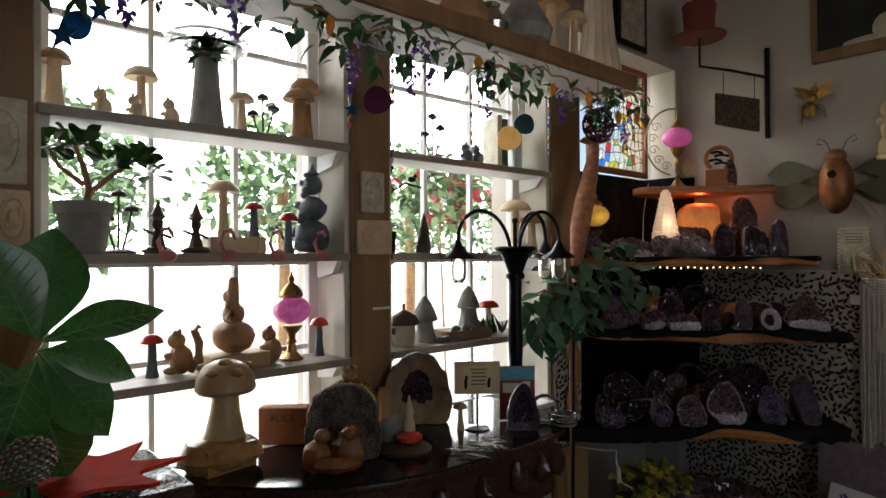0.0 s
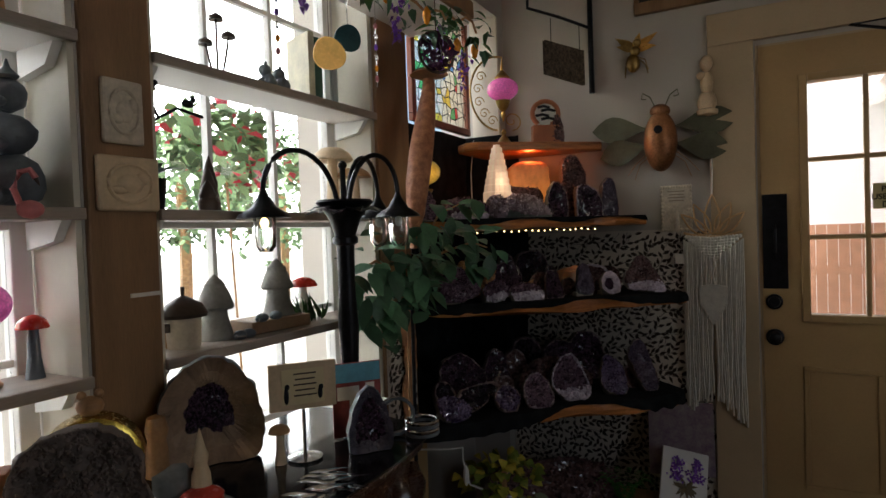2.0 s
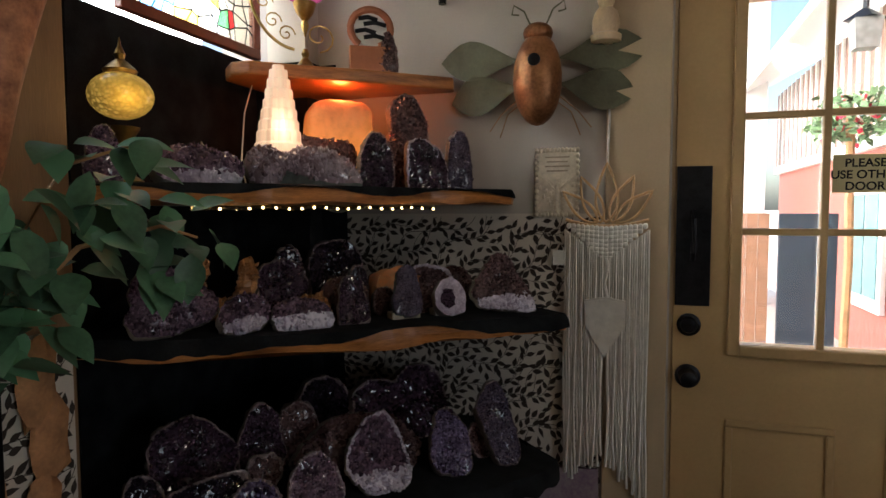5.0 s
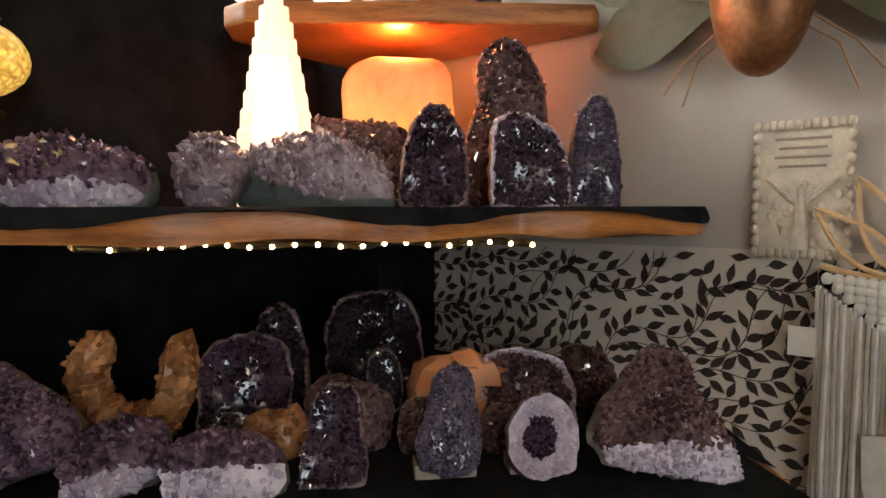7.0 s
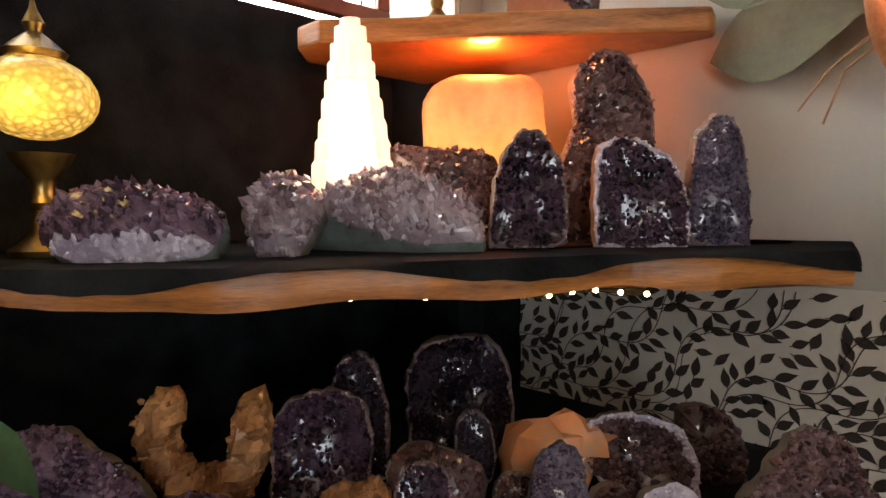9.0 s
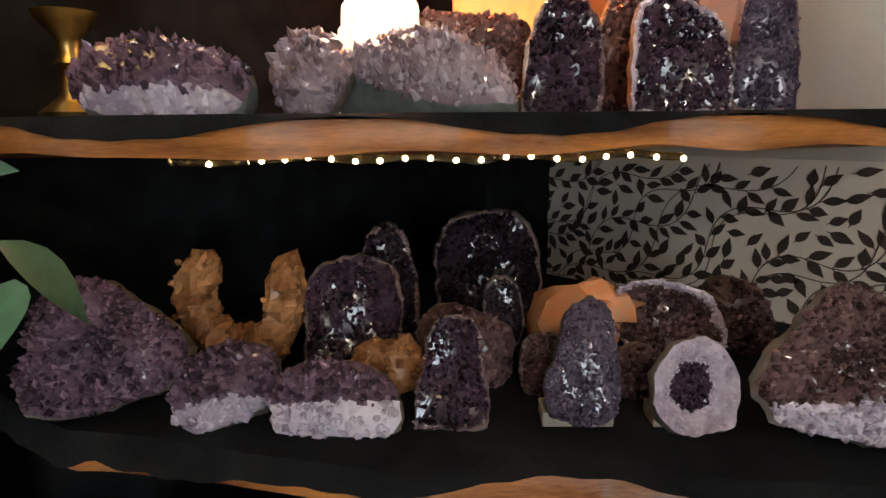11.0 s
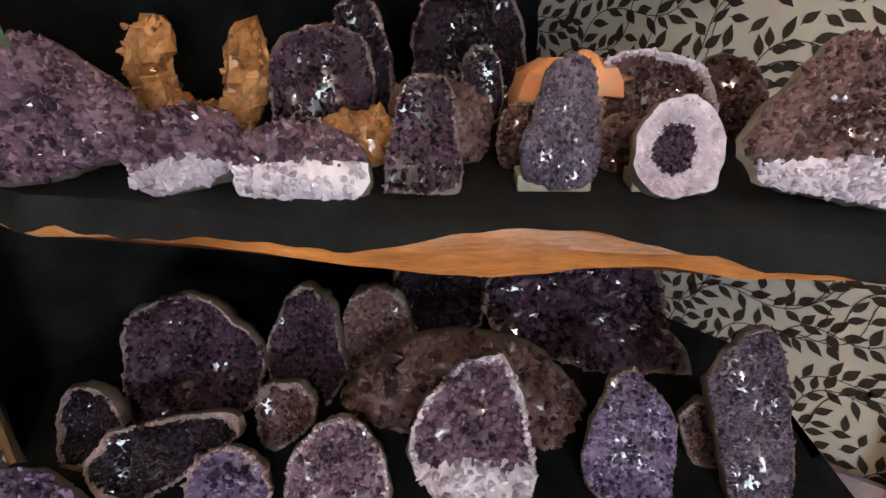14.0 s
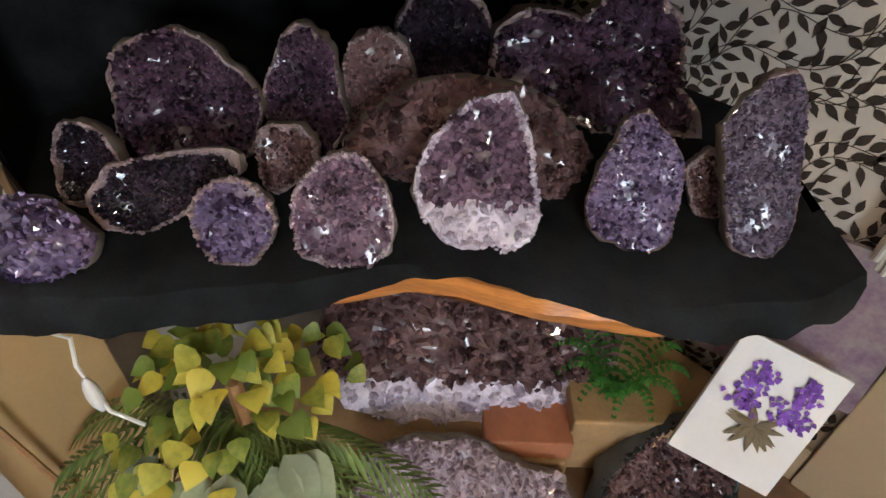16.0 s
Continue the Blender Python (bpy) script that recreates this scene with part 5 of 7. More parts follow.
for k, tx in enumerate(("PLEASE", "USE OTHER", "DOOR")):
    cu = bpy.data.curves.new("words", "FONT")
    cu.body, cu.size, cu.align_x, cu.extrude, cu.offset = tx, 0.029, "CENTER", 0.0003, 0.0006
    t = new("words", cu)
    t.data.materials.append(BLACKM)
    t.parent, t.matrix_local = sign, pose(0, -0.0016, 0.017 - 0.029 * k, 90, 0, 0)

# ---- on the window shelves ----


def mushroom(y, z, h, cap, stem, mc_, ms, label, x=-1.42, spots=False, point=False, dome=False, group="mushrooms on the window shelves"):
    r = thing("mushroom_figurine", pose(x, y, z), label, "mushroom", group)
    part("stem", M().lathe([(stem * 1.5, 0), (stem * 1.35, 0.01), (stem, h * 0.35), (stem * 0.85, h * 0.8), (stem * 0.8, h * 0.86)], wob=0.05), ms, r)
    top = [(0.01, h * 0.84 - 0.004), (cap * 0.7, h * 0.80), (cap * 0.97, h * 0.785), (cap, h * 0.81), (cap * 0.85, h * 0.9), (cap * 0.5, h * 0.975), (0.002, h)]
    if point:
        top = [(0.01, h * 0.5), (cap * 0.9, h * 0.46), (cap, h * 0.5), (cap * 0.75, h * 0.7), (cap * 0.4, h * 0.9), (0.002, h)]
    if dome:
        top = [(0.01, h * 0.60), (cap * 0.9, h * 0.58), (cap, h * 0.63), (cap * 0.93, h * 0.8), (cap * 0.7, h * 0.93), (cap * 0.35, h * 0.99), (0.002, h)]
    part("cap", M().lathe(top, wob=0.02, seg=22), mc_, r)
    if spots:
        for k in range(7):
            a, t = k * 2.4, 0.35 + 0.08 * (k % 4)
            part("spot", M().ell((cap * t * math.cos(a) * 1.25, cap * t * math.sin(a) * 1.25, h * (0.99 - 0.16 * t)), (cap * 0.11, cap * 0.11, cap * 0.08), 7), SPOTW, r)
    return r


def critter(name, y, z, h, material, label, category, x=-1.42, tail=False, ears=True):
    r = thing(name, pose(x, y, z, 0, 0, -40), label, category)
    b = M().ell((0, 0, h * 0.34), (h * 0.27, h * 0.25, h * 0.34), 14, rough=0.1).ell((0, -h * 0.1, h * 0.75), (h * 0.2, h * 0.2, h * 0.19), 12)
    for sx in (-1, 1):
        b.ell((sx * h * 0.2, -h * 0.15, h * 0.1), (h * 0.12, h * 0.17, h * 0.1), 9).ell((sx * h * 0.17, -h * 0.2, h * 0.42), (h * 0.07, h * 0.12, h * 0.08), 8)
        b.ell((sx * h * 0.12, -h * 0.08, h * 0.93), (h * 0.055, h * 0.05, h * 0.075), 8)
    if tail:
        b.tube([(0, h * 0.2, h * 0.12), (h * 0.05, h * 0.42, h * 0.3), (h * 0.05, h * 0.42, h * 0.7), (h * 0.02, h * 0.3, h * 0.98), (0, h * 0.42, h * 1.08)], h * 0.13, 9, h * 0.07)
    part("body", b, material, r)
    return r


S1, S2, S3 = 1.736, 1.411, 1.099
for y, h in ((0.435, 0.078), (0.51, 0.074), (0.593, 0.078)):
    critter("frog_figurine", y, S1, h, MUSHC, "small cream carved sitting frog figurine", "figurine")
mushroom(0.335, S1, 0.15, 0.035, 0.017, MUSHB, MUSHC, "small carved wooden mushroom")
mushroom(0.529, S1, 0.155, 0.042, 0.012, MUSHC, MUSHC, "carved wooden mushroom with wide cap", -1.455)
mushroom(0.78, S1, 0.125, 0.036, 0.012, MUSHC, MUSHC, "pale carved wooden mushroom")
mushroom(0.955, S1, 0.165, 0.048, 0.022, MUSHB, MUSHB, "thick brown carved wooden mushroom")
mushroom(1.0, S1, 0.215, 0.05, 0.02, MUSHB, MUSHB, "tall brown carved wooden mushroom", -1.465)
mushroom(0.727, S2 + 0.045, 0.155, 0.044, 0.012, MUSHC, MUSHC, "pale carved wooden mushroom on a wooden block")
solid("wooden_block", M().box((-1.42, 0.745, S2 + 0.0225), (0.07, 0.13, 0.045)), MUSHC, "pale wooden block on a window shelf", "block", bev=0.003)
for y, z, h in ((0.814, S2 + 0.045, 0.1), (0.92, S2, 0.12), (0.544, S3, 0.11), (1.022, S3, 0.118)):
    mushroom(y, z, h, 0.028, 0.011, REDM, SLATE, "small red spotted toadstool figurine on green foot", spots=True, group="red toadstools")
solid("wooden_block", M().box((-1.42, 0.825, S2 + 0.0225), (0.06, 0.025, 0.045)), MUSHC, "narrow pale wooden block", "block", bev=0.002)
for y, h, n in ((0.842, 0.12, S1), (0.468, 0.145, S2), (1.481, 0.16, S1)):
    tm = thing("mushroom_cluster", pose(-1.42, y, n), "cluster of thin dark metal mushrooms on a base", "mushroom", "thin mushroom clusters")
    part("base", M().lathe([(0.035, 0), (0.036, 0.006), (0.02, 0.012)], wob=0.1), DARKB, tm)
    for k, (dx, dy, t) in enumerate(((0, 0, 1.0), (0.01, 0.02, 0.75), (-0.01, -0.018, 0.6))):
        part("stalk", M().tube([(dx * 0.4, dy * 0.4, 0.008), (dx, dy, h * t * 0.6), (dx * 1.3, dy * 1.3, h * t)], 0.003, 6), DARKB, tm)
        part("cap", M().lathe([(0.001, h * t - 0.004), (0.018, h * t - 0.006), (0.016, h * t + 0.004), (0.002, h * t + 0.013)], (dx * 1.3, dy * 1.3, 0)), DARKB, tm)
for y in (0.556, 0.651):
    fa = thing("fairy_ornament", pose(-1.41, y, S2), "small dark resin toadstool gnome ornament", "ornament", "dark fairy ornaments")
    part("base", M().ell((0, 0, 0.008), (0.032, 0.036, 0.012), 10, rough=0.3), DARKB, fa)
    part("figure", M().lathe([(0.02, 0), (0.014, 0.03), (0.008, 0.055), (0.013, 0.065), (0.011, 0.08), (0.02, 0.088), (0.012, 0.1), (0.001, 0.13)], (0, 0, 0.005), wob=0.08).tube([(0, -0.01, 0.05), (0, -0.035, 0.06)], 0.004).tube([(0, 0.01, 0.05), (0, 0.033, 0.04)], 0.004), DARKB, fa)
for y in (0.55, 0.701, 0.836, 0.973):
    fl = thing("flamingo_figurine", pose(-1.315, y, 1.40, 0, 0, -30), "pink flamingo figurine perched on the shelf edge", "figurine", "pink flamingos")
    part("body", M().ell((0, 0, 0.005), (0.014, 0.022, 0.016), 10), PINKF, fl)
    part("neck", M().tube([(0, -0.012, 0.01), (0, -0.022, 0.04), (0, -0.012, 0.068), (0, 0.002, 0.072), (0, 0.01, 0.058)], 0.0055, 7), PINKF, fl)
    part("beak", M().tube([(0, 0.01, 0.058), (0, 0.015, 0.045)], 0.004, 6, 0.001), DARKB, fl)
sk = thing("frog_stack_statue", pose(-1.42, 1.0, S2, 0, 0, -40), "blue-grey resin statue of three stacked frogs", "statue")
m = M()
for k, (z, r) in enumerate(((0.05, 0.058), (0.135, 0.045), (0.205, 0.034))):
    m.ell((0, 0, z), (r, r * 0.95, r * 0.85), 14, rough=0.15).ell((0, -r * 0.9, z + r * 0.2), (r * 0.5, r * 0.3, r * 0.3), 9)
    for sx in (-1, 1):
        m.ell((sx * r * 0.5, -r * 0.5, z + r * 0.85), r * 0.22, 7).ell((sx * r * 0.95, -r * 0.3, z - r * 0.5), (r * 0.4, r * 0.5, r * 0.3), 8)
m.lathe([(0.015, 0.235), (0.02, 0.24), (0.006, 0.255), (0.002, 0.27)])
part("body", m, SLATE, sk)
critter("squirrel_figurine", 0.615, S3, 0.115, MUSHB, "brown resin squirrel figurine with bushy tail", "figurine", tail=True)
critter("squirrel_figurine", 0.87, S3, 0.105, MUSHB, "small brown squirrel figurine holding a nut", "figurine")
solid("book", M().box((-1.42, 0.755, S3 + 0.02), (0.10, 0.17, 0.04), 5), mat("tan_book", (0.5, 0.32, 0.16), 0.6), "tan hardback book lying flat", "book", bev=0.003)
ac = thing("acorn_squirrel_statue", pose(-1.42, 0.755, S3 + 0.041, 0, 0, -40), "squirrel statue sitting on a large dark acorn", "statue")
part("body", M().ell((0, 0, 0.045), (0.06, 0.058, 0.045), 16, rough=0.1).ell((0, 0, 0.105), (0.042, 0.03, 0.032), 12).ell((-0.035, -0.02, 0.15), (0.019, 0.022, 0.021), 10).ell((-0.045, -0.02, 0.175), (0.005, 0.004, 0.012), 6).ell((-0.03, -0.02, 0.175), (0.005, 0.004, 0.012), 6).tube([(0.04, 0.01, 0.1), (0.06, 0.015, 0.13), (0.05, 0.015, 0.17), (0.03, 0.01, 0.2)], 0.022, 9, 0.013), MUSHB, ac)
pkl = thing("mosaic_lamp", pose(-1.42, 0.93, S3), "lit pink mosaic glass table lamp with brass foot", "lamp")
part("foot", M().lathe(FOOT), BRASS, pkl)
mosaic_globe(pkl, 0.145, 0.054, 0.78, PG)
part("cap", M().lathe([(0.03, 0.182), (0.034, 0.19), (0.028, 0.205), (0.014, 0.22), (0.007, 0.226), (0.01, 0.235), (0.003, 0.25), (0.001, 0.268)]), BRASS, pkl)
urn = thing("stone_urn", pose(-1.425, 0.685, S1), "tall grey stone vase with ivy", "vase")
part("body", M().lathe([(0.045, 0), (0.047, 0.01), (0.04, 0.06), (0.033, 0.14), (0.03, 0.19), (0.036, 0.21), (0.03, 0.212)], wob=0.03), STONEG, urn)
m = M()
rng = random.Random(5)
for _ in range(46):
    a = rng.uniform(0, 6.28)
    m.leaf((0, 0, 0.205), (math.cos(a), math.sin(a), rng.uniform(-0.2, 1.2)), (0, 0, 1), rng.uniform(0.05, 0.11), 0.03, 0.4)
part("ivy", m, LEAFG, urn)
jd = thing("jade_plant", pose(-1.40, 0.39, S2), "jade plant with round green leaves in a grey clay pot", "plant")
part("pot", M().lathe([(0.042, 0), (0.046, 0.01), (0.056, 0.09), (0.062, 0.092), (0.063, 0.12), (0.055, 0.122), (0.052, 0.105)]), STONEG, jd)
part("trunk", M().tube([(0, 0, 0.09), (0.005, 0.01, 0.15), (0.0, 0.0, 0.2), (0.01, -0.02, 0.25)], 0.011, 8, 0.005).tube([(0.004, 0.008, 0.14), (0.01, 0.06, 0.19), (0.0, 0.11, 0.23)], 0.008, 7, 0.004).tube([(0, 0, 0.16), (0, -0.05, 0.2), (0.0, -0.07, 0.24)], 0.007, 7, 0.003), MUSHB, jd)
m = M()
for c, k in (((0.01, -0.02, 0.25), 26), ((0, 0.11, 0.23), 34), ((0, -0.07, 0.24), 26), ((0, 0.05, 0.22), 22), ((0.01, 0.14, 0.2), 16)):
    for _ in range(k):
        a, b = rng.uniform(0, 6.28), rng.uniform(-0.4, 1.2)
        d = Vector((math.cos(a), math.sin(a), b)).normalized()
        p = Vector(c) + d * rng.uniform(0.005, 0.03)
        m.leaf(p, d, (rng.uniform(-1, 1), rng.uniform(-1, 1), 1), rng.uniform(0.034, 0.050), 0.034, 0.1, 4, 1.3)
part("leaves", m, LEAFG, jd)
# second bay
for y, w_, h, col in ((1.80, 0.02, 0.2, (0.55, 0.5, 0.35)), (1.83, 0.025, 0.19, (0.05, 0.12, 0.08))):
    solid("book", M().box((-1.43, y, S1 + h / 2), (0.13, w_, h), -20), mat("book_cover", col, 0.5), "upright hardback book on the window shelf", "book", bev=0.002)
cd = thing("art_card", pose(-1.41, 1.93, S1, 0, 0, -60), "pale grey card with a round teal painting", "card")
part("sheet", M().box((0, 0, 0.09), (0.13, 0.006, 0.18)), mat("grey_card", (0.42, 0.45, 0.44), 0.6), cd, smooth=False)
part("disc", M().lathe([(0.045, 0), (0.045, 0.002)], wob=0.02).turned(pose(0, -0.004, 0.115, 90, 0, 0)), mat("teal_wash", (0.03, 0.28, 0.27), 0.5, var=0.6, scale=30), cd)
part("lettering", M().box((0, -0.0035, 0.03), (0.08, 0.001, 0.006)), DARKB, cd, smooth=False)
for y in (1.655, 1.71):
    critter("dark_pot_figurine", y, S1, 0.09, SLATE, "small dark glazed figurine on the window shelf", "figurine")
gn = thing("gnome_group", pose(-1.41, 1.43, S2, 0, 0, -45), "group of brown resin gnomes with pointed hats", "figurine")
m = M()
for dx, h in ((-0.05, 0.09), (-0.015, 0.14), (0.03, 0.11), (0.06, 0.075)):
    m.lathe([(0.022, 0), (0.024, 0.02), (0.018, h * 0.4), (0.02, h * 0.5), (0.012, h * 0.75), (0.001, h)], (dx, 0, 0), wob=0.06)
part("body", m, DARKB, gn)
mushroom(1.93, S2, 0.215, 0.065, 0.018, MUSHC, MUSHC, "tall pale carved mushroom with wide cap", -1.43)
mushroom(1.975, S2, 0.15, 0.055, 0.017, MUSHB, MUSHC, "pale carved mushroom beside a window shelf edge", -1.38)
bh = thing("bird_branch_ornament", pose(-1.40, 1.26, S2), "black metal branch with perched birds in a planter", "ornament")
part("planter", M().lathe([(0.03, 0), (0.036, 0.07), (0.034, 0.07)]), BLACKM, bh)
part("branch", M().tube([(0, 0, 0.07), (0, 0.02, 0.2), (0, 0.08, 0.235), (0, 0.15, 0.225)], 0.004, 6).tube([(0, 0.03, 0.21), (0, 0.0, 0.26)], 0.003, 6), BLACKM, bh)
for dy, dz in ((0.01, 0.27), (0.11, 0.25)):
    part("bird", M().ell((0, dy, dz), (0.008, 0.018, 0.01), 9).ell((0, dy + 0.015, dz + 0.012), 0.007, 7), BLACKM, bh)
m = M()
for _ in range(24):
    a = rng.uniform(0, 6.28)
    m.leaf((0, 0, 0.07), (math.cos(a), math.sin(a), 1.0), (0, 0, 1), rng.uniform(0.05, 0.09), 0.025, 0.5)
part("leaves", m, LEAFG, bh)
fh = thing("fairy_house", pose(-1.41, 1.34, S3, 0, 0, -45), "cream fairy house with dark acorn roof", "ornament")
part("wall", M().lathe([(0.036, 0), (0.038, 0.02), (0.04, 0.07), (0.036, 0.075)], wob=0.03), mat("cream_plaster", (0.55, 0.47, 0.36), 0.7), fh)
part("roof", M().lathe([(0.05, 0.07), (0.052, 0.078), (0.04, 0.1), (0.015, 0.115), (0.004, 0.12), (0.005, 0.14)], wob=0.05), DARKB, fh)
part("door", M().box((0, -0.036, 0.028), (0.024, 0.01, 0.055)), MUSHB, fh, smooth=False, bev=0.004)
for sx in (-1, 1):
    part("window", M().box((sx * 0.026, -0.031, 0.05), (0.012, 0.012, 0.02)), DARKB, fh, smooth=False)
mushroom(1.45, S3, 0.16, 0.046, 0.03, STONEG, STONEG, "grey stone mushroom with ribbed pointed cap", -1.43, point=True, group="grey stone mushrooms")
mushroom(1.655, S3 + 0.034, 0.155, 0.044, 0.03, STONEG, STONEG, "grey stone mushroom standing on a book", -1.42, point=True, group="grey stone mushrooms")
solid("book", M().box((-1.42, 1.62, S3 + 0.0165), (0.11, 0.2, 0.032), -5), mat("brown_book", (0.26, 0.16, 0.09), 0.6), "brown hardback book lying flat", "book", bev=0.003)
for y, z in ((1.545, S3 + 0.033), (1.595, S3 + 0.033), (1.47, S3), (1.50, S3)):
    t = thing("turtle_figurine", pose(-1.37, y, z), "tiny dark glossy turtle figurine", "figurine", "tiny turtles")
    part("body", M().ell((0, 0, 0.009), (0.018, 0.016, 0.012), 10).ell((0.004, -0.02, 0.007), 0.006, 7), SLATE, t)
rf = mushroom(1.76, S3, 0.13, 0.042, 0.013, REDM, SPOTW, "red spotted toadstool among small flowers", spots=True, group="red toadstools")
m = M()
for _ in range(40):
    m.leaf((rng.uniform(-0.03, 0.03), rng.uniform(-0.05, 0.07), 0.0), (rng.uniform(-0.5, 0.5), rng.uniform(-0.5, 0.5), 1), (1, 0, 0), rng.uniform(0.04, 0.10), 0.015, 0.3)
part("greenery", m, LEAFG, rf)
# plaques on the posts
for nm, y, z0, z1, w_, mm, lb in (("wall_plaque", 1.152, 1.535, 1.66, 0.085, RESIN, "square carved stone plaque on the post"), ("carved_rabbit_plaque", 1.158, 1.405, 1.512, 0.13, MUSHC, "cream carved rabbit relief plaque on the post"), ("wall_plaque", 0.225, 1.555, 1.735, 0.09, RESIN, "arched carved stone plaque on the post"), ("carved_animal", 0.245, 1.425, 1.545, 0.06, MUSHC, "small carved wooden animal hung on the post")):
    p = thing(nm, pose(WX + 0.012, y, 0), lb, "plaque")
    part("plate", M().span((0, -w_ / 2, z0), (0.014, w_ / 2, z1)), mm, p, smooth=False, bev=0.006)
    zc, hh = (z0 + z1) / 2, (z1 - z0) / 2
    rm = M().tube([(0.015, w_ * 0.36 * math.cos(k * 0.42), zc + hh * 0.7 * math.sin(k * 0.42)) for k in range(16)], 0.004, 6)
    rm.ell((0.013, 0, zc), (0.01, w_ * 0.22, hh * 0.36), 12, rough=0.3).ell((0.013, w_ * 0.2, zc + hh * 0.2), (0.009, w_ * 0.12, hh * 0.25), 10).ell((0.013, -w_ * 0.18, zc - hh * 0.25), (0.008, w_ * 0.14, hh * 0.16), 10)
    part("relief", rm, mm, p)
lb = thing("shelf_label", pose(WX + 0.013, 1.19, 1.235), "narrow white price label pinned to the post", "label")
part("strip", M().span((0, -0.035, 0), (0.003, 0.03, 0.008)), SPOTW, lb, smooth=False)

# ---- top plank and garland ----
PT = 2.123
mushroom(1.88, PT, 0.26, 0.07, 0.022, MUSHB, MUSHC, "brown carved mushroom on the high plank", -1.2)
mushroom(1.95, PT, 0.19, 0.05, 0.016, MUSHC, MUSHC, "pale carved mushroom on the high plank", -1.15)
cn = thing("tall_mushroom", pose(-1.19, 2.17, PT), "very tall white ribbed wooden mushroom stem", "mushroom")
part("stem", M().lathe([(0.09, 0), (0.088, 0.02), (0.065, 0.15), (0.05, 0.35), (0.048, 0.5), (0.06, 0.53), (0.001, 0.54)], seg=48, fl=16, flute=0.03), mat("pale_ribbed_wood", (0.66, 0.55, 0.42), 0.55, var=0.15), cn)
for y, h, mm, lb in ((1.42, 0.16, MUSHB, "round brown vase on the high plank"), (1.72, 0.19, STONEG, "grey round animal figure on the high plank"), (1.55, 0.12, SHINY, "dark glass jar on the high plank")):
    o = thing("vase" if mm is not STONEG else "stone_figure", pose(-1.2, y, PT), lb, "ornament")
    part("body", M().lathe([(h * 0.3, 0), (h * 0.5, h * 0.15), (h * 0.55, h * 0.4), (h * 0.35, h * 0.75), (h * 0.25, h * 0.9), (h * 0.3, h)], wob=0.02), mm, o)
g = thing("garland", pose(0, 0, 0), "artificial ivy and wisteria garland along the high plank", "garland")
m, vine, wis = M(), [], []
for k in range(60):
    t = k / 59
    vine.append((-1.07 + 0.012 * math.sin(k), 0.15 + 2.1 * t, 2.03 - 0.045 * abs(math.sin(t * 13)) + 0.01 * math.sin(k * 2.1)))
part("vine", M().tube(vine, 0.004, 6), MUSHB, g)
mb = M()
for k in range(420):
    i = rng.randrange(60)
    if rng.random() < 0.45 and not (i % 17 < 9):
        continue
    p = Vector(vine[i]) + Vector((rng.uniform(-0.05, 0.05), rng.uniform(-0.03, 0.03), rng.uniform(-0.10, 0.03)))
    (m if rng.random() < 0.6 else mb).leaf(p, (rng.uniform(-0.6, 1), rng.uniform(-1, 1), rng.uniform(-1.2, 0.3)), (rng.uniform(-0.3, 1), rng.uniform(-0.5, 0.5), 1), rng.uniform(0.035, 0.065), rng.uniform(0.02, 0.03), 0.3, 4)
part("leaf_spray", m, LEAFG, g, "green leaves")
part("blue_leaf_spray", mb, LEAFB, g, "blue-green leaves")
for y, z in ((0.32, 2.0), (0.40, 1.96), (0.62, 1.99), (0.93, 1.93), (1.12, 1.95), (1.19, 1.99), (1.42, 1.93), (1.80, 1.96), (2.05, 1.94), (2.2, 1.92)):
    b = M()
    for _ in range(46):
        t = rng.random()
        b.leaf((-1.09 + rng.gauss(0, 0.016 * (1.1 - t)), y + rng.gauss(0, 0.018 * (1.1 - t)), z + 0.03 - 0.13 * t), (rng.uniform(-1, 1), rng.uniform(-1, 1), -0.5), (0, 0, 1), 0.017, 0.013, 0.3, 3)
    part("wisteria", b, PURPLEF, g, "purple wisteria bloom")
for y, z in ((0.5, 1.96), (0.85, 1.97), (1.36, 1.98), (1.72, 1.965), (1.93, 1.97), (2.12, 1.93), (2.25, 1.95)):
    part("fairy_light", M().lathe([(0.004, 0.02), (0.011, 0.008), (0.013, -0.006), (0.007, -0.026), (0.001, -0.032)], (-1.07, y, z)), ORANGEF, g, "orange glass light")
# the amber slice emits a little, standing in for window light shining through it
for y, z, r, mm, lb in ((0.335, 1.87, 0.03, mat("blue_glass", (0.02, 0.15, 0.5), 0.15), "blue star and moon sun-catcher"), (1.62, 1.80, 0.042, mat("amber_agate_glow", (0.78, 0.5, 0.18), 0.25, emit=(0.9, 0.5, 0.12), power=0.15), "amber agate slice sun-catcher"), (1.70, 1.86, 0.036, mat("teal_agate", (0.02, 0.07, 0.09), 0.2), "dark teal agate slice sun-catcher"), (1.66, 2.03, 0.03, mat("grey_agate", (0.12, 0.11, 0.11), 0.3), "grey agate slice on a cord"), (1.07, 1.84, 0.04, mat("wine_moon", (0.12, 0.02, 0.06), 0.4), "dark wine crescent moon ornament")):
    a = thing("sun_catcher", pose(-1.18, y, z), lb, "sun-catcher", "hanging sun-catchers")
    part("disc", M().lathe([(r * 0.96, -0.003), (r, 0), (r * 0.96, 0.003)], seg=26, wob=0.04).turned(pose(0, 0, 0, 0, 90, -40)), mm, a)
    part("cord", M().tube([(0, 0, r), (0, 0, 2.045 - z)], 0.001, 5), DARKB, a)
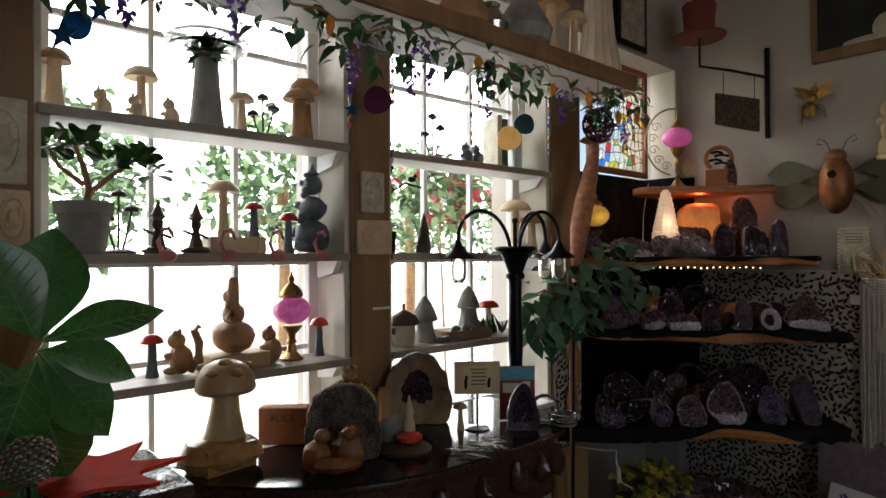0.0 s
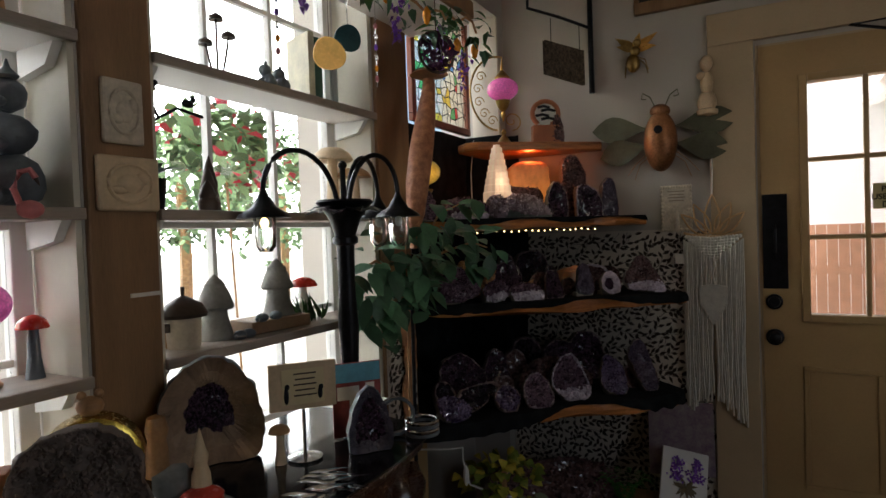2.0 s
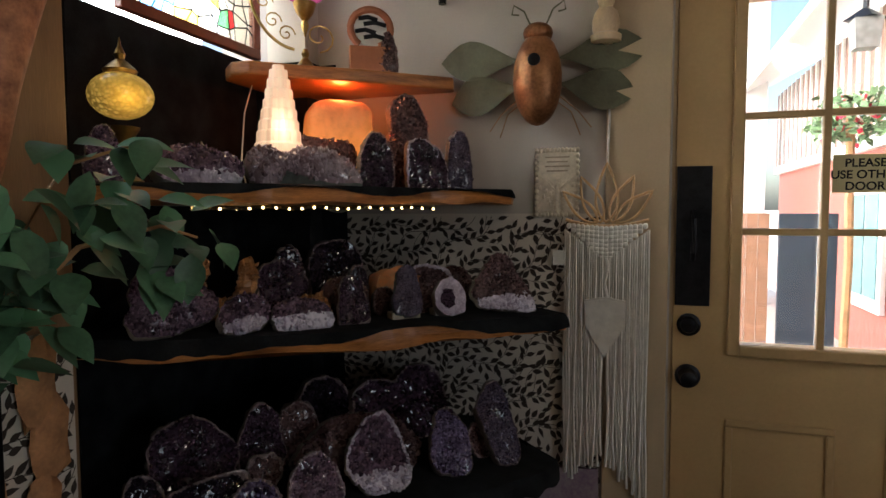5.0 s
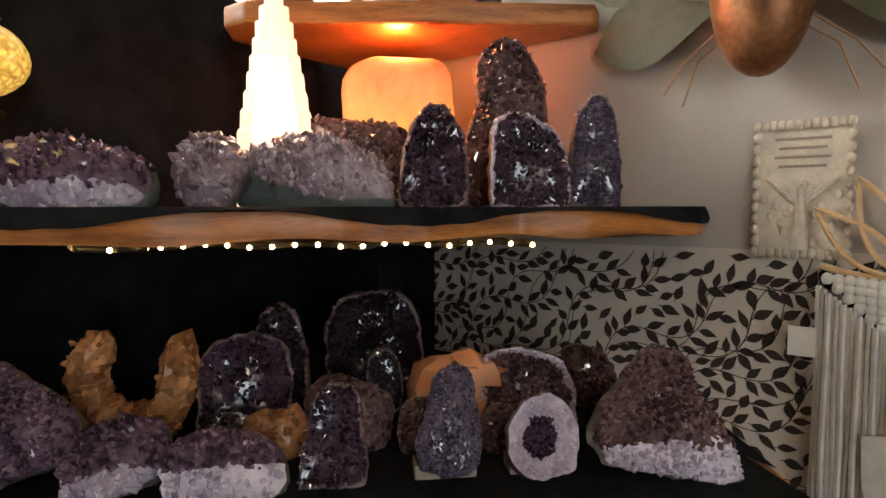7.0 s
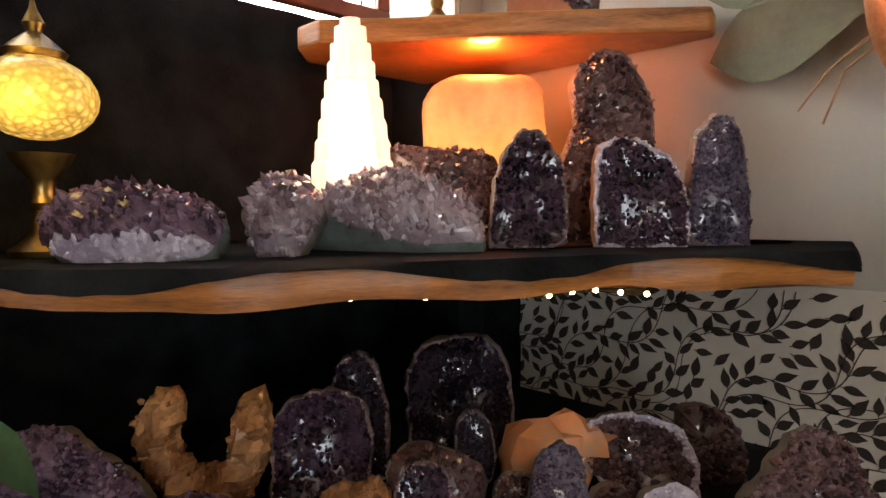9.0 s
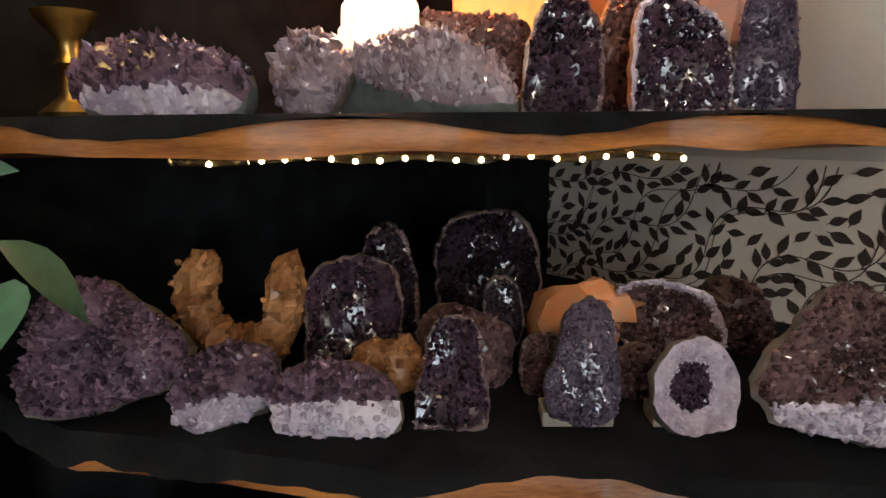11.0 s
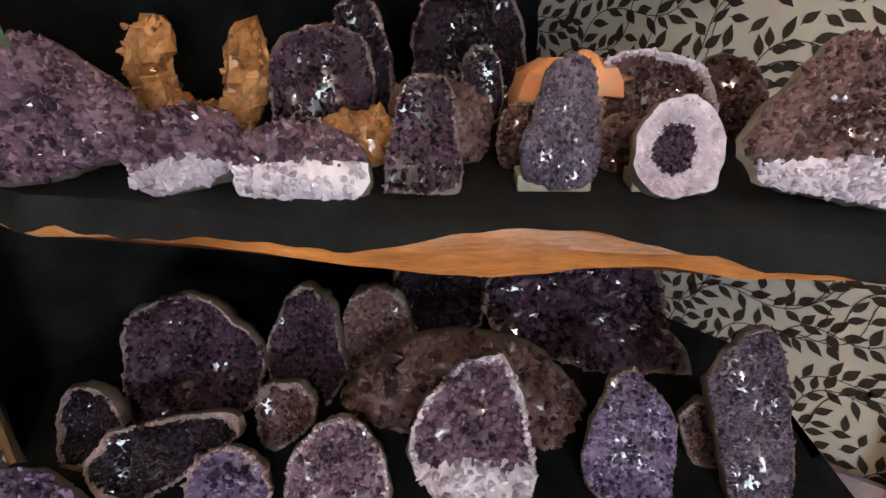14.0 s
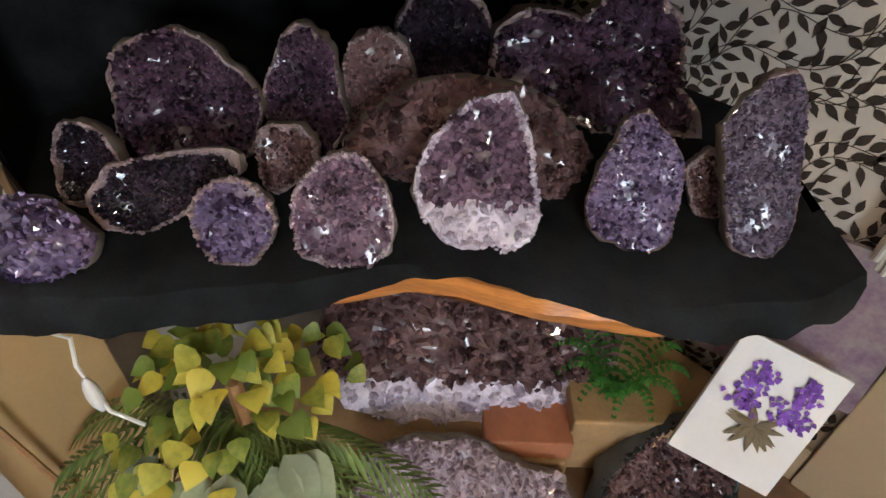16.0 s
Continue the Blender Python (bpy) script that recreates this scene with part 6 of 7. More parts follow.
def star(c, r, n=5):
    pts_ = [((r if k % 2 == 0 else r * 0.42) * math.sin(math.pi * k / n), (r if k % 2 == 0 else r * 0.42) * math.cos(math.pi * k / n)) for k in range(2 * n)]
    return M().prism(pts_, -0.002, 0.002).turned(pose(*c, 90, 0, 50))


for y, z, r in ((0.31, 1.845, 0.032), (0.375, 1.91, 0.026), (0.985, 1.80, 0.022)):
    a = thing("hanging_star", pose(-1.18, y, z), "blue-green glass star hanging in the window", "sun-catcher", "hanging sun-catchers")
    part("star", star((0, 0, 0), r), mat("blue_star_glass", (0.015, 0.09, 0.22), 0.2), a, smooth=False)
    part("cord", M().tube([(0, 0, r), (0, 0, 2.045 - z)], 0.001, 5), DARKB, a)
part("glass_dish", M().lathe([(0.03, 0.212), (0.08, 0.214), (0.105, 0.225), (0.112, 0.24), (0.105, 0.255), (0.07, 0.268), (0.002, 0.272), (0.002, 0.268), (0.068, 0.264), (0.102, 0.25), (0.108, 0.24), (0.10, 0.228), (0.03, 0.216)], seg=28), JARG, urn, "clear glass dish")
for y, z in ((0.99, 1.79), (1.14, 1.88), (1.46, 1.80), (1.86, 1.82)):
    a = thing("crystal_strand", pose(-1.2, y, z), "hanging strand of small glass beads and drops", "sun-catcher", "bead strands")
    part("cord", M().tube([(0, 0, -0.05), (0, 0, 2.045 - z)], 0.0008, 5), SHINY, a)
    for k in range(6):
        part("bead", M().ell((0, 0, 0.12 - 0.03 * k), (0.006, 0.006, 0.009), 8), (PINKF, JARG, PURPLEF, JARG, ORANGEF, PINKF)[k], a)
dc = thing("dream_catcher", pose(-1.08, 2.0, 1.88, 0, 0, 60), "dark round dream catcher with purple flowers", "ornament")
part("hoop", M().tube([(0.06 * math.cos(k * 0.3), 0, 0.06 * math.sin(k * 0.3)) for k in range(22)], 0.005, 7), DARKB, dc)
b = M()
for _ in range(90):
    a, r = rng.uniform(0, 6.28), 0.055 * math.sqrt(rng.random())
    b.leaf((r * math.cos(a), -0.01, r * math.sin(a)), (rng.uniform(-1, 1), -0.6, rng.uniform(-1, 1)), (0, -1, 0), 0.022, 0.016, 0.2, 3)
part("flowers", b, mat("dark_wine_petals", (0.06, 0.015, 0.05), 0.6, island=0.5), dc)
part("cord", M().tube([(0, 0, 0.06), (0, 0, 0.165)], 0.0015, 5), DARKB, dc)

# ---- the table ----
TZ = 0.89
rim = [(-1.325, 0.50), (-1.20, 0.56), (-1.04, 0.70), (-0.93, 0.86), (-0.88, 1.05), (-0.875, 1.28), (-0.885, 1.47), (-0.93, 1.60), (-1.10, 1.66), (-1.325, 1.66)]
smooth_rim = []
for i in range(len(rim) - 1):
    p0, p1, p2, p3 = rim[max(0, i - 1)], rim[i], rim[i + 1], rim[min(len(rim) - 1, i + 2)]
    for k in range(6):
        t = k / 6
        smooth_rim.append(tuple(0.5 * (2 * p1[j] + (p2[j] - p0[j]) * t + (2 * p0[j] - 5 * p1[j] + 4 * p2[j] - p3[j]) * t * t + (3 * p1[j] - p0[j] - 3 * p2[j] + p3[j]) * t ** 3) for j in (0, 1)))
smooth_rim.append(rim[-1])
cx, cy = -1.25, 1.1
inset = lambda k: [(cx + (a - cx) * (k if a > -1.3 else 1), cy + (b - cy) * k) for a, b in smooth_rim]
tb = thing("display_table", pose(0, 0, 0), "dark carved wooden half-round table with glass top", "table")
part("apron", M().prism(inset(0.93), 0.70, 0.862), DARKWOOD, tb, smooth=False)
part("tabletop", M().prism(inset(0.985), 0.863, 0.882), DARKWOOD, tb, smooth=False, bev=0.006)
part("glass_top", M().prism(inset(1.0), 0.883, 0.889), mat("dark_glass_top", (0.012, 0.011, 0.012), 0.06, var=0.2, bump=0), tb, "glossy glass top", smooth=False, bev=0.002)
for a, b in ((-1.27, 0.66), (-0.97, 0.95), (-0.95, 1.42), (-1.27, 1.56)):
    part("leg", M().lathe([(0.03, 0), (0.045, 0.03), (0.03, 0.08), (0.022, 0.3), (0.035, 0.5), (0.05, 0.62), (0.05, 0.70)], (a, b, 0)), DARKWOOD, tb)
for k in range(8, len(smooth_rim) - 14, 4):
    a, b = inset(0.935)[k]
    part("carving", M().ell((a, b, 0.79), (0.03, 0.03, 0.045), 10, rough=0.4), DARKWOOD, tb)
rng = random.Random(21)
mr = mushroom(0.665, TZ + 0.075, 0.185, 0.072, 0.034, mat("cream_spotted_glaze", (0.46, 0.29, 0.14), 0.35, var=0.15), mat("cream_glaze", (0.52, 0.37, 0.18), 0.4), "large cream mushroom with brown spots on a driftwood base", -1.255, dome=True)
for k, (a, t) in enumerate(((-0.9, 0.80), (0.1, 0.82), (-2.2, 0.75), (1.4, 0.75), (-0.4, 0.4))):
    part("spot", M().ell((0.072 * t * math.cos(a), 0.072 * t * math.sin(a), 0.185 * (1.01 - 0.26 * t ** 3)), (0.016, 0.016, 0.010), 10), MUSHB, mr)
bs = thing("driftwood_base", pose(-1.255, 0.655, TZ), "smooth tan driftwood block under a mushroom", "base")
part("block", M().ell((0, 0, 0.032), (0.075, 0.10, 0.046), 16, rough=0.3).box((0, 0, 0.03), (0.10, 0.13, 0.06), 10), mat("honey_driftwood", (0.40, 0.21, 0.07), 0.4, var=0.3, stretch=(1, 4, 4)), bs)
al = thing("wooden_box_sign", pose(-1.33, 0.86, TZ, 0, 0, 50), "reddish wooden box with lettered lid", "box")
part("box", M().box((0, 0, 0.05), (0.13, 0.05, 0.10)), TERRA, al, smooth=False, bev=0.003)
cu = bpy.data.curves.new("words", "FONT")
cu.body, cu.size, cu.align_x, cu.extrude = "ALICE", 0.026, "CENTER", 0.0003
t = new("words", cu)
t.data.materials.append(DARKB)
t.parent, t.matrix_local = al, pose(0, -0.0262, 0.065, 90, 0, 0)
geode("grey stone arch with brown carved creatures at its base", 0, 0, 0, 0.19, 0.185, 0.07, (0.9, 1.0, 1.0, 1.0, 0.9, 1.3, 1, 1.3), 0.006, "stone", 0.1, 0.05, 5, 0, shell=TONES["stone"], rimmat=TONES["stone"], category="ornament", group="stones on the table").matrix_world = pose(-1.095, 0.90, TZ + 0.001, -4, 0, 55)
cr = thing("carved_creatures", pose(-1.05, 0.85, TZ, 0, 0, 55), "brown carved wooden creatures crouching together", "carving")
part("body", M().ell((-0.045, 0, 0.035), (0.035, 0.03, 0.04), 12, rough=0.3).ell((0.03, 0, 0.04), (0.04, 0.03, 0.045), 12, rough=0.3).ell((-0.03, -0.01, 0.085), (0.02, 0.018, 0.018), 10).ell((0.035, -0.01, 0.09), (0.022, 0.018, 0.018), 10).ell((0, -0.02, 0.02), (0.06, 0.03, 0.02), 10, rough=0.3), mat("orange_brown_resin", (0.28, 0.11, 0.035), 0.4, var=0.4, scale=20), cr)
gc = thing("brass_clock", pose(-1.265, 1.03, TZ, 0, 0, 55), "round gold mantel clock with a small figure on top", "clock")
part("case", M().lathe([(0.075, 0), (0.082, 0.01), (0.08, 0.06), (0.07, 0.065)], seg=30).turned(pose(0, 0, 0.083, 90, 0, 0)), mat("gold_metal", (0.6, 0.42, 0.08), 0.25, 1.0, var=0.2), gc)
part("inner_ring", M().tube([(0.06 * math.cos(k * 0.25), -0.068, 0.083 + 0.06 * math.sin(k * 0.25)) for k in range(26)], 0.009, 7), DARKB, gc)
part("figure", M().ell((0, -0.03, 0.178), (0.022, 0.02, 0.018), 10).ell((0.014, -0.03, 0.198), 0.008, 7).ell((-0.012, -0.03, 0.197), 0.008, 7), MUSHB, gc)
tw = thing("twig_figurine", pose(-1.27, 1.155, TZ), "small brown carved owl on a post", "figurine")
part("body", M().lathe([(0.022, 0), (0.02, 0.05), (0.017, 0.07), (0.022, 0.09), (0.016, 0.115), (0.003, 0.12)], wob=0.08), MUSHB, tw)
geode("large brown amethyst cathedral geode with purple centre", 0, 0, 0, 0.205, 0.215, 0.09, (0.92, 0.9, 1, 0.9, 0.95, 1.28, 1, 1.28), 0.004, "deep", 1.1, 0.25, 4, 0, rimmat=mat("tan_agate", (0.32, 0.22, 0.15), 0.35, var=0.3, scale=20), shell=SLATE, group="stones on the table").matrix_world = pose(-1.215, 1.24, TZ + 0.001, -4, 0, 52)
gs = thing("gnome_figurine", pose(-1.055, 1.065, TZ, 0, 0, 50), "small figure sitting on a red mushroom on a dark stand", "figurine")
part("stand", M().lathe([(0.07, 0), (0.072, 0.008), (0.06, 0.014), (0.03, 0.02)], wob=0.03), DARKB, gs)
part("cushion", M().ell((0.012, -0.01, 0.035), (0.036, 0.03, 0.018), 14), REDM, gs)
part("figure", M().lathe([(0.016, 0.045), (0.015, 0.07), (0.01, 0.085), (0.013, 0.1), (0.008, 0.115), (0.001, 0.145)], (0.012, 0, 0)), MUSHC, gs)
part("leaf_back", M().ell((-0.03, 0.015, 0.05), (0.035, 0.012, 0.04), 12, rough=0.2), STONEG, gs)
cdn = thing("card_sign", pose(-1.065, 1.345, TZ, 0, 0, 50), "small notice in a wooden frame on a metal stand", "sign")
part("foot", M().lathe([(0.035, 0), (0.036, 0.004), (0.006, 0.01)]), SHINY, cdn)
part("pole", M().tube([(0, 0, 0.008), (0, 0, 0.12)], 0.004), SHINY, cdn)
part("frame", M().box((0, 0, 0.15), (0.135, 0.01, 0.095)), MUSHC, cdn, smooth=False, bev=0.002)
part("notice", M().box((0.0, -0.006, 0.15), (0.085, 0.002, 0.072)), mat("cream_paper", (0.72, 0.6, 0.36), 0.7, var=0.08), cdn, smooth=False)
for k in range(5):
    part("text_line", M().box((0.004, -0.0075, 0.176 - 0.011 * k), (0.046 - 0.006 * (k % 2), 0.0008, 0.003)), DARKB, cdn, smooth=False)
for sx, hh in ((-0.034, 0.03), (0.034, 0.02)):
    part("printed_animal", M().ell((sx, -0.0072, 0.133), (0.005, 0.0008, hh * 0.6), 8).ell((sx + 0.002, -0.0072, 0.133 + hh * 0.6), (0.005, 0.0008, 0.006), 8), BLACKM, cdn)
geode("dark arched amethyst point with grey rim", 0, 0, 0, 0.095, 0.135, 0.05, (0.85, 0.8, 1, 0.8, 0.85, 1.3, 1, 1.3), 0.005, "deep", 0.7, 0.15, 3, 0, shell=SLATE, rimmat=mat("grey_agate_rim", (0.10, 0.09, 0.12), 0.3, var=0.4), group="stones on the table").matrix_world = pose(-0.955, 1.425, TZ + 0.001, -3, 0, 48)
mushroom(1.30, TZ, 0.08, 0.022, 0.008, MUSHB, MUSHC, "small curved wooden mushroom", -1.09)
pcx = thing("postcard", pose(-1.045, 1.50, TZ, 0, 0, 50), "illustrated postcard with blue top and red lower part", "postcard")
part("card", M().box((0, 0, 0.085), (0.11, 0.003, 0.165)), mat("red_brown_print", (0.30, 0.06, 0.05), 0.5, var=0.5, scale=25), pcx, smooth=False)
part("printed_sky", M().box((0, -0.002, 0.145), (0.108, 0.002, 0.042)), mat("blue_print", (0.12, 0.36, 0.48), 0.5), pcx, smooth=False)
for dx, dz, w_, h_ in ((-0.02, 0.10, 0.05, 0.03), (0.0, 0.075, 0.035, 0.03), (0.03, 0.11, 0.02, 0.02)):
    part("printed_panel", M().box((dx, -0.0022, dz), (w_, 0.002, h_)), SPOTW, pcx, smooth=False)
for k in range(2):
    bw = thing("bangle_stack", pose(-0.965 + 0.05 * k, 1.535 + 0.03 * k, TZ, 0, 0, 45), "stack of silver bangles on the table", "bangles")
    for j in range(4):
        part("bangle", M().tube([(0.04 * math.cos(a * 0.35), 0.004 * j - 0.006 + (0.0 if k else 0.0), 0.045 + 0.04 * math.sin(a * 0.35)) for a in range(19)] if k == 0 else [(0.035 * math.cos(a * 0.35), 0.035 * math.sin(a * 0.35), 0.005 + 0.009 * j) for a in range(19)], 0.004, 6), SHINY if j % 2 else SLATE, bw)
tray = thing("silver_leaf_tray", pose(-0.945, 1.20, TZ), "tray of dark silver leaf-shaped bracelets", "jewellery")
for k in range(22):
    a = rng.uniform(-0.5, 0.5) + 0.8
    p = (rng.uniform(-0.05, 0.05), rng.uniform(-0.07, 0.07), 0.004 + 0.0012 * (k % 6))
    part("bracelet", M().leaf(p, (math.cos(a), math.sin(a), 0.05), (0, 0, 1), rng.uniform(0.05, 0.08), 0.014, 0.1, 5), SHINY, tray)

# lamp with flower-shaped arms
fl = thing("flower_floor_lamp", pose(-1.13, 1.59, 0), "black iron lamp with three arched arms and glass jar shades", "lamp")
part("pole", M().lathe([(0.11, 0), (0.115, 0.012), (0.04, 0.03), (0.022, 0.06)] + [(0.021 + (0.004 if k % 3 == 0 else 0), 0.1 + 0.085 * k) for k in range(15)] + [(0.022, 1.32), (0.031, 1.326), (0.031, 1.338), (0.025, 1.344), (0.03, 1.36), (0.039, 1.385), (0.055, 1.41), (0.07, 1.424), (0.064, 1.43), (0.02, 1.425)], wob=0.03), BLACKM, fl)
for k in range(11):
    a = k * 2 * math.pi / 11
    part("petal", M().leaf((0.052 * math.cos(a), 0.052 * math.sin(a), 1.398 + 0.004 * (k % 3)), (math.cos(a), math.sin(a), 0.75), (0, 0, 1), 0.042, 0.04, 0.9, 6, 0.8), BLACKM, fl)
part("finial", M().tube([(0, 0, 1.39), (0, 0, 1.51)], 0.007, 8).ell((0, 0, 1.515), 0.011, 9), BLACKM, fl)
for k, (dx, dy) in enumerate(((-0.11, -0.155), (0.035, 0.19), (-0.06, 0.235))):
    arc = []
    for j in range(17):
        t = j / 16
        c_ = 0.08 + 0.92 * (1 - math.cos(math.pi * t)) / 2
        arc.append((dx * c_, dy * c_, 1.40 + 0.12 * math.sin(math.pi * t) + 0.055 * t))
    part("arm", M().tube(arc, 0.0065, 8), BLACKM, fl)
    sd = part("shade", M().lathe([(0.006, 1.455), (0.012, 1.44), (0.028, 1.415), (0.055, 1.398), (0.06, 1.39), (0.052, 1.392), (0.02, 1.405)], (dx, dy, 0), seg=24, fl=8, flute=0.04), BLACKM, fl)
    j = part("jar", M().lathe([(0.026, 1.40), (0.027, 1.35), (0.025, 1.325), (0.015, 1.312), (0.001, 1.31), (0.013, 1.314), (0.0225, 1.327), (0.0245, 1.35), (0.0235, 1.40)], (dx, dy, 0)), JARG, fl, "clear glass jar shade")
    j.visible_shadow = False
    part("bulb", M().ell((dx, dy, 1.378), (0.010, 0.010, 0.014), 10), BULB if k == 0 else SPOTW, fl)

# horn-shaped carved mushroom
hn = thing("tall_carved_mushroom", pose(0, 0, 0), "tall curved orange-brown carved wooden mushroom", "mushroom")
path = [(-1.16, 1.96, 1.30), (-1.145, 1.955, 1.40), (-1.14, 1.965, 1.50), (-1.14, 1.995, 1.60), (-1.15, 2.045, 1.70), (-1.165, 2.095, 1.79), (-1.17, 2.11, 1.84)]
rr = (0.011, 0.027, 0.036, 0.037, 0.031, 0.022, 0.018)
hv = M().tube(path, rr, 16)
part("stem", hv, mat("orange_wood", (0.50, 0.22, 0.11), 0.5, var=0.3, scale=45, bump=0.5, fine=200, col2=(0.26, 0.09, 0.045)), hn)
part("cap", M().lathe([(0.012, 1.835), (0.05, 1.845), (0.062, 1.852), (0.05, 1.862), (0.01, 1.866)], (-1.17, 2.11, 0), wob=0.06), MUSHB, hn)
part("base_post", M().tube([(-1.16, 1.96, 1.31), (-1.19, 1.99, 1.1), (-1.21, 2.0, 0.0)], 0.006, 8), BLACKM, hn)

# leafy branch by the post
iv = thing("leafy_branch", pose(0, 0, 0), "artificial branch with broad green leaves around the post", "plant")
stems = [[(-1.28, 2.1, 0.0), (-1.25, 2.05, 0.7), (-1.2, 1.98, 1.2), (-1.15, 1.9, 1.33)], [(-1.2, 1.98, 1.15), (-1.13, 2.08, 1.28), (-1.07, 2.18, 1.31), (-1.04, 2.23, 1.29)], [(-1.2, 1.98, 1.2), (-1.2, 1.82, 1.27), (-1.2, 1.7, 1.24)], [(-1.2, 1.98, 1.15), (-1.18, 1.85, 1.15), (-1.17, 1.74, 1.12)], [(-1.2, 1.98, 1.2), (-1.12, 2.05, 1.4), (-1.08, 2.15, 1.44)]]
sm, lf = M(), M()
for st in stems:
    sm.tube(st, 0.006, 6, 0.002)
for st in stems[1:] + [stems[0][2:]]:
    for _ in range(38):
        i = rng.randrange(len(st) - 1)
        t = rng.random()
        p = Vector(st[i]).lerp(Vector(st[i + 1]), t) + Vector((rng.gauss(0, 0.03), rng.gauss(0, 0.04), rng.gauss(-0.01, 0.04)))
        lf.leaf(p, (rng.uniform(0, 1), rng.uniform(-1, 1), rng.uniform(-1.0, 0.4)), (0.4, -0.3, 1), rng.uniform(0.06, 0.098), rng.uniform(0.036, 0.05), 0.25, 6, 0.85)
part("stem", sm, MUSHB, iv)
part("leaves", lf, LEAFB, iv)
for k, z in enumerate((0.80, 0.93, 1.04)):
    bk = thing("bark_slab", pose(WX + 0.03, 2.14 + 0.02 * (k % 2), z), "rough orange-brown bark piece fixed to the post", "bark", "bark pieces on the post")
    part("slab", M().ell((0, 0, 0), (0.016, 0.035, 0.075), 12, rough=0.6), mat("bark", (0.45, 0.22, 0.10), 0.7, var=0.4, scale=14, bump=0.7), bk)

# ---- beneath the lowest shelf ----
solid("low_bench", M().prism([at_shelf(0.76, 2.50), at_shelf(1.44, 2.50), at_shelf(1.44, 2.95), (-1.3, 3.1), (-1.3, 2.26)], 0.03, 0.10).prism([at_shelf(1.44, 2.53), at_shelf(1.60, 2.53), (-0.52, 3.1), at_shelf(1.44, 2.95)], 0.03, 0.20), mat("tan_bench", (0.42, 0.27, 0.13), 0.6), "low stepped tan wooden bench under the shelves", "bench", bev=0.005)
geode("very large pale-edged smoky amethyst slab under the shelf", 1.244, 2.585, 0.10, 0.578, 0.321, 0.14, (1.0, 1.05, 1.04, 1.01, 0.96, 1.08, 1.22, 1.05, 0.99, 1.03, 1.2, 1.08, 1.0, 1.08, 1.03, 0.95), 0.013, "brown", 0.0, -0.06, 26, 0, band=0.30)
geode("pale lilac druzy slab standing low in front", 1.241, 2.385, 0.0, 0.471, 0.221, 0.05, (0.84, 0.81, 0.68, 0.73, 1.0, 1.01, 1.02, 0.86, 0.85, 0.99, 1.33, 1.08, 1.0, 1.08, 1.29, 1.0), 0.010, "pale", 0.0, -0.08, 30, 0)
geode("dark polished egg-shaped amethyst geode", 1.627, 2.402, 0.0, 0.282, 0.252, 0.10, (0.99, 0.99, 1.01, 1.07, 0.93, 0.76, 0.72, 0.74, 0.87, 1.05, 1.28, 1.07, 0.97, 0.97, 1.15, 1.03), 0.009, "brown", 0.28, 0.2, 30, 5, rimmat=mat("dark_agate_rim", (0.035, 0.045, 0.04), 0.15, var=0.4), shell=SLATE)
solid("terracotta_block", M().box((*at_shelf(1.36, 2.56), 0.128), (0.17, 0.10, 0.055), 45), TERRA, "orange terracotta block beneath the big stone", "block", bev=0.004)
bx = at_shelf(0.90, 2.40)
pp = thing("artificial_plant", pose(bx[0], bx[1], 0.20), "artificial plant with yellow-green heart leaves and palm fronds", "plant")
m, n2, n3 = M(), M(), M()
for _ in range(120):
    a, r = rng.uniform(0, 6.28), rng.uniform(0.02, 0.17)
    p = (r * math.cos(a), r * math.sin(a), 0.30 + 0.10 * rng.random() - r * 0.7)
    m.leaf(p, (math.cos(a) * 0.6 + 0.4, math.sin(a) * 0.6 - 0.4, rng.uniform(-0.4, 0.4)), (rng.uniform(-0.2, 0.6), rng.uniform(-0.6, 0.2), 1), rng.uniform(0.026, 0.042), rng.uniform(0.028, 0.042), 0.35, 7, 0.62)
for k in range(15):
    a0 = rng.uniform(-2.6, 0.9)
    for j in range(20):
        t = j / 20
        c = Vector((math.cos(a0), math.sin(a0), 0.35 - 0.7 * t)) * (0.29 * t) + Vector((0, 0, 0.20))
        for sd in (-1, 1):
            n2.leaf(c, (math.cos(a0 + sd * 0.7), math.sin(a0 + sd * 0.7), -0.5), (0, 0, 1), 0.085 * (1.1 - 0.5 * t), 0.006, 0.3, 3)
for _ in range(14):
    a = rng.uniform(-1.8, 0.4)
    n3.leaf((0.12 * math.cos(a), 0.12 * math.sin(a), 0.2 + rng.uniform(0, 0.06)), (math.cos(a), math.sin(a), -0.5), (0, 0, 1), 0.085, 0.055, 0.2, 5, 0.7)
part("heart_leaves", m, LEAFY, pp)
part("palm_fronds", n2, mat("frond_green", (0.16, 0.24, 0.06), 0.5, island=0.5), pp)
part("grey_leaves", n3, mat("grey_green_leaf", (0.28, 0.33, 0.20), 0.5, island=0.4), pp)
part("stem", M().tube([(0, 0, -0.2), (0.005, 0, 0.1), (0.01, 0, 0.3)], 0.012, 7), MUSHB, pp)
fx = at_shelf(1.52, 2.60)
fn = thing("artificial_fern", pose(fx[0], fx[1], 0.20), "small bright green artificial fern", "plant")
m = M()
for k in range(12):
    a0 = k * 0.52
    for j in range(14):
        t = j / 14
        c = Vector((math.cos(a0) * 0.13 * t, math.sin(a0) * 0.13 * t, 0.12 * math.sin(t * 2.4)))
        for sd in (-1, 1):
            m.leaf(c, (math.cos(a0 + sd * 1.1), math.sin(a0 + sd * 1.1), 0), (0, 0, 1), 0.03 * (1.1 - t), 0.009, 0.2, 3)
part("fronds", m, mat("fern_green", (0.05, 0.20, 0.03), 0.5, island=0.5), fn)
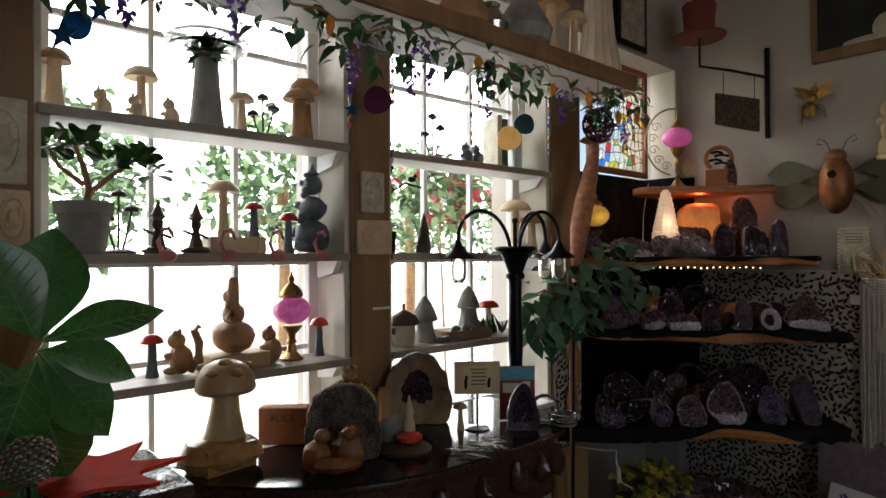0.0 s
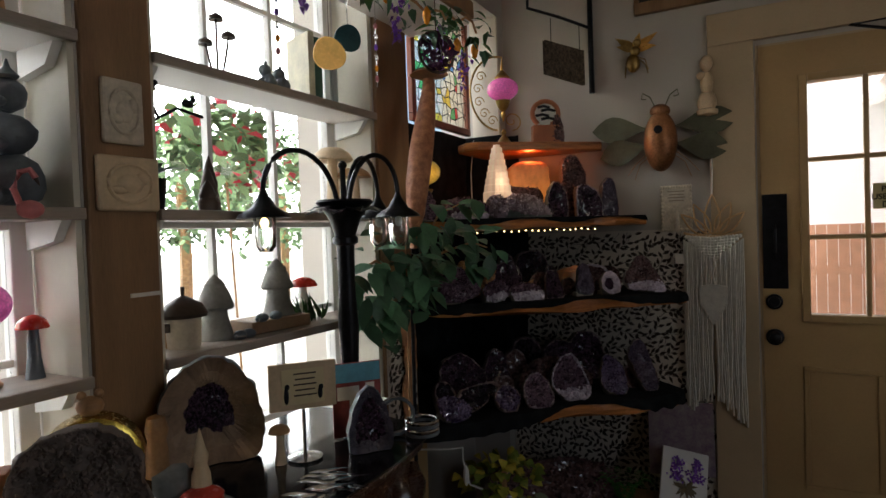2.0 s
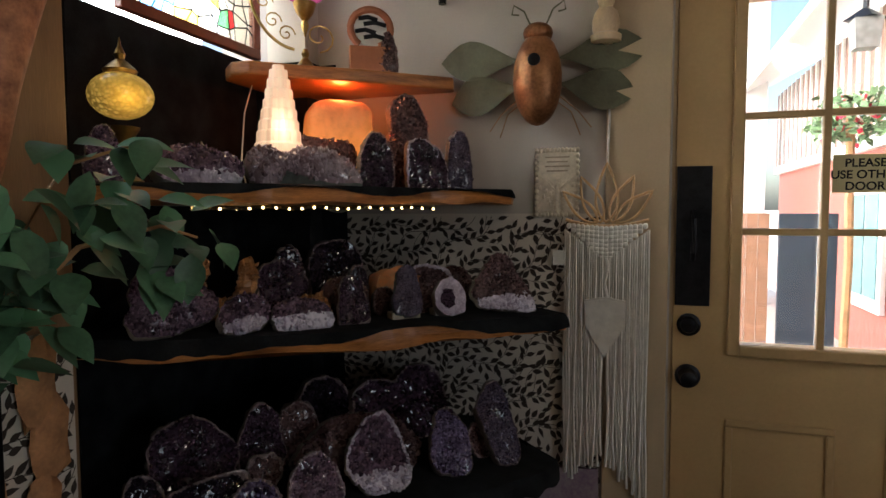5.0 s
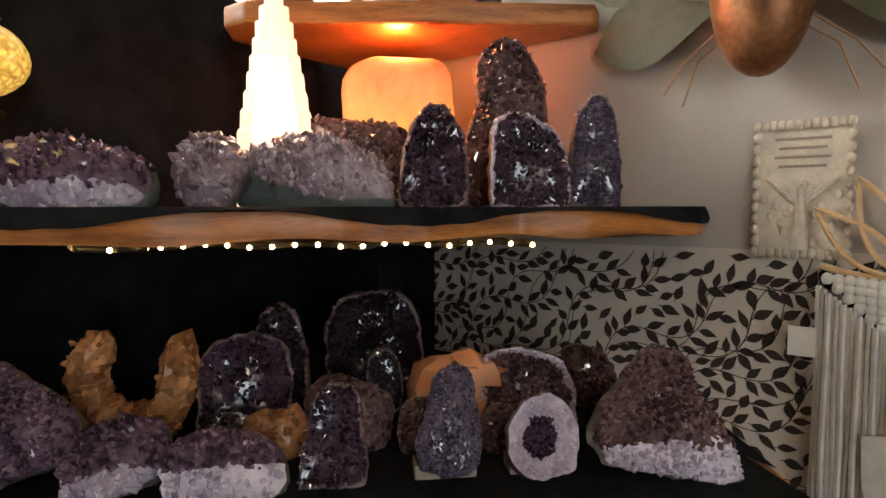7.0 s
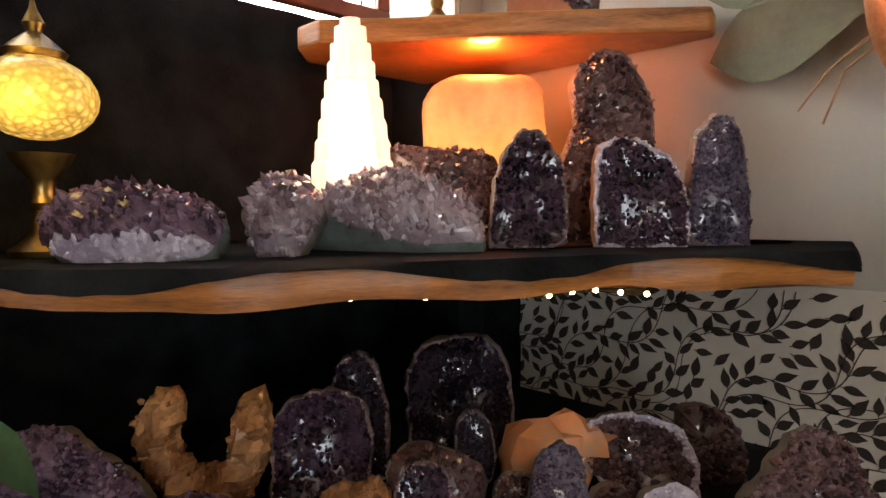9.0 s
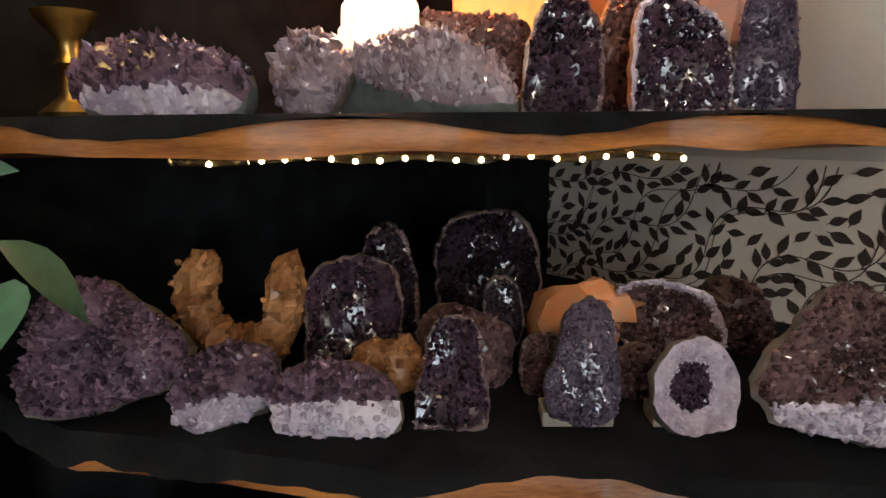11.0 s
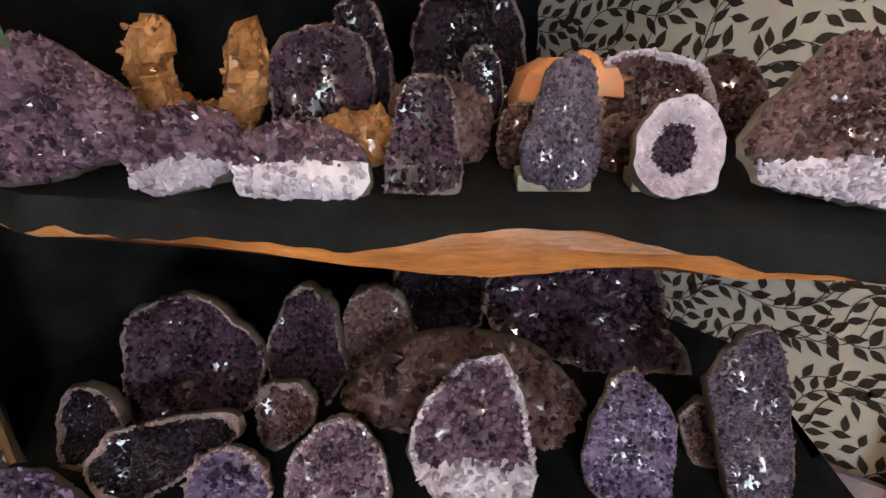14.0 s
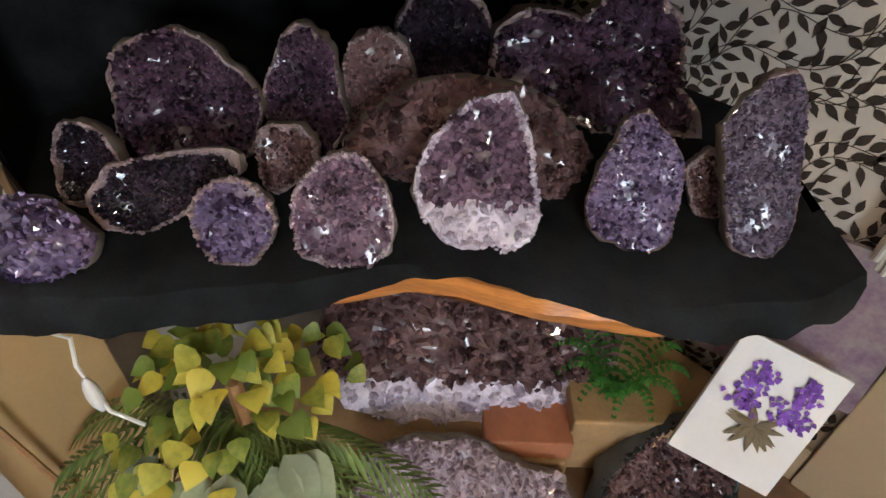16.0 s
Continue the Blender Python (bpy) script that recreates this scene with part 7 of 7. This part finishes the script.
lp = thing("lilac_picture", pose(-0.545, 2.925, 0.21, -28, 14, 22), "white wooden board with painted lilac flowers leaning on the wall", "picture")
part("board", M().box((0, 0, 0.11), (0.185, 0.012, 0.25)), WHITE, lp, smooth=False, bev=0.002)
m = M()
for cx_, top in ((-0.035, 0.2), (0.045, 0.205)):
    for _ in range(110):
        t = rng.random()
        m.leaf((cx_ + rng.gauss(0, 0.006 + 0.014 * t), -0.0085, top - 0.09 * t), (rng.uniform(-1, 1), -0.1, rng.uniform(-1, 1)), (0, -1, 0), 0.011, 0.009, 0, 3)
part("painted_lilac", m, PURPLEF, lp)
m = M()
for _ in range(16):
    m.leaf((0.005, -0.0085, 0.09), (rng.uniform(-1, 1), 0, rng.uniform(-0.9, 0.5)), (0, -1, 0), 0.05, 0.014, 0, 4)
part("painted_leaves", m, mat("painted_leaf", (0.16, 0.12, 0.06), 0.6), lp)
lp2 = thing("leaning_picture", pose(-0.56, 3.09, 0.30, -8, 0, 12), "dark purple floral picture leaning on the wall", "picture")
part("board", M().box((0, 0, 0.14), (0.26, 0.012, 0.30)), mat("purple_print", (0.10, 0.055, 0.10), 0.5, var=0.8, scale=25, col2=(0.35, 0.3, 0.28)), lp2, smooth=False)
solid("low_cabinet_side", M().span((WX + 0.016, 2.03, 0.0), (WX + 0.04, 2.24, 0.62)), TAN, "tan painted board at the foot of the post", "board", bev=0.003)
wc = thing("lamp_cord", pose(0, 0, 0), "white lamp cord with an inline switch", "cord")
part("cable", M().tube([(-1.28, 2.12, 0.62), (-1.18, 2.18, 0.615), (-1.14, 2.2, 0.62), (-1.135, 2.19, 0.58), (-1.115, 2.195, 0.50), (-1.08, 2.22, 0.48)], 0.003, 6), WHITE, wc)
part("switch", M().ell((-1.125, 2.19, 0.53), (0.011, 0.010, 0.035), 12), WHITE, wc)
wc = thing("lamp_cord", pose(0, 0, 0), "thin pale lamp cord hanging before the velvet", "cord")
part("cable", M().tube([(-1.40, 2.92, 1.76), (-1.36, 2.80, 1.60), (-1.33, 2.74, 1.45), (-1.3, 2.72, 1.40)], 0.002, 6), CORD, wc)

# ---- the fiddle-leaf plant and the red leaf beside the window ----
fd = thing("fiddle_leaf_fig", pose(-0.98, 0.24, 0), "fiddle-leaf fig with large glossy green leaves in a pot", "plant")
part("pot", M().lathe([(0.1, 0), (0.12, 0.02), (0.14, 0.26), (0.15, 0.28), (0.13, 0.28)], (-0.17, -0.16, 0)), STONEG, fd)
part("stem", M().tube([(-0.17, -0.16, 0.25), (-0.15, -0.14, 0.7), (-0.08, -0.08, 1.05), (0, 0, 1.27)], 0.010, 8), MUSHB, fd)
FIGL = mat("fig_leaf", (0.055, 0.19, 0.04), 0.3, var=0.4, scale=16, bump=0.4, coat=0.2)
FIGV = mat("fig_leaf_vein", (0.16, 0.32, 0.10), 0.4, var=0.2)
for d, L, W, z, up in (((0.05, 0.12, 1.0), 0.195, 0.125, 1.262, (1, -0.2, 0.1)), ((0.1, -0.42, 1.0), 0.195, 0.11, 1.265, (1, 0.1, 0.2)), ((0.05, 1.0, 0.30), 0.205, 0.09, 1.262, (0.7, -0.2, 0.8)),
                       ((0.1, 0.95, -0.30), 0.16, 0.11, 1.25, (0.5, -0.2, 0.8)), ((0.15, 0.62, -0.9), 0.19, 0.10, 1.25, (0.9, -0.1, 0.5)), ((0.3, -0.35, -0.8), 0.19, 0.11, 1.24, (1, -0.2, 0.4)),
                       ((-0.3, 0.3, -0.9), 0.2, 0.11, 1.18, (0.8, -0.2, 0.5)), ((0.2, -0.8, 0.1), 0.19, 0.11, 1.2, (0.75, -0.3, 0.55)), ((-0.3, -0.2, -0.6), 0.2, 0.12, 1.08, (0.75, -0.3, 0.55))):
    lf_ = part("leaf", M().leaf((0, 0, z), d, up, L, W, 0.12, 10, 1.2), FIGL, fd)
    dd = Vector(d).normalized()
    sd_ = dd.cross(Vector(up)).normalized()
    nn = sd_.cross(dd).normalized()
    mid = [Vector((0, 0, z)) + dd * (L * t / 10) - nn * (0.12 * L * (t / 10) ** 2 - 0.001) for t in range(10)]
    vn = M().tube(mid, 0.0022, 5, 0.0006)
    for k in range(2, 9):
        wd = W * 0.42 * math.sin(math.pi * min(1, (k / 10 + 0.07) ** 1.2))
        for q_ in (-1, 1):
            vn.tube([mid[k], mid[k] + dd * wd * 0.4 + sd_ * q_ * wd * 0.55 + nn * wd * 0.13, mid[k] + dd * wd * 0.7 + sd_ * q_ * wd + nn * wd * 0.24], 0.0009, 4, 0.0004)
    part("vein", vn, FIGV, lf_)
rl = thing("red_leaf_dish", pose(-1.04, 0.315, 0.996), "large red glazed lobed leaf-shaped dish on a small table", "dish")
lobes = ((75, 0.17), (28, 0.19), (-25, 0.16), (130, 0.17), (180, 0.20), (-90, 0.14), (-140, 0.15))
ring = []
for k in range(72):
    a = k * 5.0
    r = 0.065 + sum((L_ - 0.065) * math.exp(-abs((a - c_ + 180) % 360 - 180) / 13.0) for c_, L_ in lobes)
    ring.append((r * math.cos(radians(a)), r * math.sin(radians(a)), r))
dv = [(0, 0, 0.012), (0, 0, 0.004)] + [(x_ * f_, y_ * f_, 0.012 + 0.10 * (r_ * f_) ** 1.2 + o_) for o_ in (0.0, -0.007) for f_ in (0.5, 1.0) for x_, y_, r_ in ring]
df = []
for k in range(72):
    k2 = (k + 1) % 72
    a, b, c, d = 2, 74, 146, 218
    df += [(0, a + k, a + k2), (a + k, b + k, b + k2, a + k2), (1, c + k2, c + k), (c + k, c + k2, d + k2, d + k), (b + k, d + k, d + k2, b + k2)]
REDL = mat("red_leaf_cloth", (0.55, 0.035, 0.015), 0.85, var=0.3, scale=25, bump=0.4)
REDL.node_tree.nodes["Principled BSDF"].inputs["Specular IOR Level"].default_value = 0.08
part("dish", M().add(dv, df), REDL, rl)
sdt = thing("side_table", pose(-1.05, 0.33, 0), "dark wooden side table under the red dish", "table")
part("tabletop", M().box((0, 0, 0.98), (0.28, 0.28, 0.025)), DARKWOOD, sdt, smooth=False, bev=0.004)
for a, b in ((-0.08, -0.12), (0.08, -0.12), (0.08, 0.12), (-0.08, 0.12)):
    part("leg", M().box((a, b, 0.483), (0.025, 0.025, 0.966)), DARKWOOD, sdt, smooth=False)
gb = thing("glitter_ball", pose(-0.88, 0.215, 1.10), "round sparkling beaded ball among the leaves", "ornament")
bb = M()
for k in range(160):
    t = -1 + 2 * (k + 0.5) / 160
    a = k * 2.4
    r = math.sqrt(1 - t * t)
    bb.ell((0.035 * r * math.cos(a), 0.035 * r * math.sin(a), 0.035 * t), 0.004, 6)
part("beads", bb, SHINY, gb)
part("stake", M().tube([(0, 0, -0.03), (-0.06, 0.02, -0.84)], 0.003, 6), BLACKM, gb)
cl = thing("ceiling_lamp", pose(0.35, 1.45, 2.18), "small round pendant ceiling lamp", "lamp")
part("rose", M().lathe([(0.06, 0.57), (0.06, 0.55), (0.012, 0.54), (0.010, 0.03), (0.05, 0.015), (0.055, 0.0)]), BRASS, cl)

# ---- outside ----
ground = solid("ground", M().span((-2500, -2500, -0.45), (2500, 2500, -0.30)), mat("pale_concrete", (0.48, 0.46, 0.43), 0.9, var=0.12, scale=0.6, fine=12), "pale concrete ground outside", "ground", kind="structure")


def foliage(name, c, r, count, size, material, label, flowers=None):
    o = thing(name, pose(*c), label, "shrub")
    mm, ff = M(), M()
    for k in range(count):
        d = Vector((rng.gauss(0, 1), rng.gauss(0, 1), rng.gauss(0, 1))).normalized()
        lump = 0.75 + 0.35 * noise.noise(d * 2.3 + Vector(c))
        p = Vector((d.x * r[0], d.y * r[1], d.z * r[2])) * lump * rng.uniform(0.6, 1.0)
        (ff if flowers and rng.random() < 0.12 else mm).leaf(p, (rng.uniform(-1, 1), rng.uniform(-1, 1), rng.uniform(-1, 0.6)), (rng.uniform(-1, 1), rng.uniform(-1, 1), 1), size * rng.uniform(0.7, 1.3), size * 0.7, 0.2, 3)
    part("crown", mm, material, o)
    if flowers:
        part("blossoms", ff, flowers, o, "red blossoms")
    part("trunk", M().tube([(0, 0, 0), (0.03, 0.02, (-0.3 - c[2]) * 0.5), (0, 0, -0.3 - c[2])], r[0] * 0.06 + 0.01 if r[0] > 0.3 else 0.005, 7), MUSHB, o)
    return o


for yy, xx, s in ((-2, -9, 1.5), (1.5, -10, 1.7), (5, -9.5, 1.6), (9, -11, 2.0), (-6, -11, 2.0), (13, -12, 2.2)):
    foliage("tree", (xx, yy, 2.6), (s, s * 1.25, s), 1500, 0.2, HEDGE, "leafy green tree across the street")
foliage("geranium_basket", (-2.15, 2.15, 1.72), (0.26, 0.36, 0.24), 420, 0.07, HEDGE, "hanging geranium with red flowers outside the window", REDPETAL)
foliage("geranium_basket", (-2.3, 3.0, 1.7), (0.26, 0.4, 0.24), 420, 0.07, HEDGE, "hanging geranium with red flowers outside the window", REDPETAL)
foliage("climbing_shrub", (1.75, 6.3, 1.25), (0.45, 0.5, 0.85), 900, 0.07, HEDGE, "pale flowering climbing shrub outside the door")
foliage("flower_basket", (1.25, 7.2, 2.1), (0.4, 0.4, 0.3), 420, 0.08, HEDGE, "hanging basket with red flowers", REDPETAL)
fe = thing("fence", pose(0, 8.2, -0.3), "reddish wooden board fence outside", "fence")
FENCE = mat("fence_wood", (0.34, 0.17, 0.10), 0.7, var=0.25)
for k in range(12):
    part("board", M().box((-0.35 + 0.105 * k, 0, 0.8), (0.1, 0.02, 1.6)), FENCE, fe, smooth=False)
part("rail", M().box((0.2, 0.03, 1.1), (1.3, 0.04, 0.09)), FENCE, fe, smooth=False)
gt = thing("gate", pose(1.15, 8.0, -0.3), "dark blue-black panel gate", "gate")
part("panel", M().box((0, 0, 0.8), (0.5, 0.04, 1.6)), mat("dark_gate", (0.03, 0.04, 0.055), 0.5), gt, smooth=False, bev=0.01)
ho = thing("house", pose(0, 0, 0), "red timber house with white trim and pale eaves", "house")
HRED = mat("red_siding", (0.42, 0.13, 0.10), 0.7, var=0.2)
part("wall", M().span((2.0, 4.2, -0.3), (2.2, 14.0, 3.4)), HRED, ho, smooth=False)
part("gable_wall", M().span((1.93, 4.2, 2.1), (1.998, 14.0, 3.4)), mat("brown_gable", (0.30, 0.17, 0.13), 0.7, var=0.2), ho, smooth=False)
part("band", M().span((1.90, 4.2, 1.98), (1.998, 14.0, 2.1)), WHITE, ho, smooth=False)
for k in range(32):
    part("batten", M().span((1.90, 4.3 + 0.30 * k, 2.1), (1.929, 4.36 + 0.30 * k, 3.4)), WHITE, ho, smooth=False)
part("roof", M().add([(1.2, 4.0, 3.3), (1.2, 14.2, 3.3), (4.0, 14.2, 4.8), (4.0, 4.0, 4.8), (1.2, 4.0, 3.42), (1.2, 14.2, 3.42), (4.0, 14.2, 4.92), (4.0, 4.0, 4.92)], [(0, 1, 2, 3), (7, 6, 5, 4), (0, 4, 5, 1), (1, 5, 6, 2), (2, 6, 7, 3), (3, 7, 4, 0)]), WHITE, ho, smooth=False)
GLASST = mat("teal_dark_glass", (0.12, 0.28, 0.30), 0.1)
for y in (5.5, 7.0, 8.6):
    part("window_frame", M().span((1.94, y, 0.25), (1.999, y + 1.0, 1.6)), WHITE, ho, smooth=False, bev=0.01)
    for k in range(2):
        part("window_pane", M().span((1.93, y + 0.1 + 0.42 * k, 0.4), (1.939, y + 0.48 + 0.42 * k, 1.5)), GLASST, ho, smooth=False)
wh = thing("white_house", pose(0, 0, 0), "white rendered house across the yard with pale eaves", "house")
part("wall", M().span((-6.0, 13.0, -0.3), (1.6, 13.3, 5.5)), WHITE, wh, smooth=False)
part("roof", M().add([(-6.4, 12.3, 5.4), (2.0, 12.3, 5.4), (2.0, 15.5, 7.4), (-6.4, 15.5, 7.4), (-6.4, 12.3, 5.55), (2.0, 12.3, 5.55), (2.0, 15.5, 7.55), (-6.4, 15.5, 7.55)], [(0, 1, 2, 3), (7, 6, 5, 4), (0, 4, 5, 1), (1, 5, 6, 2), (2, 6, 7, 3), (3, 7, 4, 0)]), STONEG, wh, smooth=False)
ms = thing("street_lantern", pose(1.1, 6.4, 2.55), "square outdoor lantern hanging from the eave", "lantern")
part("body", M().box((0, 0, 0), (0.14, 0.14, 0.2), 0, 1.25), STONEG, ms, smooth=False)
part("cap", M().lathe([(0.14, 0.1), (0.02, 0.18), (0.01, 1.0)], seg=4), BLACKM, ms)
mb = thing("mailbox", pose(1.28, 5.2, 1.25), "pale metal mailbox on a post", "mailbox")
part("box", M().box((0, 0, 0.06), (0.24, 0.12, 0.14)), mat("pale_metal", (0.5, 0.52, 0.52), 0.4, 0.5), mb, smooth=False, bev=0.008)
part("post", M().tube([(0, 0, 0), (0, 0, -1.55)], 0.025, 8), FENCE, mb)

# added emissive wall: whitens the view west and sends extra daylight into the room
GLOWWALL = mat("glowing_backdrop_white", (0.9, 0.92, 0.93), 0.9, var=0.03, scale=0.02, bump=0, fine=0.1, emit=(0.95, 0.98, 1.0), power=5.0)
solid("backdrop", M().span((-75, -90, -0.3), (-74, 90, 60)), GLOWWALL, "added glowing white backdrop wall standing in for bright sky and distance", "backdrop", kind="structure")
